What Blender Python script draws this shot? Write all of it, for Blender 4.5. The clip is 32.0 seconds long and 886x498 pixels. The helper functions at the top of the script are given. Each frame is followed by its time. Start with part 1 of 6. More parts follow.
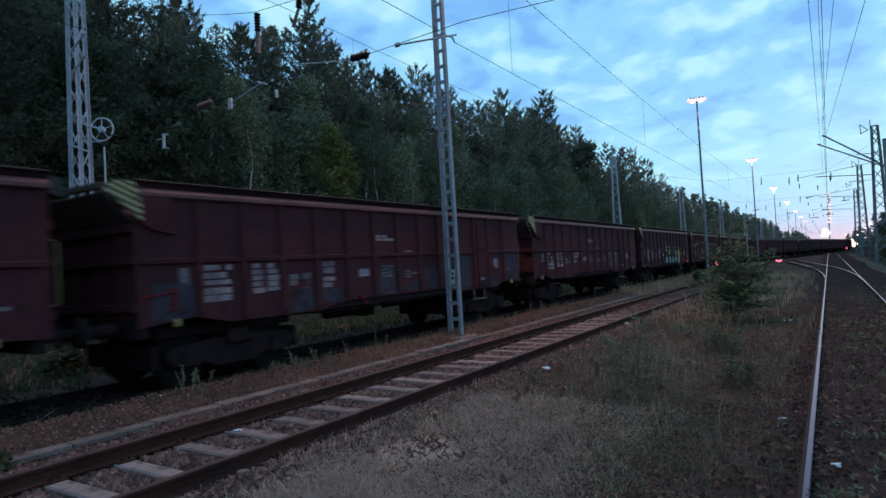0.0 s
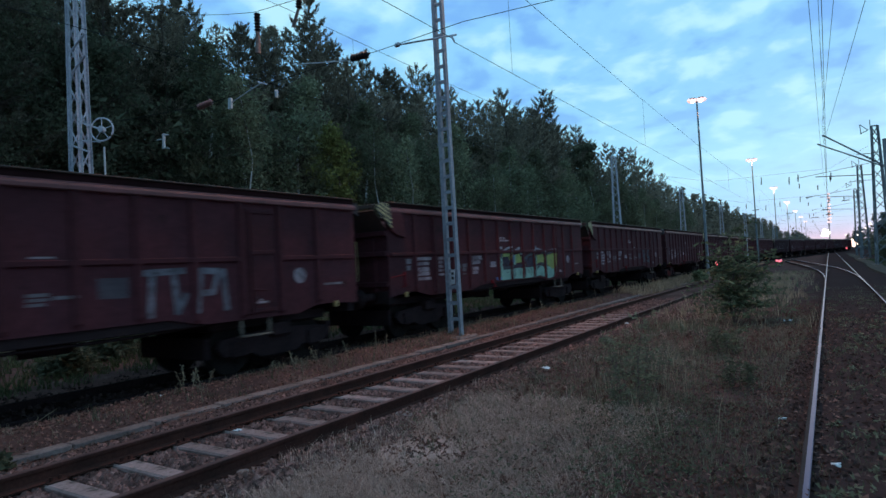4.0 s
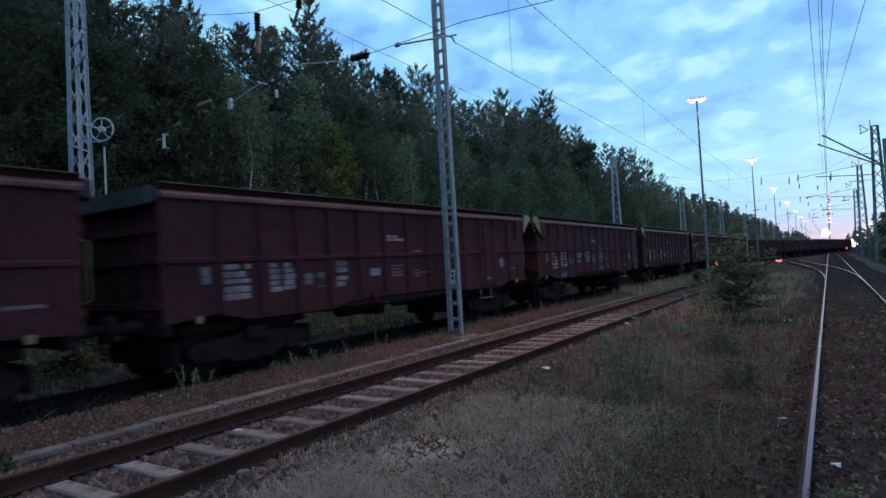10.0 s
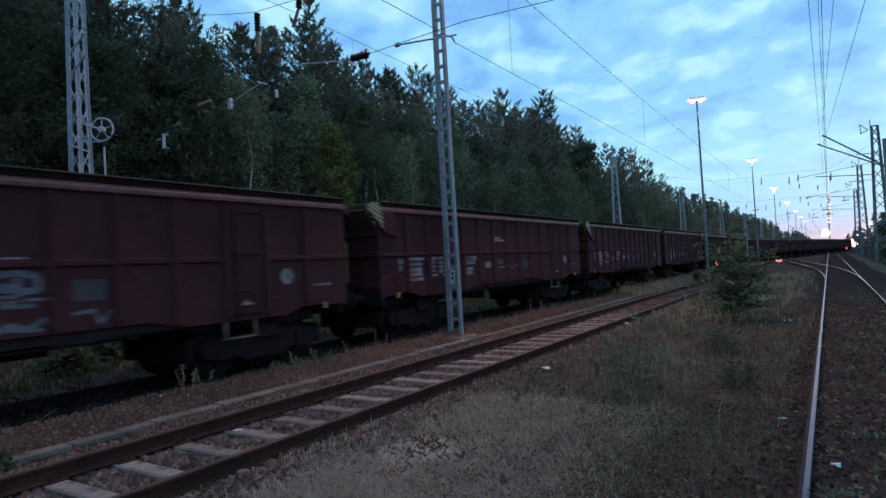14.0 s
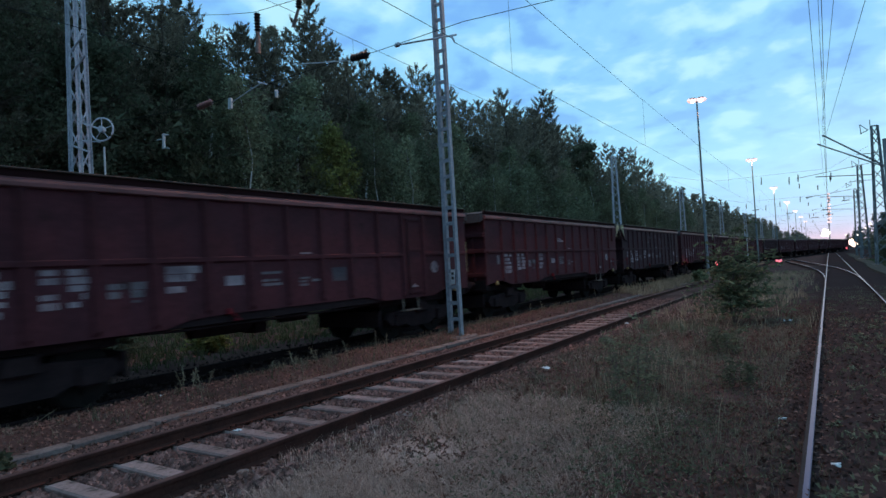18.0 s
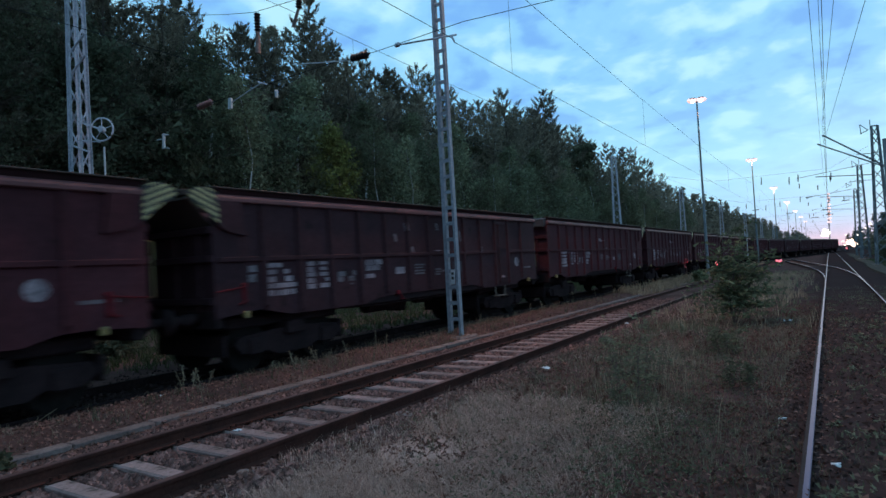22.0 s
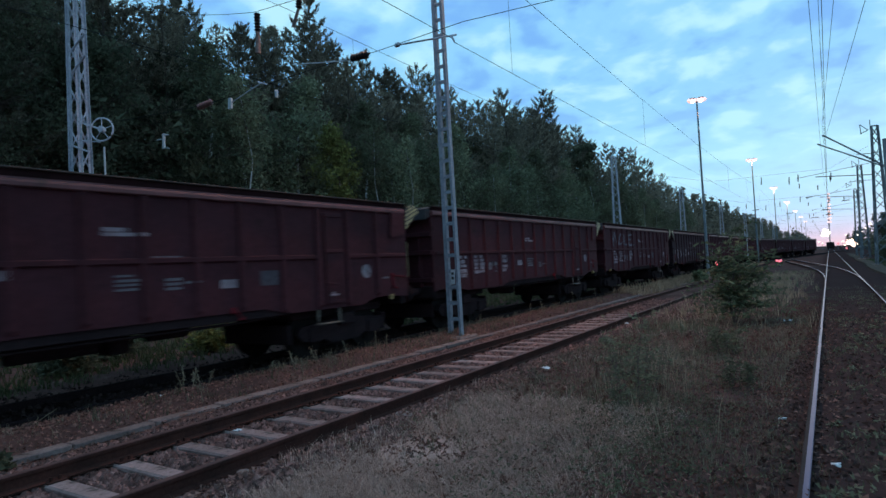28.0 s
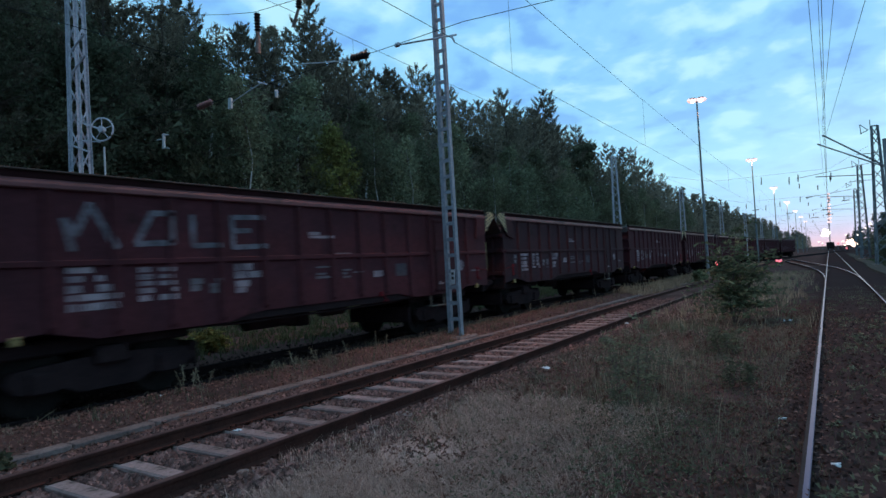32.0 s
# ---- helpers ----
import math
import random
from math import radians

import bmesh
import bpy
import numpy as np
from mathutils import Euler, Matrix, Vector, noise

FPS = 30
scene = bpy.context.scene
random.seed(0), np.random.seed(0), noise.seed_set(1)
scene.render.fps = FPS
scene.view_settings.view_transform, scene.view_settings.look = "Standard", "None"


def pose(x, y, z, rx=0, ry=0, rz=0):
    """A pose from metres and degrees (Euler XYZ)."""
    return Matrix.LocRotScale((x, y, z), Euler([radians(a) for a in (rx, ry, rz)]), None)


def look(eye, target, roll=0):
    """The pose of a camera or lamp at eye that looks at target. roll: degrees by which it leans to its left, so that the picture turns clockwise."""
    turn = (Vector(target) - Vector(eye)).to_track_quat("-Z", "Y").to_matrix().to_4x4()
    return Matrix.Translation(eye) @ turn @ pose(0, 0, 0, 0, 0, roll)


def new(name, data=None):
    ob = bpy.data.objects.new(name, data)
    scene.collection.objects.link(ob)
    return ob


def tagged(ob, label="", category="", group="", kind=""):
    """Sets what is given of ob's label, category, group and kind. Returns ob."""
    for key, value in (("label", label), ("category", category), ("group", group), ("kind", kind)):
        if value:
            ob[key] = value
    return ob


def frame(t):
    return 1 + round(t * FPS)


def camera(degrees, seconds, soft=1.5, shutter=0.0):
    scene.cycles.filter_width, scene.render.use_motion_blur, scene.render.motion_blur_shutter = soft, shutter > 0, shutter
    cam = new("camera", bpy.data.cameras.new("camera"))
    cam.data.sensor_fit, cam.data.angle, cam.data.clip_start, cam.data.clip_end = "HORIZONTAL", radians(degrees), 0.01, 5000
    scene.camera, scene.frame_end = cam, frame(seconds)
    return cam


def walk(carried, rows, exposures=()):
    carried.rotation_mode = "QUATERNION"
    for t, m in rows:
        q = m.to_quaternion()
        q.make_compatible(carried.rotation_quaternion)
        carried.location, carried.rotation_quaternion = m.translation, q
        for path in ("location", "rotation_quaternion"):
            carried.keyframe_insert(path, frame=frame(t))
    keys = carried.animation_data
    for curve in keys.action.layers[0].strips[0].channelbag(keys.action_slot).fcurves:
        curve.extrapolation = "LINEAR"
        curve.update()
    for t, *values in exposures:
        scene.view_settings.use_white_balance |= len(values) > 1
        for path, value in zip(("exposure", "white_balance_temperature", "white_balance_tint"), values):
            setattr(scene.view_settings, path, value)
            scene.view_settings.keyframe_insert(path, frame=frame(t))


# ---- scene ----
# World: x to the right across the tracks, y along them, z up from the top of the rails.
CLIP = 32.0
cam = camera(72.435, CLIP, soft=1.5, shutter=0.7)
EYE = (0.0, 0.0, 1.6495)
EYE_POSE = look(EYE, (EYE[0] - 53.71808, EYE[1] + 84.29506, EYE[2] + 2.951605), -3.1396)
walk(cam, [(0.0, EYE_POSE), (CLIP, EYE_POSE)], exposures=[(0.0, 0.0), (CLIP, 0.0)])


# ---- light ----
def make_world():
    w = bpy.data.worlds.new("dusk_sky")
    scene.world = w
    w.use_nodes = True
    nt = w.node_tree
    nt.nodes.clear()
    out = nt.nodes.new("ShaderNodeOutputWorld")
    bg = nt.nodes.new("ShaderNodeBackground")
    sky = nt.nodes.new("ShaderNodeTexSky")
    sky.sky_type, sky.sun_disc = "NISHITA", False
    sky.sun_elevation, sky.sun_rotation = radians(5), radians(4)
    sky.air_density, sky.dust_density, sky.ozone_density = 1.0, 1.0, 3.0
    gain = nt.nodes.new("ShaderNodeVectorMath")
    gain.operation = "SCALE"
    gain.inputs["Scale"].default_value = 0.10
    nt.links.new(sky.outputs[0], gain.inputs[0])
    # broken cloud sheet: a plane high over the place, seen in perspective
    tc = nt.nodes.new("ShaderNodeTexCoord")
    sep = nt.nodes.new("ShaderNodeSeparateXYZ")
    nt.links.new(tc.outputs["Generated"], sep.inputs[0])
    zmax = nt.nodes.new("ShaderNodeMath")
    zmax.operation = "MAXIMUM"
    zmax.inputs[1].default_value = 0.0
    nt.links.new(sep.outputs["Z"], zmax.inputs[0])
    zp = nt.nodes.new("ShaderNodeMath")
    zp.operation = "ADD"
    zp.inputs[1].default_value = 0.24
    nt.links.new(zmax.outputs[0], zp.inputs[0])
    div = nt.nodes.new("ShaderNodeVectorMath")
    div.operation = "DIVIDE"
    comb = nt.nodes.new("ShaderNodeCombineXYZ")
    for i in range(3):
        nt.links.new(zp.outputs[0], comb.inputs[i])
    nt.links.new(tc.outputs["Generated"], div.inputs[0])
    nt.links.new(comb.outputs[0], div.inputs[1])
    mp = nt.nodes.new("ShaderNodeMapping")
    mp.inputs["Scale"].default_value = (1.0, 1.0, 0.0)
    mp.inputs["Rotation"].default_value = (0, 0, radians(25))
    mp.inputs["Location"].default_value = (3.1, 1.7, 0.0)
    nt.links.new(div.outputs[0], mp.inputs[0])
    n1 = nt.nodes.new("ShaderNodeTexNoise")
    n1.inputs["Scale"].default_value = 5.3
    n1.inputs["Detail"].default_value = 5.0
    n1.inputs["Roughness"].default_value = 0.47
    n1.inputs["Distortion"].default_value = 0.22
    nt.links.new(mp.outputs[0], n1.inputs["Vector"])
    ramp = nt.nodes.new("ShaderNodeValToRGB")
    ramp.color_ramp.interpolation = "EASE"
    e = ramp.color_ramp.elements
    e[0].position, e[0].color = 0.33, (0.205, 0.495, 0.98, 1)
    e[1].position, e[1].color = 0.67, (0.51, 0.90, 1.07, 1)
    m = ramp.color_ramp.elements.new(0.5)
    m.color = (0.30, 0.68, 1.03, 1)
    nt.links.new(n1.outputs["Fac"], ramp.inputs[0])
    # the low sky is paler, with a mauve afterglow along the horizon
    low = nt.nodes.new("ShaderNodeValToRGB")
    le = low.color_ramp.elements
    le[0].position, le[0].color = 0.0, (0.62, 0.50, 0.72, 1)
    le[1].position, le[1].color = 0.36, (0.40, 0.82, 1.04, 1)
    for p, c in ((0.02, (0.50, 0.58, 0.92, 1)), (0.05, (0.35, 0.69, 1.04, 1)), (0.14, (0.48, 0.92, 1.07, 1))):
        x = low.color_ramp.elements.new(p)
        x.color = c
    nt.links.new(zmax.outputs[0], low.inputs[0])
    blend = nt.nodes.new("ShaderNodeMapRange")
    blend.inputs["From Min"].default_value, blend.inputs["From Max"].default_value = 0.03, 0.26
    nt.links.new(zmax.outputs[0], blend.inputs["Value"])
    mix = nt.nodes.new("ShaderNodeMix")
    mix.data_type = "RGBA"
    nt.links.new(blend.outputs[0], mix.inputs["Factor"])
    nt.links.new(low.outputs[0], mix.inputs["A"])
    nt.links.new(ramp.outputs[0], mix.inputs["B"])
    fin = nt.nodes.new("ShaderNodeMix")
    fin.data_type = "RGBA"
    fin.inputs["Factor"].default_value = 0.93
    nt.links.new(gain.outputs[0], fin.inputs["A"])
    nt.links.new(mix.outputs["Result"], fin.inputs["B"])
    nt.links.new(fin.outputs["Result"], bg.inputs["Color"])
    bg.inputs["Strength"].default_value = 1.04
    nt.links.new(bg.outputs[0], out.inputs[0])


make_world()
sun = new("sun", bpy.data.lights.new("sun", "SUN"))
sun.data.energy, sun.data.angle, sun.data.color = 0.25, radians(20), (1.0, 0.86, 0.74)
sun.matrix_world = look((0, 0, 60), (-2, -60, 50))


# ---- materials ----
def shade(name, c1, c2, scale=3.0, rough=0.8, metal=0.0, bump=0.25, fine=9.0, c3=None, spots=0.62, rand=0.0, spec=0.4, where="Object"):
    """A surface of two tones in large patches, fine grain with relief, and, with c3, stains of a third tone."""
    m = bpy.data.materials.new(name)
    m.use_nodes = True
    nt = m.node_tree
    bsdf = nt.nodes["Principled BSDF"]
    tc = nt.nodes.new("ShaderNodeTexCoord")
    geo = nt.nodes.new("ShaderNodeNewGeometry")
    co = tc.outputs["Object"] if where == "Object" else geo.outputs["Position"]

    def noise_at(s, detail, rough_=0.6):
        n = nt.nodes.new("ShaderNodeTexNoise")
        n.inputs["Scale"].default_value, n.inputs["Detail"].default_value, n.inputs["Roughness"].default_value = s, detail, rough_
        nt.links.new(co, n.inputs["Vector"])
        return n.outputs["Fac"]

    def mixed(fac, a, b, mode="MIX"):
        x = nt.nodes.new("ShaderNodeMix")
        x.data_type, x.blend_type = "RGBA", mode
        for key, v in (("Factor", fac), ("A", a), ("B", b)):
            if isinstance(v, (int, float)):
                x.inputs[key].default_value = v
            elif isinstance(v, tuple):
                x.inputs[key].default_value = (*v, 1)
            else:
                nt.links.new(v, x.inputs[key])
        return x.outputs["Result"]

    def steps(v, a, b):
        r = nt.nodes.new("ShaderNodeMapRange")
        r.inputs["From Min"].default_value, r.inputs["From Max"].default_value = a, b
        nt.links.new(v, r.inputs["Value"])
        return r.outputs[0]

    big, small = noise_at(scale, 4), noise_at(scale * fine, 5, 0.7)
    col = mixed(steps(big, 0.35, 0.65), c1, c2)
    if c3:
        col = mixed(steps(noise_at(scale * 2.3, 6, 0.7), spots, spots + 0.1), col, c3)
    grain = nt.nodes.new("ShaderNodeMapRange")
    grain.inputs["To Min"].default_value, grain.inputs["To Max"].default_value = 0.62, 1.38
    grain.inputs["From Min"].default_value, grain.inputs["From Max"].default_value = 0.25, 0.75
    nt.links.new(small, grain.inputs["Value"])
    gcol = nt.nodes.new("ShaderNodeVectorMath")
    gcol.operation = "SCALE"
    nt.links.new(col, gcol.inputs[0])
    nt.links.new(grain.outputs[0], gcol.inputs["Scale"])
    col = gcol.outputs[0]
    if rand:
        oi = nt.nodes.new("ShaderNodeObjectInfo")
        rr = nt.nodes.new("ShaderNodeMapRange")
        rr.inputs["To Min"].default_value, rr.inputs["To Max"].default_value = 1 - rand, 1 + rand
        nt.links.new(oi.outputs["Random"], rr.inputs["Value"])
        ri = nt.nodes.new("ShaderNodeMapRange")
        ri.inputs["To Min"].default_value, ri.inputs["To Max"].default_value = 1 - rand, 1 + rand
        nt.links.new(geo.outputs["Random Per Island"], ri.inputs["Value"])
        mm = nt.nodes.new("ShaderNodeMath")
        mm.operation = "MULTIPLY"
        nt.links.new(rr.outputs[0], mm.inputs[0])
        nt.links.new(ri.outputs[0], mm.inputs[1])
        s2 = nt.nodes.new("ShaderNodeVectorMath")
        s2.operation = "SCALE"
        nt.links.new(col, s2.inputs[0])
        nt.links.new(mm.outputs[0], s2.inputs["Scale"])
        col = s2.outputs[0]
    nt.links.new(col, bsdf.inputs["Base Color"])
    rg = nt.nodes.new("ShaderNodeMapRange")
    rg.inputs["To Min"].default_value, rg.inputs["To Max"].default_value = max(0.05, rough - 0.12), min(1.0, rough + 0.12)
    nt.links.new(small, rg.inputs["Value"])
    nt.links.new(rg.outputs[0], bsdf.inputs["Roughness"])
    bsdf.inputs["Metallic"].default_value = metal
    bsdf.inputs["Specular IOR Level"].default_value = spec
    if bump:
        bp = nt.nodes.new("ShaderNodeBump")
        bp.inputs["Strength"].default_value, bp.inputs["Distance"].default_value = bump, 0.02
        nt.links.new(small, bp.inputs["Height"])
        nt.links.new(bp.outputs[0], bsdf.inputs["Normal"])
    return m


def glow(name, color, strength):
    m = bpy.data.materials.new(name)
    m.use_nodes = True
    b = m.node_tree.nodes["Principled BSDF"]
    b.inputs["Base Color"].default_value = (0.8, 0.8, 0.8, 1)
    b.inputs["Emission Color"].default_value = (*color, 1)
    b.inputs["Emission Strength"].default_value = strength
    return m


def leafy(name, c1, c2, rand=0.4, trans=0.38):
    """Leaves and needles: tone varies from clump to clump; a little light comes through."""
    m = shade(name, c1, c2, scale=0.7, rough=0.8, bump=0, fine=4, rand=rand, spec=0.05)
    nt = m.node_tree
    b = nt.nodes["Principled BSDF"]
    tr = nt.nodes.new("ShaderNodeBsdfTranslucent")
    src = b.inputs["Base Color"].links[0].from_socket
    nt.links.new(src, tr.inputs["Color"])
    mx = nt.nodes.new("ShaderNodeMixShader")
    mx.inputs[0].default_value = trans
    nt.links.new(b.outputs[0], mx.inputs[1])
    nt.links.new(tr.outputs[0], mx.inputs[2])
    nt.links.new(mx.outputs[0], nt.nodes["Material Output"].inputs[0])
    return m


MAT = {
    "rust_red": shade("rust_red_paint", (0.062, 0.0172, 0.0212), (0.044, 0.0132, 0.0163), 0.9, 0.85, 0.0, 0.12, 14, (0.026, 0.0105, 0.010), 0.60, 0.10, spec=0.12),
    "dark_red": shade("grimy_brown_paint", (0.043, 0.0172, 0.0205), (0.031, 0.0130, 0.0158), 0.9, 0.85, 0.0, 0.12, 14, (0.021, 0.0102, 0.0105), 0.58, 0.10, spec=0.12),
    # top rails are about twice as light as the wall paint
    "rust_red_light": shade("lighter_red_rim_paint", (0.126, 0.046, 0.048), (0.080, 0.032, 0.034), 1.3, 0.6, 0.0, 0.12, 10, (0.045, 0.024, 0.021), 0.58, spec=0.2),
    "step_steel": shade("worn_step_steel", (0.13, 0.095, 0.075), (0.08, 0.06, 0.05), 3, 0.6, 0, 0.1, spec=0.2),
    # darker maroon: the shade of the rim's recess put into its colour
    "rim_shadow": shade("shaded_maroon_recess", (0.026, 0.009, 0.010), (0.016, 0.007, 0.007), 1.6, 0.9, 0.0, 0.12, 10, spec=0.02),
    "rim_grey": shade("bare_rim_steel", (0.062, 0.042, 0.036), (0.038, 0.026, 0.022), 1.6, 0.7, 0.0, 0.12, 10, (0.03, 0.018, 0.015), 0.6, spec=0.1),
    "underframe": shade("grimy_underframe_steel", (0.030, 0.0180, 0.0190), (0.020, 0.0128, 0.0135), 2.0, 0.9, 0.0, 0.3, spec=0.02),
    "wheel": shade("wheel_steel", (0.020, 0.0145, 0.0135), (0.013, 0.0100, 0.0095), 3.0, 0.9, 0.0, 0.2, spec=0.03),
    "inner": shade("wagon_inner_steel", (0.06, 0.035, 0.028), (0.035, 0.022, 0.02), 1.2, 0.8, 0.0, 0.2),
    "white_mark": shade("chalky_white_lettering", (0.31, 0.225, 0.24), (0.15, 0.104, 0.115), 3.0, 0.8, 0, 0.05, 8, (0.10, 0.07, 0.075), 0.60, spec=0.05),
    "grey_mark": shade("dirty_grey_lettering", (0.18, 0.14, 0.15), (0.10, 0.075, 0.08), 3.0, 0.8, 0, 0.05, 8, (0.08, 0.05, 0.05), 0.58, spec=0.05),
    "faint_mark": shade("faded_panel_paint", (0.085, 0.064, 0.072), (0.060, 0.044, 0.050), 3.0, 0.8, 0, 0.05, 8, (0.045, 0.030, 0.033), 0.56, spec=0.05),
    "yellow": shade("chipped_yellow_paint", (0.24, 0.17, 0.06), (0.17, 0.12, 0.055), 4, 0.6, 0, 0.1, 8, (0.12, 0.08, 0.05), 0.62),
    "stripe_dark": shade("stripe_dark_paint", (0.030, 0.024, 0.02), (0.02, 0.018, 0.016), 4, 0.6, 0, 0.1),
    "stripe_pale": shade("stripe_faded_yellow_paint", (0.40, 0.325, 0.15), (0.29, 0.235, 0.115), 4, 0.6, 0, 0.1, 8, (0.12, 0.09, 0.055), 0.56),
    "plate_grey": shade("galvanised_end_plate", (0.052, 0.047, 0.050), (0.03, 0.027, 0.028), 2, 0.8, 0.0, 0.15, 8, (0.06, 0.042, 0.036), 0.56, spec=0.1),
    "handle_red": shade("valve_red_paint", (0.12, 0.012, 0.017), (0.07, 0.010, 0.013), 4, 0.8, 0, 0.1, spec=0.05),
    "g_green": shade("graffiti_mint", (0.17, 0.30, 0.24), (0.11, 0.21, 0.18), 3, 0.6, 0, 0.05),
    "g_lime": shade("graffiti_lime", (0.23, 0.24, 0.045), (0.15, 0.17, 0.04), 3, 0.6, 0, 0.05),
    "g_blue": shade("graffiti_blue", (0.06, 0.10, 0.26), (0.04, 0.07, 0.18), 2, 0.6, 0, 0.05),
    "g_black": shade("graffiti_black", (0.015, 0.015, 0.02), (0.02, 0.02, 0.03), 2, 0.6, 0, 0.05),
    "g_white": shade("graffiti_chalk_white", (0.17, 0.145, 0.165), (0.085, 0.072, 0.082), 3, 0.7, 0, 0.05, 6, (0.05, 0.034, 0.038), 0.55, spec=0.05),
    "g_pale": shade("graffiti_pale_blue", (0.085, 0.098, 0.118), (0.05, 0.056, 0.068), 3, 0.7, 0, 0.05, 6, (0.045, 0.034, 0.036), 0.52, spec=0.05),
    "g_chalk": shade("graffiti_outline_white", (0.26, 0.25, 0.27), (0.17, 0.17, 0.19), 3, 0.7, 0, 0.05, 6, (0.10, 0.09, 0.1), 0.6, spec=0.05),
    "g_smear": shade("painted_over_grey_violet", (0.056, 0.044, 0.058), (0.038, 0.029, 0.039), 1.8, 0.8, 0, 0.05, 6, (0.032, 0.018, 0.02), 0.52, spec=0.05),
    "rail_rust": shade("rusty_rail_side", (0.062, 0.023, 0.018), (0.036, 0.016, 0.013), 3, 0.85, 0.0, 0.25, 10, spec=0.05),
    "rail_head_rust": shade("rusty_rail_head", (0.095, 0.042, 0.036), (0.06, 0.029, 0.026), 3, 0.7, 0.0, 0.15, 10, spec=0.12),
    "rail_bright": shade("polished_rail_head", (0.060, 0.063, 0.096), (0.040, 0.043, 0.066), 2, 0.40, 1.0, 0.03, 10),
    "sleeper": shade("weathered_grey_sleeper", (0.30, 0.20, 0.185), (0.215, 0.140, 0.128), 2.5, 0.9, 0, 0.35, 7, (0.09, 0.066, 0.056), 0.56, 0.2, spec=0.03),
    "concrete": shade("old_concrete", (0.22, 0.155, 0.14), (0.15, 0.11, 0.10), 2.0, 0.9, 0, 0.3, 9, (0.10, 0.08, 0.07), 0.6, 0.1, spec=0.05),
    "stone": shade("ballast_stone", (0.165, 0.086, 0.074), (0.080, 0.045, 0.040), 4, 0.9, 0, 0.3, 5, None, 0.6, 0.55, spec=0.03),
    "galv": shade("galvanised_mast_steel", (0.46, 0.44, 0.49), (0.33, 0.325, 0.37), 1.5, 0.6, 0.1, 0.1, 9, (0.2, 0.21, 0.22), 0.62),
    "mast_mid": shade("weathered_mast_steel", (0.215, 0.225, 0.262), (0.155, 0.162, 0.192), 1.5, 0.6, 0.1, 0.1, 9, (0.13, 0.13, 0.14), 0.6),
    "mast_dark": shade("grey_mast_paint", (0.17, 0.19, 0.21), (0.12, 0.135, 0.15), 1.5, 0.6, 0.1, 0.1, 9),
    "wire": shade("wire_dark_copper", (0.026, 0.029, 0.034), (0.018, 0.021, 0.025), 2, 0.8, 0.0, 0, spec=0.05),
    "porcelain_red": shade("red_brown_porcelain", (0.13, 0.05, 0.045), (0.08, 0.035, 0.03), 5, 0.35, 0, 0),
    "rail_cheek": shade("dark_rail_cheek", (0.034, 0.023, 0.022), (0.022, 0.016, 0.015), 3, 0.8, 0.0, 0.15, 10, spec=0.05),
    "porcelain": shade("brown_porcelain", (0.020, 0.012, 0.012), (0.014, 0.009, 0.009), 5, 0.6, 0, 0, spec=0.15),
    "white_tube": shade("white_tube", (0.40, 0.40, 0.42), (0.32, 0.32, 0.33), 5, 0.5, 0, 0.05),
    "bark": shade("pine_bark", (0.10, 0.065, 0.05), (0.06, 0.045, 0.04), 3, 0.95, 0, 0.5, 6),
    "birch_bark": shade("birch_bark", (0.42, 0.41, 0.39), (0.30, 0.29, 0.28), 2.2, 0.8, 0, 0.2, 6, (0.05, 0.045, 0.04), 0.58),
    "pine": leafy("pine_needles", (0.232, 0.190, 0.138), (0.166, 0.144, 0.110)),
    "birch": leafy("birch_leaves", (0.180, 0.180, 0.110), (0.124, 0.136, 0.088)),
    "broad": leafy("broad_leaves", (0.118, 0.120, 0.076), (0.082, 0.090, 0.060)),
    "yellowing": leafy("yellowing_leaves", (0.165, 0.160, 0.052), (0.115, 0.118, 0.046)),
    "shrub": leafy("roadside_shrub_leaves", (0.138, 0.158, 0.092), (0.162, 0.170, 0.098)),
    "young_weed": leafy("young_weed_leaves", (0.138, 0.136, 0.086), (0.168, 0.156, 0.100)),
    "weed": leafy("green_weed", (0.102, 0.108, 0.064), (0.134, 0.116, 0.078)),
    "dry_grass": leafy("dry_grass", (0.60, 0.39, 0.315), (0.38, 0.25, 0.205), 0.5, 0.2),
    "straw": leafy("straw_weed", (0.29, 0.205, 0.138), (0.20, 0.148, 0.102), 0.3, 0.2),
    "dull_straw": leafy("dull_straw_weed", (0.195, 0.158, 0.112), (0.138, 0.116, 0.082), 0.3, 0.2),
    "dock": leafy("dried_dock_seed", (0.11, 0.048, 0.034), (0.08, 0.038, 0.03), 0.3, 0.05),
    "litter_leaf": leafy("fallen_leaf", (0.21, 0.106, 0.083), (0.118, 0.062, 0.050), 0.5, 0.05),
    "paper": shade("litter_white", (0.62, 0.62, 0.64), (0.5, 0.5, 0.52), 8, 0.7, 0, 0.1),
    "lamp_body": shade("luminaire_grey", (0.20, 0.21, 0.22), (0.15, 0.16, 0.17), 3, 0.5, 0.2, 0.05),
    "lamp_glow": glow("sodium_lamp_glow", (1.0, 0.60, 0.50), 5.0),
    "soft_glow": glow("soft_lamp_glow", (1.0, 0.52, 0.46), 1.25),
    "flood_glow": glow("floodlight_glow", (1.0, 0.84, 0.58), 12.0),
    "red_glow": glow("red_signal_glow", (1.0, 0.045, 0.06), 1.25),
    "red_hot": glow("red_lamp_core", (1.0, 0.06, 0.07), 4.0),
    "white_glow": glow("white_lamp_glow", (1.0, 0.66, 0.50), 3.0),
    "signal_black": shade("signal_black", (0.02, 0.02, 0.022), (0.03, 0.03, 0.03), 5, 0.6, 0, 0.05),
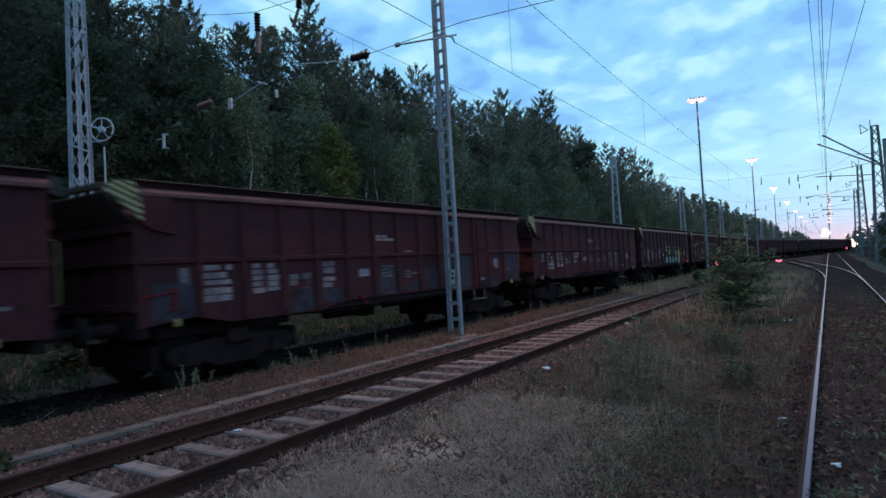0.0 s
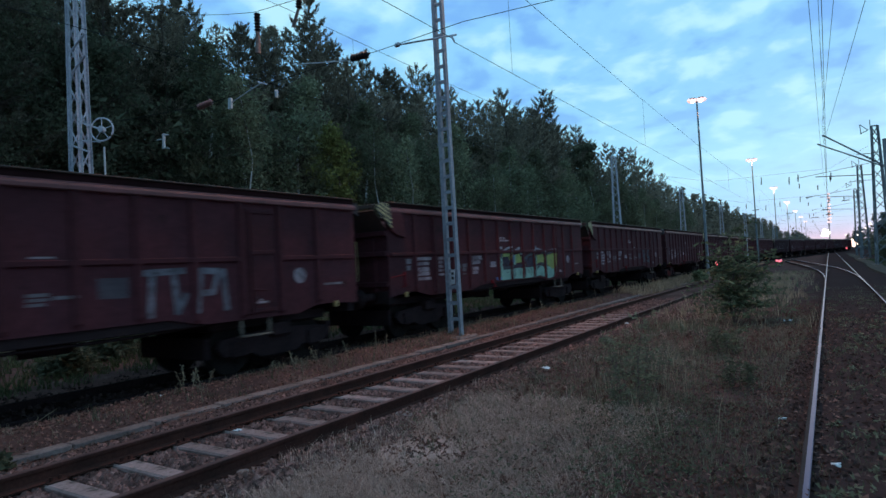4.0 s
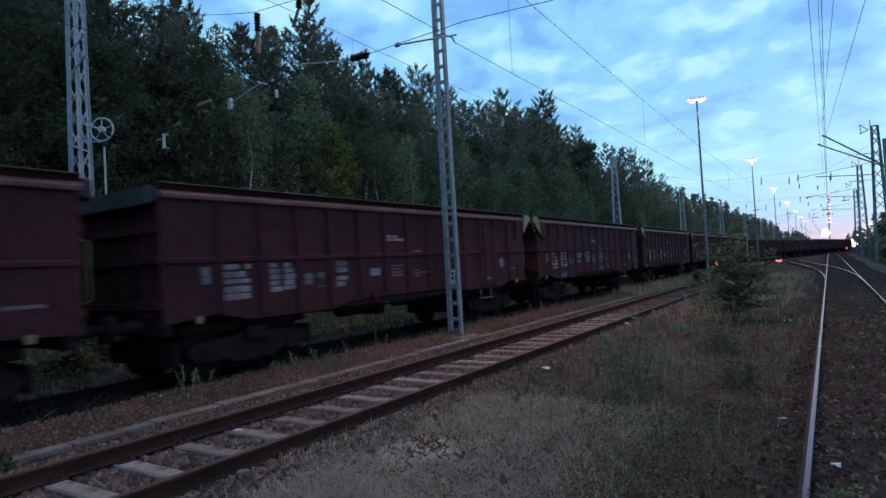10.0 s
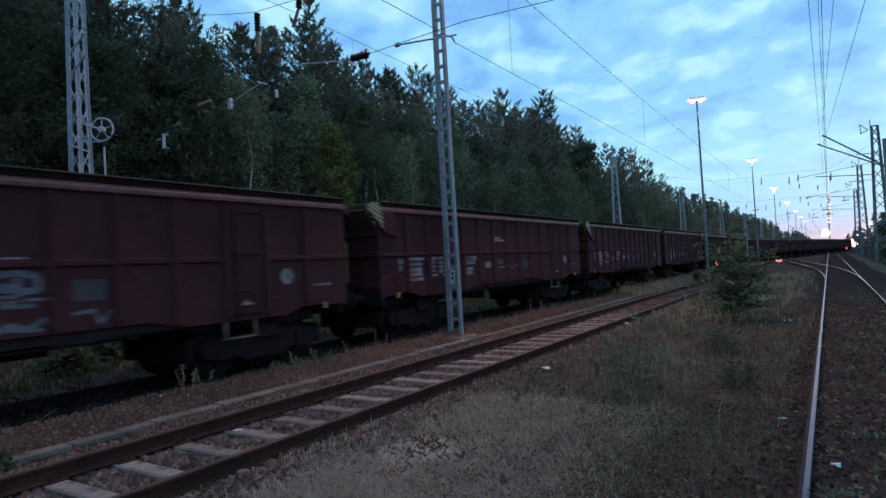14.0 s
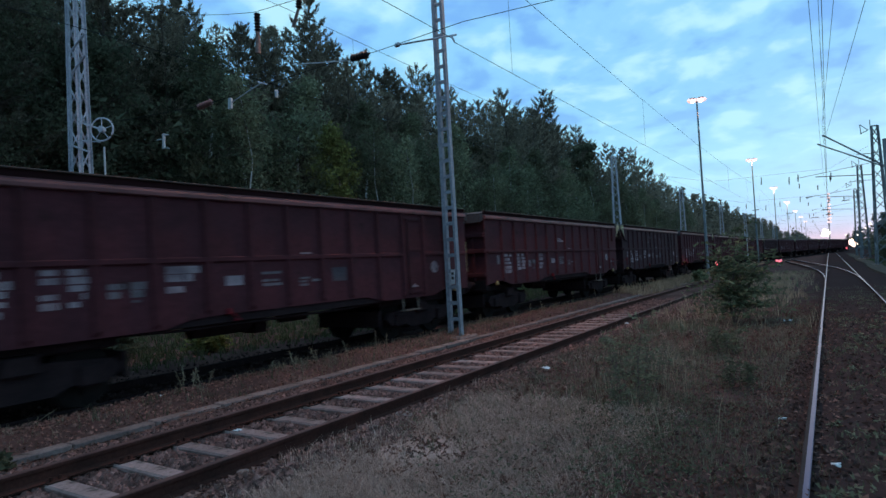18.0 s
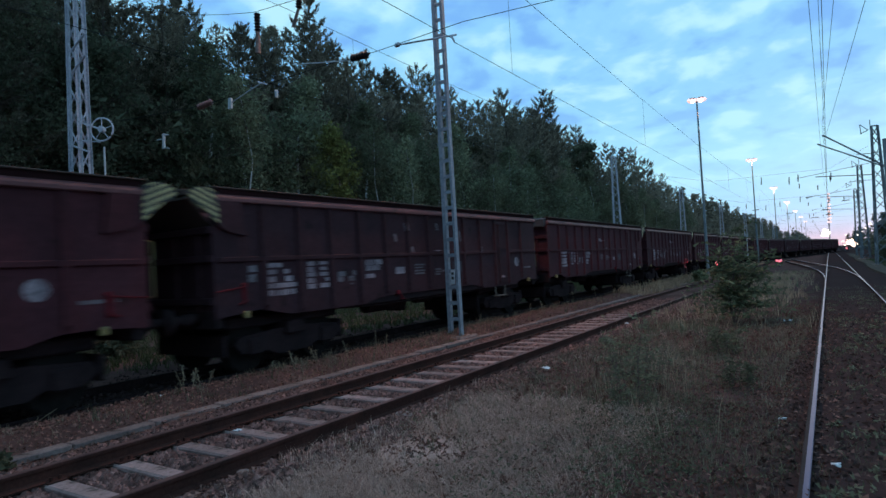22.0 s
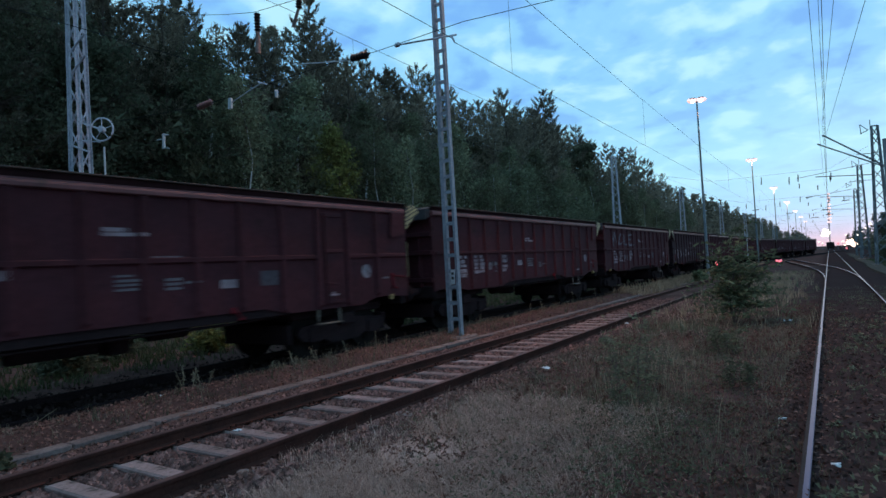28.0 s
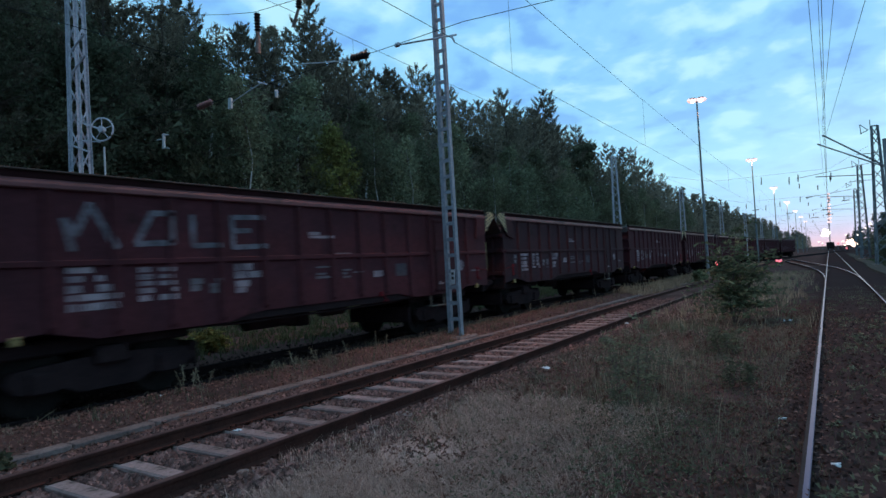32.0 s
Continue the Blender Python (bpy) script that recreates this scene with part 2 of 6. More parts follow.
    "roof": shade("dark_roof_tile", (0.07, 0.05, 0.045), (0.05, 0.04, 0.036), 2, 0.85, 0, 0.3),
    # weed green darkened, the shade behind the train put into the colour
    "far_grass": leafy("shaded_grass", (0.058, 0.074, 0.034), (0.072, 0.078, 0.042)),
    "verge_stone": shade("verge_stone", (0.19, 0.098, 0.08), (0.10, 0.055, 0.046), 4, 0.9, 0, 0.3, 5, None, 0.6, 0.4, spec=0.03),
    "cinder": shade("cinder_stone", (0.070, 0.042, 0.038), (0.034, 0.022, 0.020), 4, 0.9, 0, 0.3, 5, None, 0.6, 0.4, spec=0.02),
    "duct_concrete": shade("grimy_duct_concrete", (0.20, 0.142, 0.130), (0.140, 0.098, 0.090), 2.0, 0.9, 0, 0.3, 9, (0.05, 0.036, 0.03), 0.56, 0.15, spec=0.04),
    "plaster": shade("dull_plaster", (0.035, 0.03, 0.026), (0.026, 0.022, 0.02), 1, 0.9, 0, 0.2),
    "pane": shade("dark_window", (0.02, 0.025, 0.03), (0.03, 0.035, 0.04), 1, 0.12, 0, 0),
}
# the worn band is dull steel, so it mirrors the low sky only in part
MAT["rail_bright"].node_tree.nodes["Principled BSDF"].inputs["Specular Tint"].default_value = (0.64, 0.65, 0.76, 1)


# ---- mesh tools ----
class Build:
    """Collects faces of one mesh."""

    def __init__(self):
        self.v, self.f = [], []

    def add(self, verts, faces):
        n = len(self.v)
        self.v += [tuple(p) for p in verts]
        self.f += [tuple(i + n for i in face) for face in faces]
        return self

    def box(self, x0, y0, z0, x1, y1, z1, c=0.0):
        """A box; c: the width of its chamfers."""
        if c <= 0:
            vs = [(x, y, z) for z in (z0, z1) for y in (y0, y1) for x in (x0, x1)]
            return self.add(vs, [(0, 2, 3, 1), (4, 5, 7, 6), (0, 1, 5, 4), (2, 6, 7, 3), (0, 4, 6, 2), (1, 3, 7, 5)])
        lo, hi = (x0, y0, z0), (x1, y1, z1)
        vs, at = [], {}
        for s in [(a, b, d) for a in (0, 1) for b in (0, 1) for d in (0, 1)]:
            for k in range(3):
                p = [(hi[i] if s[i] else lo[i]) for i in range(3)]
                for i in range(3):
                    if i != k:
                        p[i] += -c if s[i] else c
                at[s, k] = len(vs)
                vs.append(p)
        fs = []
        for k in range(3):
            i, j = (k + 1) % 3, (k + 2) % 3
            for side in (0, 1):
                ring = []
                for a, b in ((0, 0), (1, 0), (1, 1), (0, 1)):
                    s = [0, 0, 0]
                    s[k], s[i], s[j] = side, a, b
                    ring.append(at[tuple(s), k])
                fs.append(tuple(ring if side else ring[::-1]))
            for a in (0, 1):
                for b in (0, 1):
                    q = []
                    for e in (0, 1):
                        s = [0, 0, 0]
                        s[k], s[i], s[j] = e, a, b
                        q.append(tuple(s))
                    ring = (at[q[0], i], at[q[1], i], at[q[1], j], at[q[0], j])
                    fs.append(ring if a == b else ring[::-1])
        for s in [(a, b, d) for a in (0, 1) for b in (0, 1) for d in (0, 1)]:
            ring = (at[s, 0], at[s, 1], at[s, 2])
            fs.append(ring if sum(s) % 2 else ring[::-1])
        return self.add(vs, fs)

    def rod(self, a, b, r, r2=None, n=8, caps=True):
        """A round bar from a to b."""
        a, b = Vector(a), Vector(b)
        r2 = r if r2 is None else r2
        d = (b - a).normalized()
        u = d.orthogonal().normalized()
        w = d.cross(u)
        vs = []
        for p, q in ((a, r), (b, r2)):
            for i in range(n):
                t = 2 * math.pi * i / n
                vs.append(p + (u * math.cos(t) + w * math.sin(t)) * q)
        fs = [(i, (i + 1) % n, n + (i + 1) % n, n + i) for i in range(n)]
        if caps:
            fs += [tuple(range(n))[::-1], tuple(range(n, 2 * n))]
        return self.add(vs, fs)

    def path(self, pts, r, n=5):
        pts = [Vector(p) for p in pts]
        vs = []
        for i, p in enumerate(pts):
            d = (pts[min(i + 1, len(pts) - 1)] - pts[max(i - 1, 0)]).normalized()
            u = (Vector((0.3, 0.1, 1)) if abs(d.z) < 0.8 else Vector((1, 0.2, 0))).cross(d).normalized()
            w = d.cross(u)
            vs += [p + (u * math.cos(6.28318 * j / n) + w * math.sin(6.28318 * j / n)) * r for j in range(n)]
        fs = [(i * n + j, i * n + (j + 1) % n, (i + 1) * n + (j + 1) % n, (i + 1) * n + j) for i in range(len(pts) - 1) for j in range(n)]
        return self.add(vs, fs + [tuple(range(n))[::-1], tuple(range(len(vs) - n, len(vs)))])

    def ball(self, c, rx, ry, rz, n=10, m=6):
        vs, fs = [(c[0], c[1], c[2] + rz)], []
        for i in range(1, m):
            t = math.pi * i / m
            vs += [(c[0] + rx * math.sin(t) * math.cos(6.28318 * j / n), c[1] + ry * math.sin(t) * math.sin(6.28318 * j / n), c[2] + rz * math.cos(t)) for j in range(n)]
        vs.append((c[0], c[1], c[2] - rz))
        e = len(vs) - 1
        for j in range(n):
            k = (j + 1) % n
            fs += [(0, 1 + j, 1 + k), (e, e - n + k, e - n + j)]
            fs += [(1 + i * n + j, 1 + (i + 1) * n + j, 1 + (i + 1) * n + k, 1 + i * n + k) for i in range(m - 2)]
        return self.add(vs, fs)

    def slab(self, outline, x0, x1):
        """An outline of (y, z) points, thick from x0 to x1."""
        n = len(outline)
        vs = [(x0, y, z) for y, z in outline] + [(x1, y, z) for y, z in outline]
        return self.add(vs, [tuple(range(n))[::-1], tuple(range(n, 2 * n))] + [(i, (i + 1) % n, n + (i + 1) % n, n + i) for i in range(n)])

    def beam(self, a, b, w, h, up=(0, 0, 1)):
        """A flat bar from a to b, w wide and h high."""
        a, b = Vector(a), Vector(b)
        d = (b - a).normalized()
        s = d.cross(Vector(up)).normalized()
        t = s.cross(d)
        vs = [p + s * i * w / 2 + t * j * h / 2 for p in (a, b) for i, j in ((-1, -1), (1, -1), (1, 1), (-1, 1))]
        return self.add(vs, [(0, 1, 2, 3), (7, 6, 5, 4), (0, 4, 5, 1), (1, 5, 6, 2), (2, 6, 7, 3), (3, 7, 4, 0)])

    def sweep(self, line, profile):
        """A profile of (side, z) points along a line of (x, y, z)."""
        n = len(profile)
        vs = []
        for i, p in enumerate(line):
            a, b = Vector(line[max(0, i - 1)]), Vector(line[min(len(line) - 1, i + 1)])
            d = (b - a).normalized()
            s = Vector((d.y, -d.x, 0))
            vs += [Vector(p) + s * q + Vector((0, 0, z)) for q, z in profile]
        fs = [(i * n + j, i * n + (j + 1) % n, (i + 1) * n + (j + 1) % n, (i + 1) * n + j) for i in range(len(line) - 1) for j in range(n)]
        fs += [tuple(range(n))[::-1], tuple(range((len(line) - 1) * n, len(line) * n))]
        return self.add(vs, fs)

    def mesh(self, name, material, smooth=False):
        me = bpy.data.meshes.new(name)
        me.from_pydata(self.v, [], self.f)
        me.materials.append(material if not isinstance(material, str) else MAT[material])
        if smooth:
            me.polygons.foreach_set("use_smooth", [True] * len(me.polygons))
        me.update()
        return me


def part(name, b, material, parent=None, label="", m=None):
    """One mesh object under a thing or a part. b: a Build or a ready mesh."""
    me = b.mesh(name, material) if isinstance(b, Build) else b
    ob = new(name, me)
    ob.parent = parent
    if m is not None:
        ob.matrix_basis = m
    if label:
        tagged(ob, label)
    return ob


def thing(name, label, category, group="", kind="", m=None):
    ob = tagged(new(name), label, category, group, kind)
    ob.empty_display_size = 0.2
    if m is not None:
        ob.matrix_basis = m
    return ob


rng = random.Random(7)


# ---- the ground ----
RIGHT, LEFT, TRAIN = 0.50, -5.555, -9.90


def ease(a, b, x):
    t = min(1.0, max(0.0, (x - a) / (b - a)))
    return t * t * (3 - 2 * t)


def train_x(y):
    """The middle of the train's track: straight, then over to the far side of the yard."""
    s, a, b, r = 0.122, 83.0, 203.0, 35.0
    if y < a:
        return TRAIN
    if y < a + r:
        return TRAIN + s * (y - a) ** 2 / (2 * r)
    if y < b:
        return TRAIN + s * (y - a - r / 2)
    if y < b + r:
        return TRAIN + s * (b - a - r / 2) + s * ((y - b) - (y - b) ** 2 / (2 * r))
    return TRAIN + s * (b - a)


def train_z(y):
    """The train's rails climb a little from the near end."""
    return -0.062 * (1 - ease(5, 20, y))


def ground_z(x, y):
    z = -0.15 + 0.05 * noise.noise((x * 0.45, y * 0.45, 0)) + 0.025 * noise.noise((x * 2.1, y * 2.1, 5))
    lt = 1 - ease(1.0, 1.7, abs(x - LEFT))
    z = z * (1 - lt) + lt * (-0.205 + 0.075 * ease(0.80, 0.98, abs(x - LEFT)) + 0.062 * ease(14, 28, y) + 0.016 * noise.noise((x * 5, y * 5, 2)))
    z -= 0.05 * ease(30, 36, y) * ease(-7.0, -6.0, x) * (1 - ease(2.5, 3.5, x))
    z -= 0.03 * ease(-6.9, -7.2, x) * (1 if x > -7.7 else 0)
    rt = 1 - ease(0.9, 1.6, abs(x - RIGHT))
    z = z * (1 - rt) + rt * (-0.085 + 0.02 * noise.noise((x * 3, y * 3, 9)))
    tr = 1 - ease(0.95, 1.35, x - train_x(y)) if x > train_x(y) else 1 - ease(1.25, 2.3, train_x(y) - x)
    z -= 0.14 * tr
    if y < 80:
        z += 0.11 * ease(-7.75, -8.2, x) * (1 - ease(-8.78, -9.0, x))
    z += 0.5 * ease(-19, -26, x) * (1 if x < -18 else 0)
    return z


def make_ground():
    def axis(spans):
        out = []
        for a, b, step in spans:
            n = max(1, round((b - a) / step))
            out += [a + (b - a) * i / n for i in range(n)]
        return out + [spans[-1][1]]

    xs = axis([(-3000, -200, 700), (-200, -40, 20), (-40, -14, 1.3), (-14, -8.2, 0.4), (-8.2, 3.0, 0.14), (3, 12, 0.9), (12, 60, 8), (60, 3000, 600)])
    ys = axis([(-800, -40, 190), (-40, 0, 4), (0, 1.6, 0.4), (1.6, 20, 0.14), (20, 45, 0.5), (45, 130, 3), (130, 400, 18), (400, 4000, 600)])
    w = len(xs)
    b = Build()
    b.v = [(x, y, ground_z(x, y)) for y in ys for x in xs]
    b.f = [(j * w + i, j * w + i + 1, (j + 1) * w + i + 1, (j + 1) * w + i) for j in range(len(ys) - 1) for i in range(w - 1)]
    m = shade("yard_soil", (0.110, 0.059, 0.051), (0.066, 0.038, 0.034), 0.55, 0.95, 0, 0.6, 30, (0.136, 0.090, 0.076), 0.56, where="Position", spec=0.0)
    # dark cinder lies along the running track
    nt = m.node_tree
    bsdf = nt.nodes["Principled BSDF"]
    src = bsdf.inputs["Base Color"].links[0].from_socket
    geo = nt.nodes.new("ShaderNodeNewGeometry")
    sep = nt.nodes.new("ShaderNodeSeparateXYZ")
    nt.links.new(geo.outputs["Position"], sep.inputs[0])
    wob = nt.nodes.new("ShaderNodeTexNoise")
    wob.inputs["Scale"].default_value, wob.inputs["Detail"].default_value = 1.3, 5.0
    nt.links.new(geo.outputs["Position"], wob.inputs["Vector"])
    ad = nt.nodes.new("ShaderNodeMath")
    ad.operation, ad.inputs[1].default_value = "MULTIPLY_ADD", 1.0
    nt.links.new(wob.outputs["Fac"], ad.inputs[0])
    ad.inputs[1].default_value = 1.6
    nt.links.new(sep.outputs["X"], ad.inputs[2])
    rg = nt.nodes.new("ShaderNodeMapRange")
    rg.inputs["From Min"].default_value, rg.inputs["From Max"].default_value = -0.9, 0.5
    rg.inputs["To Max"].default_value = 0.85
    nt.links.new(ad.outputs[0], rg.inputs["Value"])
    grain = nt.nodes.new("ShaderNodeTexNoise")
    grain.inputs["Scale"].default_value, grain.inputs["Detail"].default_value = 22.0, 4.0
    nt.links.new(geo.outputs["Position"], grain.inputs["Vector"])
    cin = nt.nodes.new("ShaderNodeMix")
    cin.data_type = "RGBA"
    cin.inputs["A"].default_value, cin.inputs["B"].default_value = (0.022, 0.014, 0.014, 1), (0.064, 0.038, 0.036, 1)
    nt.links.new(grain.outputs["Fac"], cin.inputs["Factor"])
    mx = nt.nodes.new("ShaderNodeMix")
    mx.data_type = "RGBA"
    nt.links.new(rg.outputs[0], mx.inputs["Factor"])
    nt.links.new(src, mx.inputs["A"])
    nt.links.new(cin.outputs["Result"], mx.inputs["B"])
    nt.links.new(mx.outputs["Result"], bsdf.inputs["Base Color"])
    # pale thatch of dead grass beside the siding
    off = nt.nodes.new("ShaderNodeVectorMath")
    off.operation = "SUBTRACT"
    off.inputs[1].default_value = (-3.1, 4.1, 0)
    nt.links.new(geo.outputs["Position"], off.inputs[0])
    far = nt.nodes.new("ShaderNodeVectorMath")
    far.operation = "MULTIPLY"
    far.inputs[1].default_value = (0.74, 0.40, 0)
    nt.links.new(off.outputs[0], far.inputs[0])
    dist = nt.nodes.new("ShaderNodeVectorMath")
    dist.operation = "LENGTH"
    nt.links.new(far.outputs[0], dist.inputs[0])
    edge = nt.nodes.new("ShaderNodeMath")
    edge.operation, edge.inputs[1].default_value = "MULTIPLY_ADD", 1.5
    nt.links.new(wob.outputs["Fac"], edge.inputs[0])
    nt.links.new(dist.outputs["Value"], edge.inputs[2])
    th = nt.nodes.new("ShaderNodeMapRange")
    th.inputs["From Min"].default_value, th.inputs["From Max"].default_value = 1.75, 1.25
    th.inputs["To Max"].default_value = 0.85
    nt.links.new(edge.outputs[0], th.inputs["Value"])
    thc = nt.nodes.new("ShaderNodeMix")
    thc.data_type = "RGBA"
    thc.inputs["A"].default_value, thc.inputs["B"].default_value = (0.20, 0.13, 0.108, 1), (0.50, 0.35, 0.30, 1)
    nt.links.new(grain.outputs["Fac"], thc.inputs["Factor"])
    m2 = nt.nodes.new("ShaderNodeMix")
    m2.data_type = "RGBA"
    nt.links.new(th.outputs[0], m2.inputs["Factor"])
    nt.links.new(mx.outputs["Result"], m2.inputs["A"])
    nt.links.new(thc.outputs["Result"], m2.inputs["B"])
    nt.links.new(m2.outputs["Result"], bsdf.inputs["Base Color"])
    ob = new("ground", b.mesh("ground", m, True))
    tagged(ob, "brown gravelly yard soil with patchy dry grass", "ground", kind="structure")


make_ground()

# ---- tracks ----
RAIL_BODY = [(-0.065, -0.16), (0.065, -0.16), (0.065, -0.148), (0.012, -0.125), (0.010, -0.045), (0.035, -0.036), (0.036, -0.010), (-0.036, -0.010), (-0.035, -0.036), (-0.010, -0.045), (-0.012, -0.125), (-0.065, -0.148)]
RAIL_TOP = [(-0.0355, -0.012), (0.0355, -0.012), (0.034, -0.003), (0.026, 0.0), (-0.026, 0.0), (-0.034, -0.003)]
BAND = [(-0.004, -0.003), (0.0365, -0.012), (0.036, -0.003), (0.028, 0.0015), (-0.003, 0.0015)]


def rail(parent, line, head, label="", side=1):
    """A rail with its worn head; a running rail has a polished band towards the inside."""
    r = part("rail", Build().sweep(line, RAIL_BODY), "underframe" if head == "underframe" else "rail_rust", parent, label)
    bright = head == "rail_bright"
    part("rail_head", Build().sweep(line, RAIL_TOP), "rail_cheek" if bright else head, r)
    if bright:
        part("running_band", Build().sweep(line, BAND if side > 0 else [(-s, z) for s, z in BAND[::-1]]), head, r, "polished steel running band")
    return r


def line_y(x, y0, y1, step=40.0):
    n = max(2, int((y1 - y0) / step))
    return [(x, y0 + (y1 - y0) * i / n, 0) for i in range(n + 1)]


left_track = thing("siding_track", "rusty siding track with weathered grey sleepers", "railway track", kind="structure")
for dx in (-0.75, 0.75):
    rail(left_track, line_y(LEFT + dx, -12, 104), "rail_head_rust", "brown rusted rail with dull head")
right_track = thing("main_track", "running track with polished rails in weedy ballast", "railway track", kind="structure")
for dx in (-0.75, 0.75):
    rail(right_track, line_y(RIGHT + dx, -12, 420), "rail_bright", "bright worn rail", 1 if dx < 0 else -1)


def branch_x(y):
    """The branch that leaves the running track for the siding."""
    t = y - 33.0
    if t < 0:
        return RIGHT
    if t < 30:
        return RIGHT - 0.115 * t * t / 60
    if t < 58:
        return RIGHT - 0.115 * (t - 15)
    u = min(t - 58, 20.0)
    return RIGHT - 0.115 * 43 - 0.115 * (u - u * u / 40)


branch = thing("turnout_track", "curved turnout joining the two tracks", "railway track", kind="structure")
for dx in (-0.75, 0.75):
    pts = [(branch_x(y) + dx, float(y), -0.002) for y in range(36, 112, 2)]
    pts = [(branch_x(34.0) + dx + (0.03 if dx < 0 else -0.03), 34.0, -0.004)] + pts
    rail(branch, pts, "rail_bright", "bright curved turnout rail", 1 if dx < 0 else -1)
train_track = thing("train_track", "dark track under the freight train", "railway track", kind="structure")
for dx in (-0.75, 0.75):
    pts = [(train_x(y) + dx, float(y), -0.003 + train_z(y)) for y in (-16, 0, 5, 8, 11, 14, 17, 20, 40, 60, 80, 85, 90, 95, 100, 105, 110, 115, 130, 160, 190, 200, 207, 214, 221, 228, 235, 260, 330)]
    # dark underframe colour instead of rust, standing in for the shade here
    rail(train_track, pts, "underframe")

SLEEPER = Build().box(-1.28, -0.10, -0.30, 1.28, 0.10, -0.165, 0.018).mesh("sleeper", "sleeper")
FAST = Build().box(-0.15, -0.09, -0.166, 0.15, 0.09, -0.150, 0.004)
for s in (-0.07, 0.07):
    FAST.rod((s * 1.4, 0.04, -0.15), (s * 1.4, 0.04, -0.115), 0.016, n=6)
    FAST.rod((s * 1.4, -0.04, -0.15), (s * 1.4, -0.04, -0.115), 0.016, n=6)
BASEPLATE = FAST.mesh("rail_fastening", "rail_rust")
SLEEPERS = random.Random(3)
for i in range(50):
    y = 3.47 + 0.655 * (i - 4)
    s = part("sleeper", SLEEPER, None, left_track, m=pose(LEFT + SLEEPERS.uniform(-0.04, 0.04), y + SLEEPERS.uniform(-0.02, 0.02), SLEEPERS.uniform(-0.012, 0.006), 0, SLEEPERS.uniform(-0.4, 0.4), SLEEPERS.uniform(-1.2, 1.2)))
    if y < 26:
        for dx in (-0.75, 0.75):
            part("rail_fastening", BASEPLATE, None, s, m=pose(dx, 0, 0.002))
for i in range(60):
    part("sleeper", SLEEPER, None, train_track, m=pose(TRAIN, -2 + 0.65 * i, -0.06 + train_z(0.65 * i - 2)))

# concrete cable duct beside the siding
duct = thing("cable_duct", "row of grey concrete cable duct covers beside the siding", "cable duct", kind="structure")
COVER = Build().box(-0.10, -0.49, -0.20, 0.10, 0.49, -0.125, 0.012).mesh("duct_cover", "duct_concrete")
for i in range(64):
    part("duct_cover", COVER, None, duct, m=pose(-7.44 + SLEEPERS.uniform(-0.012, 0.012) + 0.02 * math.sin(i * 0.4), -1 + i * 1.0, SLEEPERS.uniform(-0.010, 0.006) + 0.008, SLEEPERS.uniform(-0.8, 0.8), SLEEPERS.uniform(-1.5, 1.5), SLEEPERS.uniform(-0.6, 0.6)))


# ---- the freight train ----
# One wagon, in its own space: y along the track, right end of the body at +6.4, rail top at z = 0.
END = 6.4
POSTS = [-11.80, -10.93, -10.06, -9.18, -8.27, -7.39, -6.52, -5.64, -4.77, -3.84, -2.92, -2.06, -1.10]
FACE = 1.385
LONG = END + 0.04


def side_outline():
    """The wall with its skirts over the bogies and the raised middle and corners."""
    low = [(-LONG, 1.05), (-5.87, 1.11), (-5.47, 1.14), (-5.12, 1.06), (-4.8, 0.99), (-2.66, 0.98), (-2.23, 1.08), (-1.77, 1.11), (2.1, 1.12), (2.5, 1.03), (2.8, 0.99), (4.76, 0.98), (5.22, 1.10), (5.61, 1.11), (LONG, 1.06)]
    return low + [(LONG, 3.05), (-LONG, 3.05)]


def chan(b, y, z0, z1, side):
    """A pressed upright rib on a side wall."""
    x = side * FACE
    o = side * (FACE + 0.062)
    vs = []
    for z, d in ((z0, 0.4), (z0 + 0.06, 1), (z1 - 0.04, 1), (z1, 0.5)):
        xo = x + (o - x) * d
        vs += [(x, y - 0.065, z), (xo, y - 0.04, z), (xo, y + 0.04, z), (x, y + 0.065, z)]
    fs = []
    for k in range(3):
        for j in range(3):
            q = (k * 4 + j, k * 4 + j + 1, k * 4 + j + 5, k * 4 + j + 4)
            fs.append(q if side > 0 else q[::-1])
    b.add(vs, fs)


def cut(poly, y, keep):
    """The part of a (y, z) polygon on one side of y."""
    out = []
    for p, q in zip(poly, poly[1:] + poly[:1]):
        i, j = (p[0] - y) * keep >= 0, (q[0] - y) * keep >= 0
        if i:
            out.append(p)
        if i != j:
            f = (y - p[0]) / (q[0] - p[0])
            out.append((y, p[1] + (q[1] - p[1]) * f))
    return out


def paint(b, poly, lift):
    """A sprayed polygon on the near wall, carried on over the faces of the ribs."""
    b.slab(poly, FACE + 0.001 + lift, FACE + 0.003 + lift)
    for p in POSTS:
        y = END + p
        on = cut(poly, y - 0.04, 1)
        on = cut(on, y + 0.04, -1) if len(on) > 2 else []
        if len(on) > 2:
            b.slab(on, FACE + 0.062 + lift * 0.4, FACE + 0.064 + lift * 0.5)


def stroke(b, pts, w, lift=0.0):
    """A sprayed stroke of (y, z) points."""
    for (ya, za), (yb, zb) in zip(pts, pts[1:]):
        n = math.hypot(yb - ya, zb - za) or 1.0
        u, v = (yb - ya) / n * w * 0.2, (zb - za) / n * w * 0.2
        p, q = -(zb - za) / n * w / 2, (yb - ya) / n * w / 2
        paint(b, [(ya - u - p, za - v - q), (yb + u - p, zb + v - q), (yb + u + p, zb + v + q), (ya - u + p, za - v + q)], 0.002 + lift)


def patch(b, outline, lift=0.0):
    paint(b, list(outline), lift)


CACHE = {}


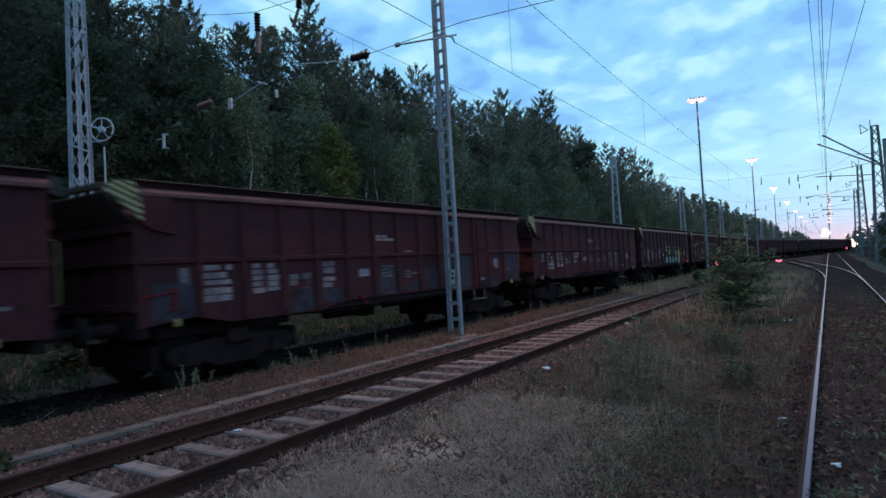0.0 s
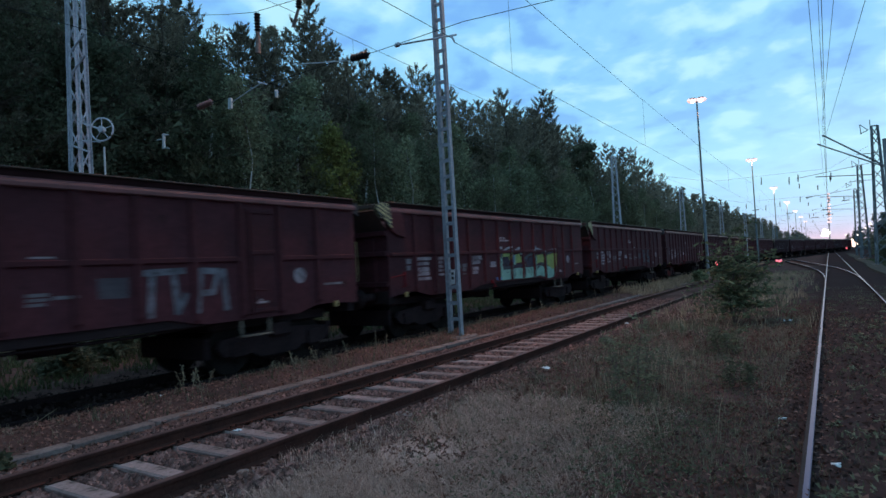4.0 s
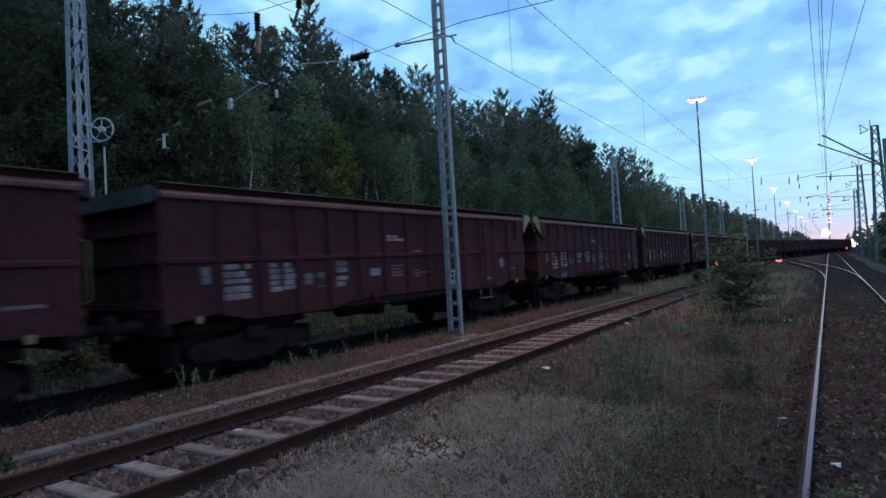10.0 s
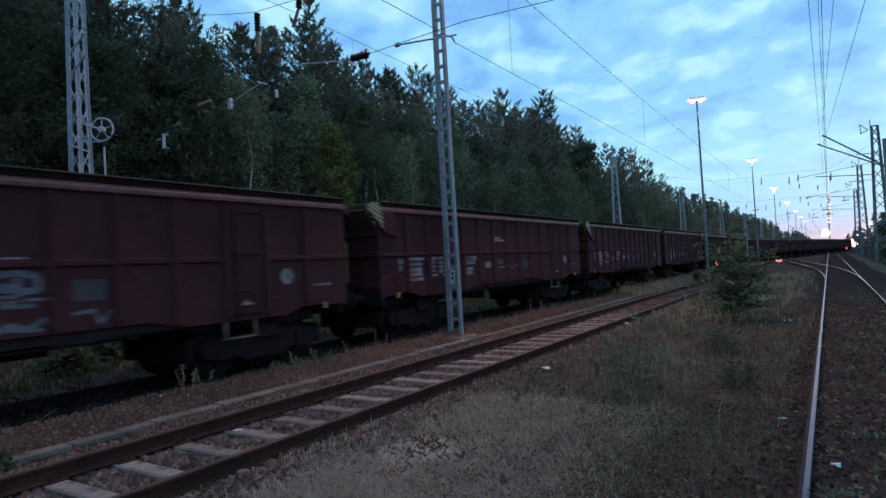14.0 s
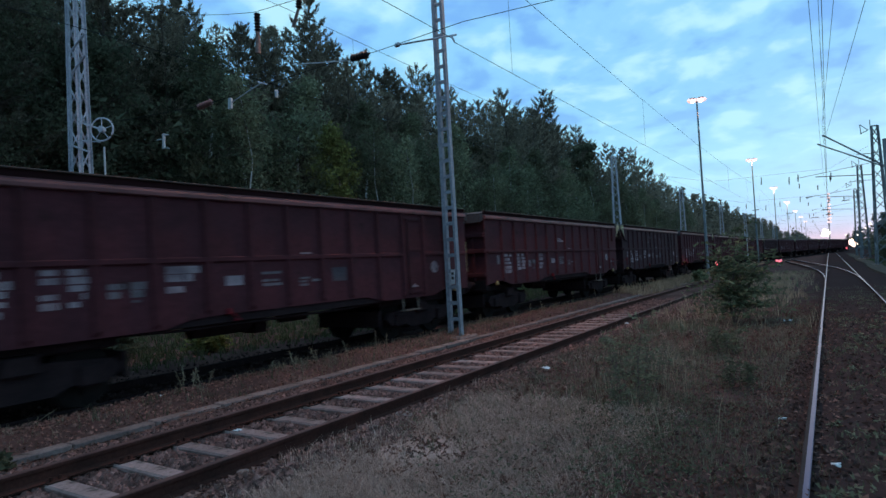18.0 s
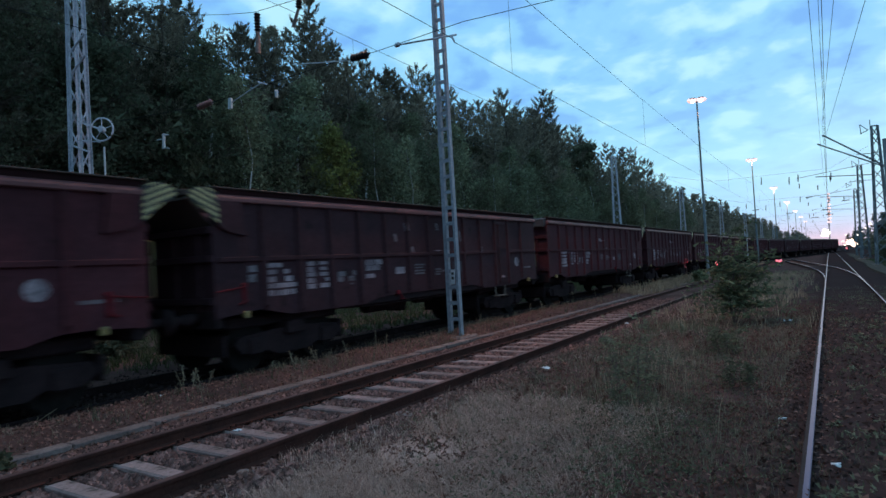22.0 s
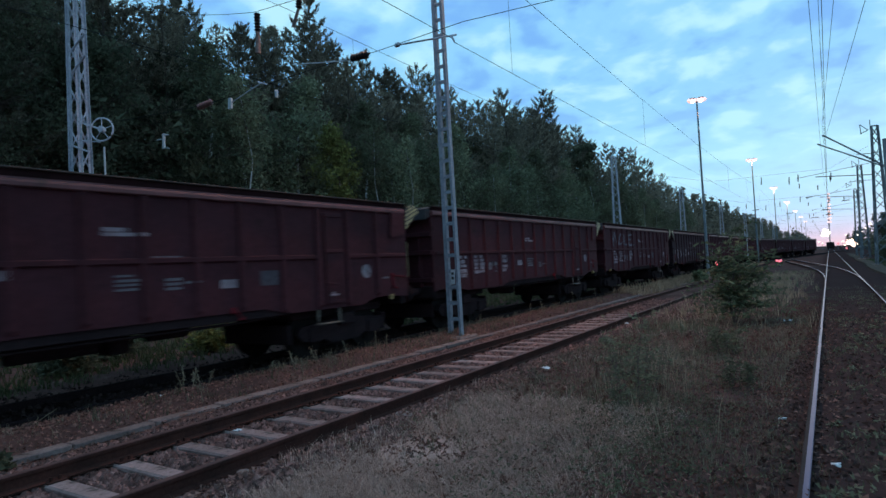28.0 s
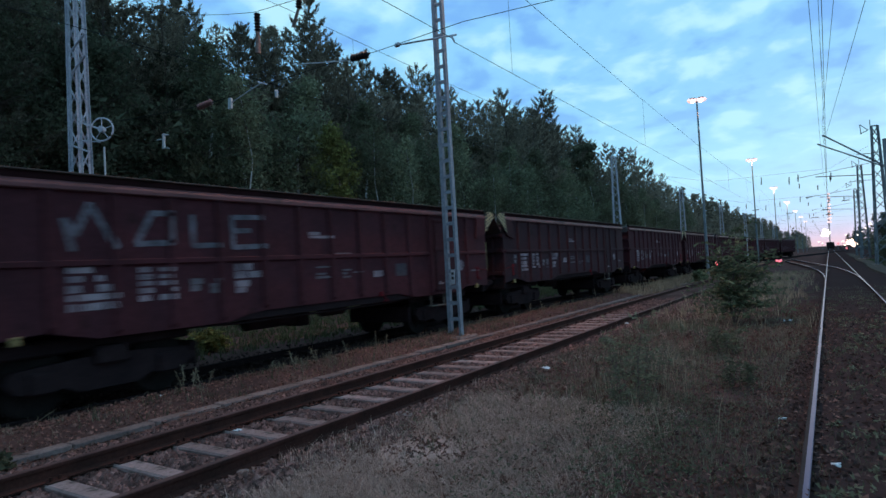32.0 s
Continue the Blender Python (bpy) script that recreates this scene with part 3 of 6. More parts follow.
def kept(key, make, material, smooth=False):
    if key not in CACHE:
        b = Build()
        make(b)
        CACHE[key] = b.mesh(key, material, smooth)
    return CACHE[key]


def m_side(side):
    def go(b):
        b.slab(side_outline(), side * (FACE - 0.05) if side < 0 else FACE - 0.05, side * FACE if side < 0 else FACE)
    return go


def m_floor(b):
    b.box(-1.33, -END + 0.05, 1.17, 1.33, END - 0.05, 1.25)


def m_sill(b):
    for s in (-1, 1):
        b.box(s * 1.28 - 0.05, -4.7, 0.965, s * 1.28 + 0.05, 4.7, 1.12, 0.012)
    b.box(-0.22, -END, 0.92, 0.22, END, 1.17, 0.02)
    for y in (-END + 0.08, END - 0.08):
        b.box(-1.33, y - 0.09, 0.88, 1.33, y + 0.09, 1.20, 0.02)
    for y in (-2.6, -0.9, 0.9, 2.6):
        b.box(-1.3, y - 0.06, 0.98, 1.3, y + 0.06, 1.17)


def m_rim(side):
    def go(b):
        s = side
        ring = [(1.345, 3.00), (1.44, 3.00), (1.456, 3.016), (1.456, 3.062), (1.446, 3.088), (1.405, 3.135), (1.345, 3.135)]
        ring = [(s * x, z) for x, z in (ring if s > 0 else ring[::-1])]
        n = len(ring)
        b.add([(x, y, z) for y in (-LONG, LONG) for x, z in ring], [tuple(range(n)), tuple(range(n, 2 * n))[::-1]] + [(n + i, n + (i + 1) % n, (i + 1) % n, i) for i in range(n)])
    return go


def m_cap(side):
    def go(b):
        s = side
        b.box(s * 1.39 - 0.062, -LONG, 3.222, s * 1.39 + 0.062, LONG, 3.252, 0.010)
    return go


def m_groove(side):
    def go(b):
        s = side
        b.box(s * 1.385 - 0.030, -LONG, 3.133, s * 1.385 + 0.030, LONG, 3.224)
    return go


def m_waist(side):
    def go(b):
        s = side
        for y0, y1 in ((-END, 3.46), (4.32, END)):
            b.box(s * 1.405 - 0.028, y0 + 0.03, 1.985, s * 1.405 + 0.028, y1 - 0.03, 2.075, 0.014)
    return go


def m_rib(b):
    chan(b, 0, 1.02, 3.02, 1)


def m_rib_short(b):
    chan(b, 0, 1.15, 3.02, 1)


def m_door(b):
    x = FACE
    b.box(x, 3.56, 1.06, x + 0.022, 4.24, 2.92, 0.008)


def m_door_rib(b):
    b.box(FACE + 0.022, 3.60, -0.035, FACE + 0.045, 4.20, 0.035, 0.008)


def m_door_catch(b):
    x = FACE + 0.045
    b.box(x, 3.74, 1.235, x + 0.02, 3.98, 1.275, 0.008).box(x, 3.80, 1.275, x + 0.015, 3.86, 1.32, 0.006)


def m_door_bar(b):
    x = FACE + 0.05
    b.rod((x, 3.66, 1.06), (x, 3.66, 2.88), 0.018, n=6)
    b.rod((x, 3.66, 1.5), (x, 3.95, 1.47), 0.014, n=6)


def m_step(b):
    x = 1.36
    for y in (3.45, 4.06):
        b.beam((x, y, 1.02), (x, y, 0.70), 0.05, 0.014, up=(1, 0, 0))
    b.box(x - 0.10, 3.43, 0.685, x + 0.07, 4.08, 0.712, 0.006)


def m_endwall(sign, top):
    def go(b):
        y = sign * (END - 0.03)
        b.box(-1.33, y - 0.03, 1.17, 1.33, y + 0.03, top)
    return go


def m_endpost(b):
    b.box(-0.05, -0.03, 1.17, 0.05, 0.05, 2.5, 0.01)


def m_endrail(b):
    b.box(-1.36, -0.03, -0.06, 1.36, 0.08, 0.06, 0.012)


def m_endtop_plain(sign):
    """The flared hood of the end without stripes."""
    def go(b):
        y0, y1 = sign * (END - 0.02), sign * (END + 0.42)
        vs = [(-1.33, y0, 2.60), (1.33, y0, 2.60), (1.33, y1, 3.06), (-1.33, y1, 3.06), (-1.33, y0, 2.57), (1.33, y0, 2.57), (1.33, y1 + sign * 0.02, 3.03), (-1.33, y1 + sign * 0.02, 3.03)]
        b.add(vs, [(0, 1, 2, 3), (7, 6, 5, 4), (0, 4, 5, 1), (1, 5, 6, 2), (2, 6, 7, 3), (3, 7, 4, 0)])
    return go


def m_hood_plate(sign):
    def go(b):
        y0, y1 = sign * (END - 0.06), sign * (END + 0.24)
        b.add([(-1.36, y0, 3.235), (1.36, y0, 3.235), (1.36, y1, 3.16), (-1.36, y1, 3.16), (-1.36, y0, 3.02), (1.36, y0, 3.02), (1.36, y1, 2.90), (-1.36, y1, 2.90)],
              [(0, 1, 2, 3), (7, 6, 5, 4), (0, 4, 5, 1), (1, 5, 6, 2), (2, 6, 7, 3), (3, 7, 4, 0)])
    return go


def m_endbeam(sign):
    def go(b):
        y = sign * (END + 0.50)
        b.box(-1.40, y - 0.05, 3.07, 1.40, y + 0.05, 3.17, 0.014)
    return go


HOOD = [(-0.05, 2.61), (0.05, 2.69), (0.15, 2.79), (0.26, 2.88), (0.38, 2.96), (0.48, 3.02), (0.51, 3.09), (0.46, 3.16), (0.35, 3.21), (0.19, 3.225), (0.07, 3.20), (0.0, 3.10), (-0.05, 2.90)]


def m_hood(sign, side):
    """The curved corner plate that carries the warning stripes."""
    def go(b):
        x0, x1 = sorted((side * 1.458, side * 1.474))
        out = [(sign * (END + y), z) for y, z in HOOD]
        b.slab(out if sign * 1 > 0 else out[::-1], x0, x1)
        y0, y1 = sorted((sign * (END - 0.03), sign * (END + 0.20)))
        for z in (2.90, 3.08):
            b.box(min(side * 1.34, side * 1.46), y0, z, max(side * 1.34, side * 1.46), y1, z + 0.08)
    return go


def m_shield(sign, side):
    def go(b):
        x0, x1 = sorted((side * 1.40, side * 1.454))
        out = [(sign * (END + y), z) for y, z in ((-0.52, 3.02), (-0.60, 2.43), (-0.46, 2.46), (-0.22, 2.50), (-0.04, 2.60), (0.02, 2.70), (0.02, 3.02))]
        b.slab(out, x0, x1)
    return go


def band(poly, slope, lo, hi):
    """The part of a (y, z) polygon between two parallel slanting lines."""
    for level, keep in ((lo, 1), (hi, -1)):
        out = []
        for p, q in zip(poly, poly[1:] + poly[:1]):
            a, c = (p[1] - slope * p[0] - level) * keep, (q[1] - slope * q[0] - level) * keep
            if a >= 0:
                out.append(p)
            if (a >= 0) != (c >= 0):
                f = a / (a - c)
                out.append((p[0] + (q[0] - p[0]) * f, p[1] + (q[1] - p[1]) * f))
        poly = out
        if len(poly) < 3:
            return []
    return poly


def m_stripes(sign, side):
    """Pale bars that slant down towards the wagon, inside the corner plate's outline."""
    def go(b):
        x0, x1 = sorted((side * 1.475, side * 1.480))
        inner = [(0.22 + (y - 0.22) * 0.96, 2.98 + (z - 2.98) * 0.96) for y, z in HOOD]
        for i in range(9):
            lo = 2.56 + i * 0.094
            ring = band(inner, 0.42, lo, lo + 0.046)
            if len(ring) > 2:
                ring = [(sign * (END + y), z) for y, z in ring]
                b.slab(ring if sign > 0 else ring[::-1], x0, x1)
    return go


def m_rail_hand(b):
    y = END + 0.16
    b.path([(1.33, END + 0.02, 2.36), (1.33, y, 2.33), (1.33, y, 1.50), (1.33, END + 0.02, 1.47)], 0.011, 6)


def m_grab(sign):
    """The red grab rail and lever at the striped end."""
    def go(b):
        x = 1.43
        b.path([(x - 0.05, sign * (END - 0.60), 1.60), (x, sign * (END - 0.56), 1.56), (x, sign * (END - 0.30), 1.53), (x, sign * (END + 0.06), 1.50)], 0.012, 6)
        b.path([(x - 0.05, sign * (END - 0.58), 1.36), (x, sign * (END - 0.54), 1.30), (x, sign * (END - 0.40), 1.26)], 0.016, 6)
        b.box(x - 0.05, min(sign * (END - 0.5), sign * (END - 0.58)), 1.26, x - 0.02, max(sign * (END - 0.5), sign * (END - 0.58)), 1.62, 0.008)
    return go


def m_buffer(b):
    b.rod((0, 0, 0), (0, 0.36, 0), 0.10, n=10).rod((0, 0.36, 0), (0, 0.56, 0), 0.075, n=10).rod((0, 0.56, 0), (0, 0.61, 0), 0.225, 0.22, n=14)


def m_hook(b):
    b.rod((0, 0, 0), (0, 0.34, 0), 0.045, n=6).rod((0, 0.3, -0.02), (0, 0.5, -0.22), 0.03, n=6).rod((0, 0.5, -0.22), (0, 0.62, -0.05), 0.03, n=6)


def m_bogie(b):
    for s in (-1, 1):
        x = s * 1.02
        b.slab([(-1.35, 0.52), (-1.25, 0.66), (-0.45, 0.72), (0.45, 0.72), (1.25, 0.66), (1.35, 0.52), (1.2, 0.36), (0.62, 0.36), (0.42, 0.26), (-0.42, 0.26), (-0.62, 0.36), (-1.2, 0.36)], x - 0.06, x + 0.06)
        for y in (-0.9, 0.9):
            b.box(x - 0.13, y - 0.17, 0.32, x + 0.13, y + 0.17, 0.62, 0.03)
        for k in range(-2, 3):
            b.rod((x, k * 0.11, 0.32), (x, k * 0.11, 0.66), 0.05, n=8)
    b.box(-1.2, -0.22, 0.60, 1.2, 0.22, 0.86, 0.03)
    b.box(-0.35, -0.35, 0.86, 0.35, 0.35, 0.98, 0.03)


# solid beams and filler added to close the view through the shaded bogie
def m_brake_beam(b):
    b.box(-0.98, -0.07, 0.24, 0.98, 0.07, 0.60, 0.02)
    for x in (-0.75, 0.75):
        b.box(x - 0.07, -0.12, 0.30, x + 0.07, 0.12, 0.68, 0.03)


def m_headstock(b):
    b.box(-0.98, -0.05, 0.34, 0.98, 0.05, 0.72, 0.02)


def m_bogie_filler(b):
    b.box(-0.95, -1.4, 0.80, 0.95, 1.4, 1.0, 0.03)


def m_wheelset(b):
    b.rod((-1.05, 0, 0), (1.05, 0, 0), 0.075, n=8)
    for s in (-1, 1):
        b.rod((s * 0.68, 0, 0), (s * 0.815, 0, 0), 0.46, n=20)
        b.rod((s * 0.665, 0, 0), (s * 0.69, 0, 0), 0.485, n=20)
        for k in range(5):
            t = k * 2 * math.pi / 5
            b.rod((s * 0.80, 0.27 * math.cos(t), 0.27 * math.sin(t)), (s * 0.83, 0.27 * math.cos(t), 0.27 * math.sin(t)), 0.06, n=8)


def m_tank(b):
    b.rod((0.45, -1.6, 0.86), (0.45, -0.4, 0.86), 0.18, n=14)
    b.rod((0.5, 0.4, 0.88), (0.5, 1.1, 0.88), 0.13, n=12)
    b.box(-0.1, -0.1, 0.6, 0.35, 0.25, 0.9, 0.03)


def m_truss(b):
    b.path([(0, -3.6, 0.98), (0, -2.2, 0.92), (0, 1.6, 0.92), (0, 3.0, 0.98)], 0.024, 6)


def m_valve(b):
    x = 1.40
    b.rod((x, -1.65, 1.08), (x + 0.03, -1.65, 0.99), 0.045, n=10).rod((x, -1.60, 1.02), (x, -1.46, 0.90), 0.02, n=6).box(x - 0.02, -1.53, 0.86, x + 0.02, -1.41, 0.90, 0.01)


def m_lift(b):
    b.box(1.34, -0.045, 1.02, 1.43, 0.045, 1.14, 0.015)


def m_disc(b):
    n = 20
    x = FACE + 0.004
    b.slab([(4.83 + 0.155 * math.cos(2 * math.pi * i / n), 1.695 + 0.15 * math.sin(2 * math.pi * i / n)) for i in range(n)], x - 0.003, x)


def m_disc_mark(kind):
    def go(b):
        if kind:
            stroke(b, [(4.74, 1.64), (4.93, 1.70)], 0.03, 0.003)
        else:
            stroke(b, [(4.73, 1.77), (4.93, 1.62)], 0.045, 0.003)
    return go


# blocks of lettering on the near side: from, to, low, high, rows, words, fill, dull
MARKS = [(-11.72, -11.02, 1.33, 1.95, 5, 3, 0.62, 0), (-10.74, -10.46, 1.41, 1.95, 5, 1, 0.62, 0), (-10.40, -10.12, 1.41, 1.95, 5, 1, 0.62, 0),
         (-9.88, -9.65, 1.50, 1.72, 2, 1, 0.8, 1), (-9.55, -9.32, 1.50, 1.73, 2, 1, 0.8, 1), (-9.53, -9.36, 1.43, 1.47, 1, 1, 0.8, 1), (-9.0, -8.40, 1.69, 1.94, 2, 1, 0.85, 0),
         (-9.0, -8.66, 1.41, 1.63, 2, 1, 0.8, 0), (-7.92, -7.57, 1.57, 1.75, 1, 0, 0.95, 0), (-7.26, -6.87, 2.415, 2.485, 1, 1, 0.95, 0),
         (-7.26, -6.56, 2.35, 2.41, 1, 1, 0.8, 0), (-0.95, -0.40, 1.46, 1.52, 1, 3, 0.8, 1), (-7.14, -6.65, 1.51, 1.79, 4, 0, 0.5, 1),
         (-6.25, -5.98, 1.46, 1.65, 3, 1, 0.5, 1), (-5.92, -5.65, 1.54, 1.60, 1, 2, 0.6, 1), (-5.36, -4.92, 1.49, 1.81, 1, 0, 0.98, 2), (-6.2, -5.9, 2.09, 2.12, 1, 2, 0.8, 0),
         (-12.15, -11.95, 1.60, 1.92, 2, 1, 0.7, 1)]
# the same blocks as painted on the rear wagons
MARKS_TURNED = [(-11.60, -10.90, 1.36, 1.98, 5, 3, 0.62, 0), (-10.60, -10.36, 1.43, 1.95, 5, 1, 0.62, 0), (-10.28, -10.0, 1.43, 1.94, 5, 1, 0.62, 0),
                (-9.75, -9.52, 1.53, 1.74, 2, 1, 0.8, 1), (-9.40, -9.20, 1.48, 1.73, 3, 1, 0.8, 1), (-8.92, -8.30, 1.69, 1.95, 2, 1, 0.85, 0), (-8.90, -8.60, 1.43, 1.66, 2, 1, 0.8, 0),
                (-7.12, -6.75, 2.455, 2.52, 1, 1, 0.95, 0), (-7.12, -6.43, 2.39, 2.45, 1, 1, 0.8, 0), (-6.98, -6.58, 1.58, 1.84, 4, 0, 0.5, 1), (-6.20, -5.92, 1.55, 1.76, 3, 1, 0.5, 1),
                (-5.86, -5.60, 1.64, 1.70, 1, 2, 0.6, 1), (-5.20, -4.88, 1.53, 1.69, 1, 0, 0.95, 0), (-4.39, -3.95, 1.51, 1.82, 1, 0, 0.98, 2), (-0.90, -0.42, 1.50, 1.55, 1, 3, 0.8, 1), (-6.4, -5.9, 2.06, 2.10, 1, 2, 0.8, 1)]


def mark(spec, seed):
    def go(b):
        y0, y1, z0, z1, rows, cuts, fill, _ = spec
        r = random.Random(seed)
        dz = (z1 - z0) / rows
        for i in range(rows):
            hi = z1 - i * dz
            lo = hi - dz * min(0.95, fill * r.uniform(1.0, 1.5))
            y, end = y0 + r.uniform(0, 0.04) * (y1 - y0), y0 + (y1 - y0) * (1 if i == 0 and rows < 4 else r.uniform(0.72, 1.0))
            while y < end - 0.02:
                w = min(end - y, r.uniform(0.09, 0.34) if cuts > 0 else end - y)
                if r.random() > 0.10:
                    k = r.uniform(0, 0.10) * (hi - lo)
                    patch(b, [(END + y, lo + k * r.random()), (END + y + w, lo + k * r.random()), (END + y + w, hi - k * r.random()), (END + y, hi - k * r.random())])
                y += w + r.choice([0.0, 0.012, 0.02, 0.035])
    return go


WHEELS, WAGONS = [], []
COUNT = 23
# wagons that run with the striped end ahead or behind (+1: stripes at their +y end)
TURNED = {0: -1, 1: -1, 2: -1, 3: -1, 4: -1, 5: 1, 6: -1, 7: -1, 8: -1, 9: 1, 10: -1, 11: 1, 12: 1, 13: 1, 14: 1, 15: -1, 16: 1, 17: -1, 18: 1, 19: -1, 20: -1, 21: 1, 22: -1}
NOTES = {1: "rust-red open freight wagon with lower panels painted over in grey violet", 2: "rust-red open freight wagon with a small chalky scrawl near its door",
         3: "rust-red open freight wagon with large mint and lime graffiti", 4: "rust-red open freight wagon with pale blue spray letters",
         6: "rust-red open freight wagon with white scrawls on lower panels", 10: "dark rust-red open freight wagon with small white dabs",
         14: "rust-red open freight wagon with big chalky letters on upper panels"}


def graffiti(k, wagon):
    o = END
    if k == 1:
        for y0, y1, z0, z1 in ((-12.6, -11.9, 1.12, 1.7), (-9.87, -9.26, 1.0, 1.44), (-9.02, -8.42, 1.10, 1.42), (-7.20, -6.55, 1.13, 1.80), (-6.24, -5.70, 1.18, 1.38), (-5.41, -4.86, 1.17, 1.68), (-4.57, -3.97, 1.17, 1.94), (-3.66, -3.13, 1.05, 1.96), (-1.0, -0.1, 1.2, 1.97), (-2.70, -1.48, 1.01, 1.27)):
            r = random.Random(int(y0 * 100))
            b = Build()
            patch(b, [(o + y0, z0 + r.uniform(0, 0.04)), ((2 * o + y0 + y1) / 2, z0), (o + y1, z0 + r.uniform(0, 0.04)), (o + y1 - 0.01, z1 - r.uniform(0, 0.06)), ((2 * o + y0 + y1) / 2, z1), (o + y0 + 0.01, z1 - r.uniform(0, 0.06))])
            part("painted_panel", b, "g_smear", wagon, "dull grey violet paint patch")
    if k == 2:
        for pts in ([(-4.7, 1.85), (-4.02, 1.87)], [(-4.55, 1.85), (-4.6, 1.2)], [(-4.2, 1.85), (-4.15, 1.22), (-4.0, 1.5)], [(-3.8, 1.2), (-3.72, 1.86), (-3.4, 1.84), (-3.5, 1.5), (-3.75, 1.5)], [(-3.3, 1.86), (-3.25, 1.2)]):
            b = Build()
            stroke(b, [(o + y, z) for y, z in pts], 0.10)
            part("spray_scrawl", b, "g_white", wagon)
    if k == 3:
        def layer(name, mat, label, lift, shapes, w=0.0):
            for pts in shapes:
                g = Build()
                pts = [(o + y, z) for y, z in pts]
                if w:
                    stroke(g, pts, w, lift)
                else:
                    patch(g, pts, lift)
                part(name, g, mat, wagon, label)
        # five round letters: mint feet, violet faces, lime tops, dark seams, chalky outer line
        layer("graffiti_fill", "g_green", "mint green sprayed letters", 0.0, [
            [(-7.28, 1.8), (-7.23, 1.88), (-7.14, 1.88), (-7.14, 1.62), (-7.08, 1.48), (-6.53, 1.47), (-6.51, 1.16), (-7.22, 1.16), (-7.27, 1.45)],
            [(-6.45, 1.48), (-5.92, 1.5), (-5.68, 1.47), (-5.65, 1.14), (-6.49, 1.17)],
            [(-5.49, 1.5), (-4.84, 1.5), (-4.78, 1.37), (-4.79, 1.15), (-5.55, 1.14)],
            [(-4.7, 1.47), (-4.33, 1.55), (-3.96, 1.48), (-3.86, 1.3), (-3.9, 1.11), (-4.28, 1.19), (-4.71, 1.15)],
            [(-3.71, 1.54), (-3.39, 1.44), (-3.01, 1.36), (-3.06, 1.09), (-3.41, 1.05), (-3.71, 1.06)],
            [(-6.29, 1.92), (-6.17, 1.93), (-6.16, 1.65), (-6.28, 1.55), (-6.36, 1.62)],
            [(-4.72, 1.78), (-4.5, 1.88), (-4.52, 1.56), (-4.71, 1.47)]])
        layer("graffiti_fill", "g_lime", "lime yellow sprayed letters", 0.0015, [
            [(-7.15, 1.88), (-6.98, 2), (-6.55, 2.02), (-6.5, 1.85), (-6.54, 1.75), (-6.65, 1.75), (-6.66, 1.88), (-7.04, 1.87)],
            [(-6.17, 1.93), (-5.89, 1.95), (-5.78, 1.83), (-5.74, 1.68), (-6.18, 1.65)],
            [(-4.49, 1.88), (-4, 1.92), (-3.89, 1.77), (-3.95, 1.59), (-4.25, 1.64), (-4.51, 1.58)],
            [(-3.66, 1.8), (-3.52, 1.88), (-2.91, 1.95), (-2.87, 1.71), (-2.95, 1.39), (-3.18, 1.37), (-3.68, 1.55)],
            [(-5.6, 1.62), (-5.49, 1.62), (-5.5, 1.47), (-5.61, 1.47)]])
        layer("graffiti_shade", "g_smear", "dull violet letter faces", 0.003, [
            [(-7.08, 1.86), (-6.68, 1.87), (-6.64, 1.68), (-6.73, 1.54), (-7.07, 1.53)],
            [(-6.38, 1.6), (-5.61, 1.64), (-5.6, 1.51), (-6.39, 1.5)],
            [(-5.35, 1.79), (-4.82, 1.85), (-4.76, 1.63), (-4.91, 1.49), (-5.36, 1.49)]])
        layer("graffiti_outline", "g_black", "dark seams between the letters", 0.005, [
            [(-7.23, 1.9), (-7.05, 2.02), (-6.7, 2.13), (-6.47, 2.06), (-6.5, 1.78), (-6.62, 1.72)],
            [(-6.23, 2.03), (-5.95, 2.02), (-5.72, 1.92), (-5.66, 1.77), (-5.47, 1.71)],
            [(-5.48, 1.79), (-5.15, 1.9), (-4.81, 1.93), (-4.72, 1.78), (-4.76, 1.13)],
            [(-4.52, 2.02), (-4.15, 2.04), (-3.81, 1.92), (-3.82, 1.64), (-4.03, 1.56), (-4.25, 1.61)],
            [(-3.87, 1.53), (-3.72, 1.38), (-3.79, 1.09)],
            [(-3.6, 1.91), (-2.81, 2.05), (-2.8, 1.71), (-2.92, 1.35), (-3.08, 1.07)],
            [(-4.52, 1.43), (-4.29, 1.53)],
            [(-6.5, 1.47), (-6.5, 1.18)],
            [(-7.06, 1.51), (-6.68, 1.53), (-6.36, 1.59)]], 0.085)
        layer("graffiti_drips", "g_smear", "thin violet drips", 0.006, [
            [(-6.82, 1.47), (-6.83, 1.35)],
            [(-6.26, 1.47), (-6.26, 1.23)],
            [(-5.86, 1.48), (-5.87, 1.25)],
            [(-5.61, 1.46), (-5.62, 1.18)],
            [(-5.24, 1.46), (-5.25, 1.3)],
            [(-5.04, 1.47), (-5.06, 1.22)],
            [(-4.23, 1.24), (-4.24, 1.19)],
            [(-7.02, 1.78), (-6.72, 1.79)],
            [(-7.02, 1.65), (-6.72, 1.66)],
            [(-5.3, 1.52), (-4.97, 1.54)]], 0.035)
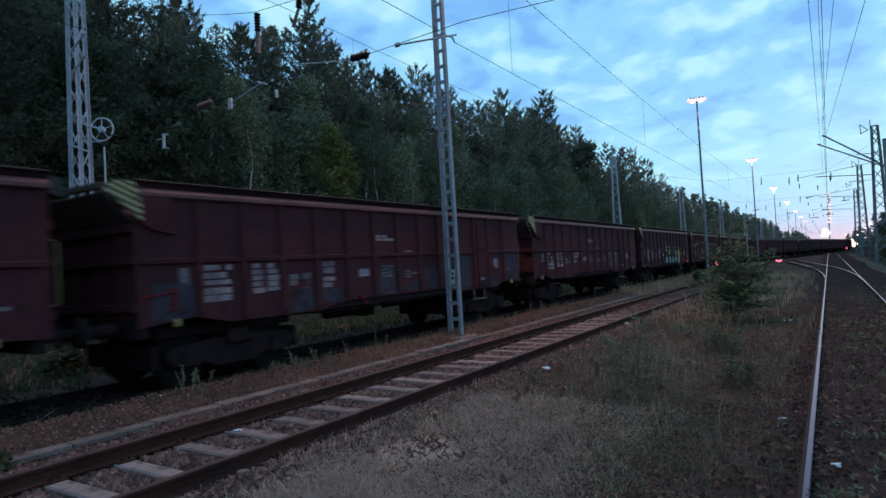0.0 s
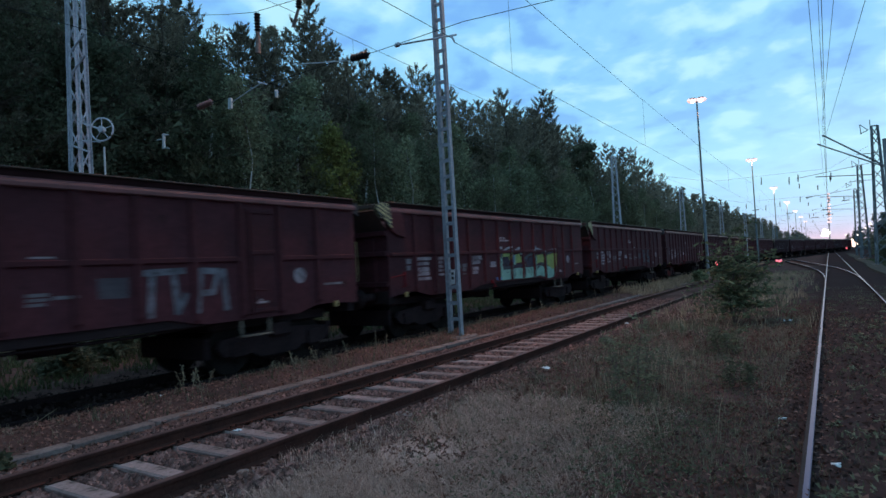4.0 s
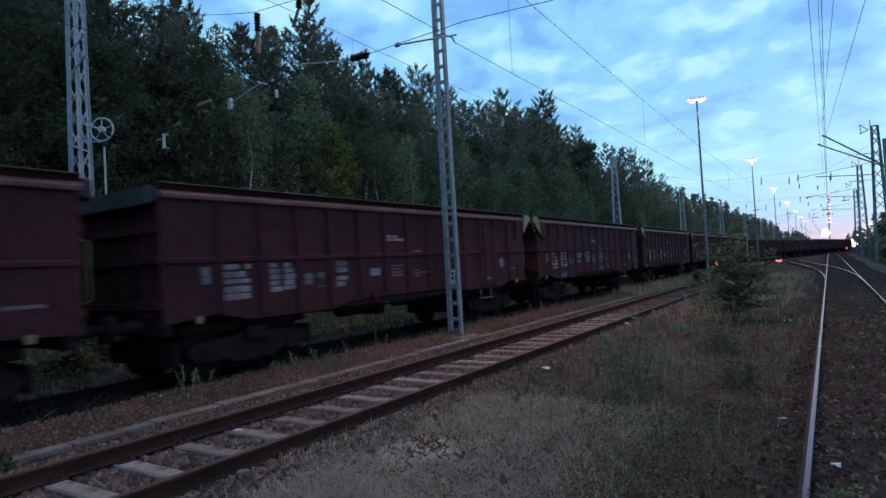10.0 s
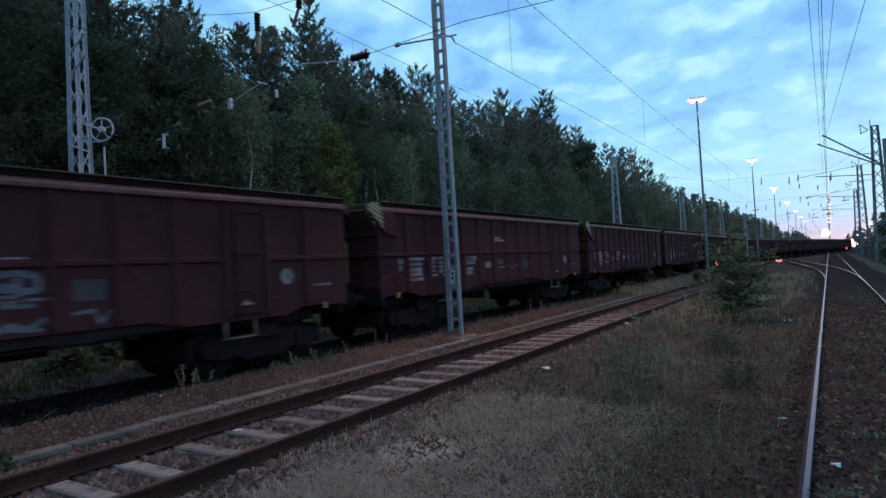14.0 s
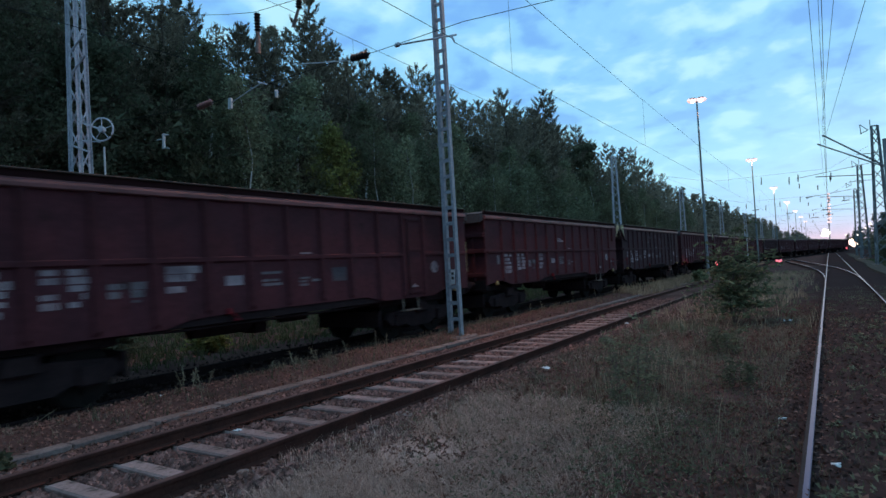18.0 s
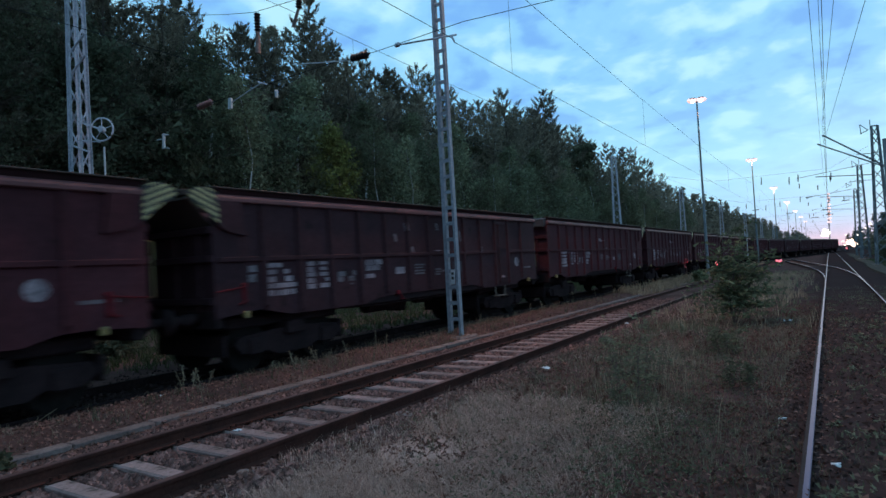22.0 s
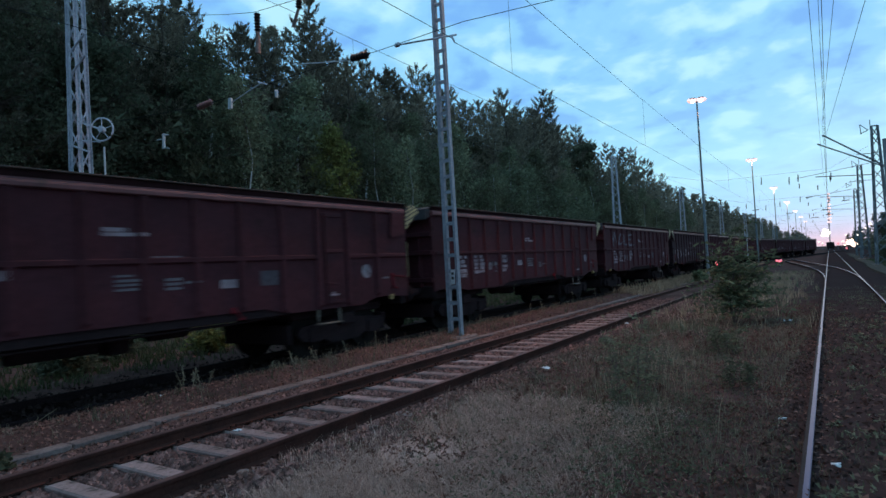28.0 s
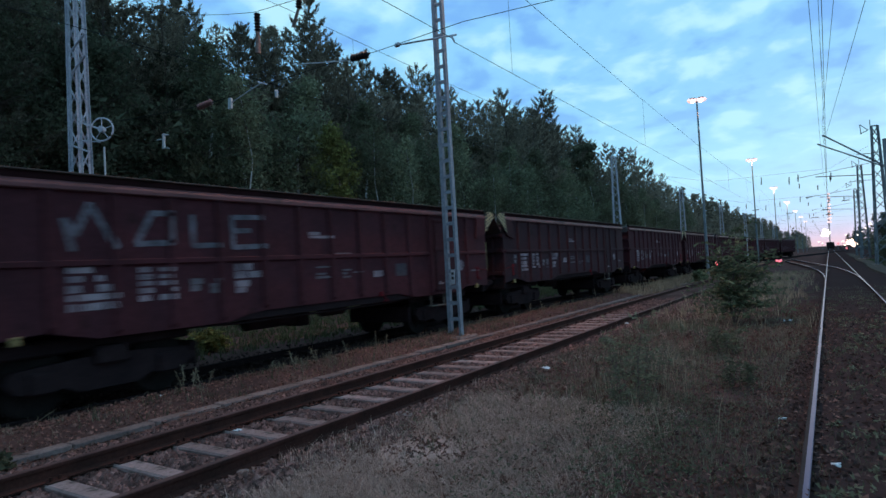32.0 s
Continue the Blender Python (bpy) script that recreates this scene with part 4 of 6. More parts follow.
        layer("graffiti_outline", "g_chalk", "chalky white outer line", 0.007, [
            [(-7.05, 2.05), (-6.75, 2.14), (-6.52, 2.18)],
            [(-6.2, 2.07), (-5.98, 2.08), (-5.71, 1.94)],
            [(-4.59, 2.13), (-4.22, 2.07), (-3.84, 2)],
            [(-3.6, 2.02), (-2.9, 2.08)],
            [(-6, 2.13), (-5.86, 2.14)],
            [(-4.87, 2.05), (-4.76, 2.06)],
            [(-4.64, 2.18), (-4.57, 2.17)],
            [(-2.55, 1.6), (-2.39, 1.6)],
            [(-7.24, 2.16), (-7.11, 2.15)]], 0.065)
        layer("graffiti_shade", "g_blue", "deep blue sprayed shadow", 0.002, [
            [(-6.39, 1.87), (-6.28, 1.93), (-6.28, 1.7), (-6.36, 1.68)],
            [(-5.48, 1.79), (-5.21, 1.93), (-4.81, 1.98), (-4.81, 1.94), (-5.22, 1.87), (-5.42, 1.74)],
            [(-2.78, 1.95), (-2.6, 1.9), (-2.67, 1.52), (-2.8, 1.53)],
            [(-7.59, 1.27), (-7.28, 1.24), (-7.24, 1.16), (-7.57, 1.18)],
            [(-7.32, 1.54), (-7.26, 1.5), (-7.23, 1.18), (-7.31, 1.18)],
            [(-3.8, 1.64), (-3.67, 1.61), (-3.72, 1.46), (-3.81, 1.52)]])
    if k == 4:
        for pts in ([(-4.66, 1.97), (-4.30, 1.96)], [(-4.55, 1.95), (-4.55, 1.34)], [(-4.33, 1.95), (-4.33, 1.35)], [(-4.31, 1.63), (-4.14, 1.65)], [(-4.18, 1.94), (-4.15, 1.33)], [(-3.94, 1.94), (-3.88, 1.32)], [(-3.69, 1.95), (-3.83, 1.69), (-3.66, 1.37)], [(-3.59, 1.53), (-3.56, 1.34)],
                    [(-3.09, 1.96), (-3.40, 1.92), (-3.40, 1.35), (-3.16, 1.31), (-3.15, 1.56), (-3.35, 1.58)]):
            b = Build()
            stroke(b, [(o + y, z) for y, z in pts], 0.10)
            part("spray_letter", b, "g_pale", wagon)
    if k == 6:
        for pts, w in (([(-8.06, 1.93), (-7.50, 1.95), (-7.47, 1.75), (-8.04, 1.77), (-8.05, 1.86), (-7.80, 1.86), (-7.78, 1.79)], 0.075), ([(-7.92, 1.66), (-7.62, 1.67), (-7.62, 1.58), (-7.90, 1.58)], 0.10),
                       ([(-6.35, 1.90), (-5.98, 1.92), (-5.80, 1.88), (-5.75, 1.70), (-6.02, 1.68), (-6.0, 1.84)], 0.085), ([(-6.30, 1.75), (-6.05, 1.73)], 0.12), ([(-6.32, 1.52), (-5.84, 1.50)], 0.06),
                       ([(-6.34, 1.16), (-6.10, 1.28), (-5.92, 1.20), (-5.70, 1.32)], 0.07), ([(-6.30, 1.24), (-5.75, 1.18)], 0.05), ([(-5.36, 1.35), (-5.10, 1.38), (-5.0, 1.2), (-4.86, 1.36)], 0.05),
                       ([(-10.85, 1.02), (-10.62, 1.16), (-10.38, 1.12), (-10.25, 1.20)], 0.10), ([(-10.70, 1.05), (-10.25, 1.07)], 0.08)):
            b = Build()
            stroke(b, [(o + y, z) for y, z in pts], w)
            part("spray_scrawl", b, "g_white", wagon)
    if k == 10:
        for y, z in ((-7.87, 2.43), (-7.46, 2.69), (-6.08, 2.72), (-4.97, 2.54), (-4.95, 2.43), (-7.2, 2.12), (-3.8, 2.1)):
            b = Build()
            stroke(b, [(o + y, z + 0.07), (o + y + 0.03, z - 0.07)], 0.10)
            part("paint_dab", b, "grey_mark", wagon)
    if k == 14:
        for pts in ([(-11.50, 2.21), (-11.59, 2.62), (-11.46, 2.42), (-11.25, 2.84), (-10.92, 2.24)], [(-10.60, 2.31), (-10.35, 2.75), (-10.04, 2.76), (-10.06, 2.31), (-10.60, 2.29)], [(-9.67, 2.74), (-9.66, 2.26), (-9.19, 2.27)],
                    [(-8.29, 2.76), (-8.91, 2.74), (-8.90, 2.23), (-8.17, 2.25)], [(-8.89, 2.51), (-8.54, 2.52)]):
            b = Build()
            stroke(b, [(o + y, z) for y, z in pts], 0.085)
            part("spray_letter", b, "g_white", wagon, "chalky spray letter of the word MOLE")


def make_wagon(k):
    st = TURNED[k]
    red = "dark_red" if k in (10, 15) else "rust_red"
    w = thing("freight_wagon", NOTES.get(k, "rust-red open freight wagon with faded white lettering"), "freight wagon", "wagons of the train")
    for side in (-1, 1):
        wall = part("side_wall", kept("side_wall%d%s" % (side, red), m_side(side), red), None, w)
        part("top_rail", kept("top_rail%d" % side, m_rim(side), "rust_red_light"), None, w, "lighter red top rail")
        part("rim_cap", kept("rim_cap%d" % side, m_cap(side), "rim_grey"), None, w, "bare grey-brown rim edge")
        part("rim_groove", kept("rim_groove%d" % side, m_groove(side), "rim_shadow"), None, w, "recess under the rim with shade painted in")
        part("waist_rail", kept("waist_rail%d%s" % (side, red), m_waist(side), red), None, w)
        for p in POSTS:
            y = (END + p) * side
            short = abs(y) > 5.0 or -2.3 < y < 2.3
            part("rib", kept(("rib_short" if short else "rib") + red, m_rib_short if short else m_rib, red), None, wall, m=pose(0, y, 0, 0, 0, 0 if side > 0 else 180))
    part("floor", kept("wagon_floor", m_floor, "inner"), None, w)
    part("underframe", kept("underframe", m_sill, "underframe"), None, w, "grimy black underframe")
    d = part("side_door", kept("side_door" + red, m_door, red), None, w)
    part("door_bar", kept("door_bar" + red, m_door_bar, red), None, d)
    for z in (1.12, 2.14, 2.86):
        part("door_rib", kept("door_rib" + red, m_door_rib, red), None, d, m=pose(0, 0, z))
    part("door_catch", kept("door_catch", m_door_catch, "white_mark"), None, d, "chalky painted door catch")
    part("step", kept("step", m_step, "step_steel"), None, w)
    for sign in (-1, 1):
        ew = part("end_wall", kept("end_wall%d%d%s" % (sign, sign == st, red), m_endwall(sign, 2.55 if sign == st else 3.0), red), None, w)
        turn = 0 if sign > 0 else 180
        for x in (-0.95, -0.33, 0.33, 0.95):
            part("end_post", kept("end_post" + red, m_endpost, red), None, ew, m=pose(x, sign * (END + 0.02), 0, 0, 0, turn))
        for z in (1.35, 2.06, 2.53):
            part("end_rail", kept("end_rail" + red, m_endrail, red), None, ew, m=pose(0, sign * (END + 0.02), z, 0, 0, turn))
        if sign == st:
            part("grab_rail", kept("grab_rail%d" % sign, m_grab(sign), "handle_red"), None, w, "red grab rail at the striped corner")
            part("end_beam", kept("end_beam%d" % sign, m_endbeam(sign), "rim_grey"), None, w)
            part("end_flare", kept("end_flare%d" % sign, m_endtop_plain(sign), "inner"), None, w)
            for side in (-1, 1):
                h = part("corner_plate", kept("corner_plate%d%d" % (sign, side), m_hood(sign, side), "stripe_dark"), None, w, "corner plate with yellow warning stripes")
                part("warning_stripes", kept("warning_stripes%d%d" % (sign, side), m_stripes(sign, side), "stripe_pale"), None, h, "faded yellow stripes")
                part("corner_shield", kept("corner_shield%d%d%s" % (sign, side, red), m_shield(sign, side), red), None, w)
        else:
            part("end_hood", kept("end_hood%d" % sign, m_hood_plate(sign), "plate_grey"), None, w, "dull grey sheet hood over the end")
        for x in (-0.875, 0.875):
            part("buffer", kept("buffer", m_buffer, "underframe", True), None, w, m=pose(x, sign * END, 1.06, 0, 0, 0 if sign > 0 else 180))
        part("coupling_hook", kept("coupling_hook", m_hook, "underframe"), None, w, m=pose(0, sign * END, 1.03, 0, 0, 0 if sign > 0 else 180))
        bg = part("bogie", kept("bogie", m_bogie, "underframe"), None, w, m=pose(0, sign * 4.5, 0))
        part("bogie_deck", kept("bogie_deck", m_bogie_filler, "underframe"), None, bg)
        for y in (-0.36, 0.36):
            part("brake_beam", kept("brake_beam", m_brake_beam, "underframe"), None, bg, m=pose(0, y, 0))
        for y in (-1.46, 1.46):
            part("headstock", kept("headstock", m_headstock, "underframe"), None, bg, m=pose(0, y, 0))
        for y in (-0.9, 0.9):
            ws = part("wheelset", kept("wheelset", m_wheelset, "wheel"), None, bg)
            ws.matrix_parent_inverse = pose(0, y, 0.46)
            WHEELS.append(ws)
    part("handrail", kept("handrail", m_rail_hand, "yellow"), None, w, "yellow handrail at the corner")
    part("air_tank", kept("air_tank", m_tank, "underframe"), None, w)
    for x in (-1.22, 1.22):
        part("truss_rod", kept("truss_rod", m_truss, "underframe"), None, w, m=pose(x, 0, 0))
    part("brake_valve", kept("brake_valve", m_valve, "handle_red"), None, w, "red brake valve handle", pose(0, 3.05 if k > 10 else 0.15, 0.12))
    for y in (-5.82, 5.78):
        part("lifting_bracket", kept("lifting_bracket", m_lift, "yellow"), None, w, "pale yellow lifting bracket", m=pose(0, y, 0))
    shift = pose(0, 0.12 if k > 8 else 0, 0)
    part("white_disc", kept("white_disc", m_disc, "white_mark"), None, w, "round white painted mark", shift)
    part("disc_mark", kept("disc_mark%d" % (k % 2), m_disc_mark(k % 2), "grey_mark"), None, w, "smudged sign on the white disc", shift)
    for i, spec in enumerate(MARKS_TURNED if st > 0 and k > 10 else MARKS):
        if k in (8, 10) and spec[2] > 2.3:
            continue
        tagged(part("lettering", kept("lettering%d_%d_%d" % (i, k % 4, st), mark(spec, 40 + 20 * (k % 4) + i), ("white_mark", "grey_mark", "faint_mark")[spec[7]]), None, w), kind="stuff")
    graffiti(k, w)
    WAGONS.append(w)


for k in range(COUNT):
    make_wagon(k)


def train_y(t):
    """Where the first wagon's right end is; the train gathers speed slowly."""
    return 3.832 - 5.4877 * t - 0.00891 * t * t


# ---- masts, wires and lamps ----
def lattice_mast(x, y, h, w0, w1, mat, label, turn=0.0, base=0.4, flange=0.05, brace=0.03):
    """A square lattice mast: four corner angles, a brace zigzag on each face, a concrete footing."""
    mast = thing("lattice_mast", label, "catenary mast", "catenary masts", m=pose(x, y, ground_z(x, y), 0, 0, turn))
    part("footing", Build().box(-w0 * 0.8, -w0 * 0.8, -0.6, w0 * 0.8, w0 * 0.8, base, 0.04), "concrete", mast)

    def half(z):
        return (w0 + (w1 - w0) * z / h) / 2
    lat = flange
    for sx, sy in ((-1, -1), (1, -1), (1, 1), (-1, 1)):
        leg = Build()
        a, b = Vector((sx * half(base), sy * half(base), base)), Vector((sx * half(h), sy * half(h), h))
        leg.beam(a, b, 0.012, lat * 1.6, up=(0, sy, 0)).beam(a, b, lat * 1.6, 0.012, up=(0, 1, 0))
        part("leg", leg, mat, mast)
    n = max(6, int(h / max(0.62, 1.1 * (w0 + w1) / 2 + 0.05)))
    for face in range(4):
        br = Build()
        t = Matrix.Rotation(face * math.pi / 2, 3, "Z")
        zig = []
        for i in range(n + 1):
            z0 = base + (h - base) * i / n
            zig.append(t @ Vector(((1 if i % 2 else -1) * half(z0), -half(z0), z0)))
        br.path(zig, brace, 4)
        part("bracing", br, mat, mast)
    part("head_plate", Build().box(-half(h) - 0.02, -half(h) - 0.02, h, half(h) + 0.02, half(h) + 0.02, h + 0.03), mat, mast)
    return mast


big = lattice_mast(-18.60, 9.4, 13.5, 0.43, 0.25, "galv", "pale galvanised lattice mast with a tension wheel", 18.4, 0.15, 0.105, 0.032)
wheel = thing("tension_wheel", "grey spoked tension wheel on the lattice mast", "tension wheel", m=pose(-17.27, 9.34, 6.10, 0, 0, 30))
rim = Build()
pts = [(0.33 * math.cos(i * math.pi / 12), 0, 0.33 * math.sin(i * math.pi / 12)) for i in range(25)]
rim.path(pts, 0.026, 6)
part("rim", rim, "galv", wheel)
hub = Build().rod((0, -0.07, 0), (0, 0.07, 0), 0.09, n=12)
part("hub", hub, "galv", wheel)
for i in range(5):
    t = i * 2 * math.pi / 5 + 0.3
    part("spoke", Build().beam((0, 0, 0), (0.32 * math.cos(t), 0, 0.32 * math.sin(t)), 0.022, 0.012, up=(0, 1, 0)), "galv", wheel)
part("bracket", Build().beam((0, 0, 0), (-0.75, 0.1, 0.30), 0.05, 0.05).beam((-0.05, 0, -0.35), (-0.75, 0.1, -0.25), 0.04, 0.04), "galv", wheel)
part("weight_rod", Build().rod((0.05, 0, -0.5), (0.05, 0, -3.2), 0.028, n=8), "white_tube", wheel, "pale hanging weight rod")
for z, s in ((8.75, 1), (8.1, 1), (6.0, -1)):
    part("clamp_arm", Build().beam((0.1 * s, -0.3, z), (0.8, -0.5, z + 0.35 * s), 0.04, 0.04), "galv", big)
for x, y, h, w0, w1 in ((-19.0, 65, 12.7, 0.95, 0.40), (-19.0, 100, 12.1, 0.95, 0.40), (-19.0, 141, 11.8, 0.9, 0.4), (-19.0, 185, 12.0, 0.9, 0.4), (-19.0, 232, 12.0, 0.9, 0.4), (-19, 285, 12, 0.9, 0.4)):
    lattice_mast(x, y, h, w0, w1, "galv", "pale galvanised lattice mast beside the woods", 10, 0.4, 0.085)
for x, y, h, w0, w1 in ((3.80, 62, 11.6, 1.05, 0.42), (3.62, 88, 11.2, 0.9, 0.40), (4.1, 118, 10.6, 0.9, 0.4)):
    lattice_mast(x, y, h, w0, w1, "mast_dark", "dark lattice mast beside the running track", 6, 0.08, 0.075, 0.042)
# the two-leg mast between the siding and the train
mm = thing("ladder_mast", "grey two-leg steel mast with rungs and a small plate", "catenary mast", "catenary masts", m=pose(-8.07, 13.02, -0.16))
MH = 13.6
part("footing", Build().box(-0.42, -0.42, -0.4, 0.42, 0.46, 0.07, 0.04), "concrete", mm, "crumbling concrete footing")
part("leg", Build().beam((-0.12, 0, 0), (-0.075, 0, MH), 0.055, 0.17, up=(0, 1, 0)).beam((-0.10, -0.085, 0), (-0.06, -0.085, MH), 0.10, 0.012, up=(0, 1, 0)), "mast_mid", mm)
part("leg", Build().beam((0.20, 0, 0), (0.115, 0, MH), 0.035, 0.13, up=(0, 1, 0)).beam((0.185, -0.06, 0), (0.10, -0.06, MH), 0.06, 0.012, up=(0, 1, 0)), "mast_mid", mm)
for i in range(33):
    z = 0.49 + i * 0.40
    f = z / MH
    part("rung", Build().box(-0.12 + 0.045 * f, -0.075, z - 0.045, 0.20 - 0.085 * f, -0.055, z + 0.045), "mast_mid", mm)
sign = part("number_plate", Build().box(0.035, -0.115, 1.36, 0.145, -0.10, 1.72, 0.004), "white_tube", mm, "small pale plate with dark bars")
part("plate_bars", Build().box(0.055, -0.119, 1.60, 0.125, -0.1155, 1.66).box(0.055, -0.119, 1.48, 0.125, -0.1155, 1.55), "signal_black", sign)


def luminaire(post, z, near=False):
    """A twin head with two glowing panels, each in a larger ball imitating glare."""
    for s in (-1, 1):
        head = part("lamp_head", Build().box(min(s * 0.08, s * 0.52), -0.16, z - 0.0, max(s * 0.08, s * 0.52), 0.16, z + 0.09, 0.03), "lamp_body", post)
        part("diffuser", Build().ball((s * 0.30, 0, z - 0.12), 0.28, 0.20, 0.17, 14, 8), "lamp_glow", head, "glowing pinkish lamp panel")
        part("glare_ball", Build().ball((s * 0.32, 0, z - 0.08), 0.37, 0.19, 0.21, 14, 8), "soft_glow", head, "soft pink glare around the lamp")
    part("cross_arm", Build().rod((-0.2, 0, z + 0.03), (0.2, 0, z + 0.03), 0.035), "lamp_body", post)


for x, y in ((-7.75, 49.0), (-7.7, 87.0), (-8.2, 131.0), (-8.3, 175.0), (-8.4, 222.0), (-8.4, 268.0), (-8.4, 320.0)):
    lp = thing("yard_lamp", "tall slim yard lamp with lit pinkish twin head", "street lamp", "yard lamps", m=pose(x, y, -0.2, 0, 0, 12))
    part("pole", Build().rod((0, 0, 0), (0, 0, 5.0), 0.11, 0.10, n=10).rod((0, 0, 5.0), (0, 0, 13.5), 0.085, 0.055, n=10), "mast_dark", lp)
    luminaire(lp, 13.5)
# the ladder mast's own head is unseen, added for the warm light around it
luminaire(mm, MH + 0.1)
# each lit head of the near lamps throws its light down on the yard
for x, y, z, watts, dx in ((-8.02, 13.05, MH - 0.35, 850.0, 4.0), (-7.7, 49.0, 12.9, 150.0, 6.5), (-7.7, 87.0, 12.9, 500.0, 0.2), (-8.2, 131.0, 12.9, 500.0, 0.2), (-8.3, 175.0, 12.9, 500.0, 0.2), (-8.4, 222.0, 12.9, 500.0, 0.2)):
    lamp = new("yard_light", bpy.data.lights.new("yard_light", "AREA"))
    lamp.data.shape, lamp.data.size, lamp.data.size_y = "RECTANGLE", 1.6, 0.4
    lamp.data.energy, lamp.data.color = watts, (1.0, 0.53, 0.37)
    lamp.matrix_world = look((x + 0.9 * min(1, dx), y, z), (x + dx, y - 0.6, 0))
# the ground signal's red beam along the train
beam = new("signal_beam", bpy.data.lights.new("signal_beam", "SPOT"))
beam.data.energy, beam.data.color, beam.data.spot_size, beam.data.shadow_soft_size = 1000.0, (1.0, 0.025, 0.035), radians(9), 0.05
beam.matrix_world = look((-7.62, 51.2, 0.95), (-8.42, 41.0, 1.02))


def insulator(a, b, n=6, r=0.08):
    """A string of ribbed porcelain between two points."""
    a, b = Vector(a), Vector(b)
    out = Build().rod(a, b, r * 0.45, n=8)
    for i in range(n):
        p = a.lerp(b, (i + 0.5) / n)
        d = (b - a).normalized() * 0.03
        out.rod(p - d, p, r * 0.6, r, n=10).rod(p, p + d, r, r * 0.6, n=10)
    return out


wires = thing("overhead_line", "thin dark overhead wires with droppers and insulators", "overhead wires")


def wire(pts, r=0.009, name="wire"):
    return part(name, Build().path(pts, r * 0.72, 5), "wire", wires)


def hang(a, b, sag, n=14):
    a, b = Vector(a), Vector(b)
    return [a.lerp(b, i / n) - Vector((0, 0, 4 * sag * (i / n) * (1 - i / n))) for i in range(n + 1)]


SUPPORTS = (-46, 9.4, 65, 121, 177, 233)
for x, zc, zm, gap, sag in ((LEFT + 0.05, 5.72, 7.75, 5.6, 0.40), (TRAIN, 5.75, 7.62, 5.6, 0.30), (RIGHT - 0.35, 5.85, 8.15, 5.0, 0.62)):
    for a, b in zip(SUPPORTS, SUPPORTS[1:]):
        if b > 180 and x < -9:
            continue
        wire([(x, a, zc), (x, b, zc + 0.05)], 0.008, "contact_wire")
        m = hang((x, a, zm), (x, b, zm), sag)
        wire(m, 0.008, "messenger_wire")
        y = a + 2.4
        while y < min(b, 125) - 2:
            f = (y - a) / (b - a)
            wire([(x, y, zc + 0.05 * f), (x, y, zm - 4 * sag * f * (1 - f))], 0.005, "dropper")
            y += gap * 2
# cross-span between the lattice mast and its mate
wire(hang((-18.4, 9.4, 10.6), (-10.75, 9.4, 7.72), 0.35, 8))
wire(hang((-10.75, 9.4, 7.72), (-3.0, 9.4, 7.35), 0.05, 4) + hang((-3.0, 9.4, 7.35), (12.0, 9.4, 10.4), 0.5, 8)[1:])
wire([(-18.4, 9.4, 6.35), (-13.1, 9.4, 5.97), (-12.3, 9.4, 5.95), (-8.5, 9.4, 6.02), (-7.6, 9.4, 5.97), (-5.3, 9.4, 6.04), (-3.56, 9.4, 5.94), (12, 9.4, 6.2)], 0.009)
for i, (a, b) in enumerate((((-12.95, 9.4, 5.93), (-12.42, 9.4, 5.97)), ((-7.95, 9.4, 5.98), (-7.52, 9.4, 5.98)), ((-10.68, 9.4, 7.25), (-10.68, 9.4, 7.68)), ((-9.36, 9.4, 7.42), (-9.30, 9.4, 7.75)))):
    part("insulator", insulator(a, b), "porcelain_red" if i == 0 else "porcelain", wires, "ribbed brown porcelain insulator")
part("link_tube", Build().rod((-10.70, 9.4, 6.75), (-10.68, 9.4, 7.24), 0.06, 0.045), "concrete", wires)
part("link_tube", Build().rod((-9.55, 9.4, 7.05), (-9.36, 9.4, 7.42), 0.04, 0.03), "concrete", wires)
part("steady_tube", Build().rod((-9.62, 9.4, 6.24), (-7.95, 9.4, 5.95), 0.013), "white_tube", wires)
part("steady_arm", Build().rod((-6.8, 9.4, 5.98), (-5.45, 9.4, 5.84), 0.018).rod((-5.55, 9.4, 5.84), (-5.50, 9.4, 5.72), 0.016).rod((-6.82, 9.4, 5.98), (-6.74, 9.4, 5.98), 0.045), "galv", wires)
part("steady_arm", Build().rod((-11.75, 9.4, 5.80), (-10.65, 9.4, 6.06), 0.012).rod((-10.75, 9.4, 6.1), (-10.45, 9.4, 5.98), 0.016), "galv", wires)
part("wire_bracket", Build().box(-11.80, 9.37, 5.66, -11.68, 9.43, 5.92, 0.01), "white_tube", wires)
part("wire_bracket", Build().box(-14.47, 9.37, 5.12, -14.40, 9.43, 5.52, 0.01).rod((-14.75, 9.4, 5.40), (-14.4, 9.4, 5.38), 0.014).rod((-14.43, 9.4, 5.50), (-14.2, 9.4, 5.45), 0.014).rod((-14.43, 9.4, 5.14), (-14.2, 9.4, 5.10), 0.014), "white_tube", wires)
part("wire_clip", Build().box(-10.20, 9.37, 5.62, -10.14, 9.43, 5.80, 0.01), "white_tube", wires)
# brackets over the running track
wire([(0.9, 2, 8.3), (0.10, 38, 8.2), (0.15, 62, 8.1)], 0.009)
wire([(2.1, 2, 8.5), (0.24, 40, 7.82)], 0.011)
wire([(-0.05, -4, 7.2), (-0.05, 40, 7.4), (0.0, 66, 7.2)], 0.009)
near_mast = thing("bracket_mast", "dark steel mast with two long wire brackets", "catenary mast", "catenary masts", m=pose(2.88, 40, -0.15))
part("pole", Build().box(-0.13, -0.13, 0, 0.13, 0.13, 7.35, 0.02), "mast_dark", near_mast)
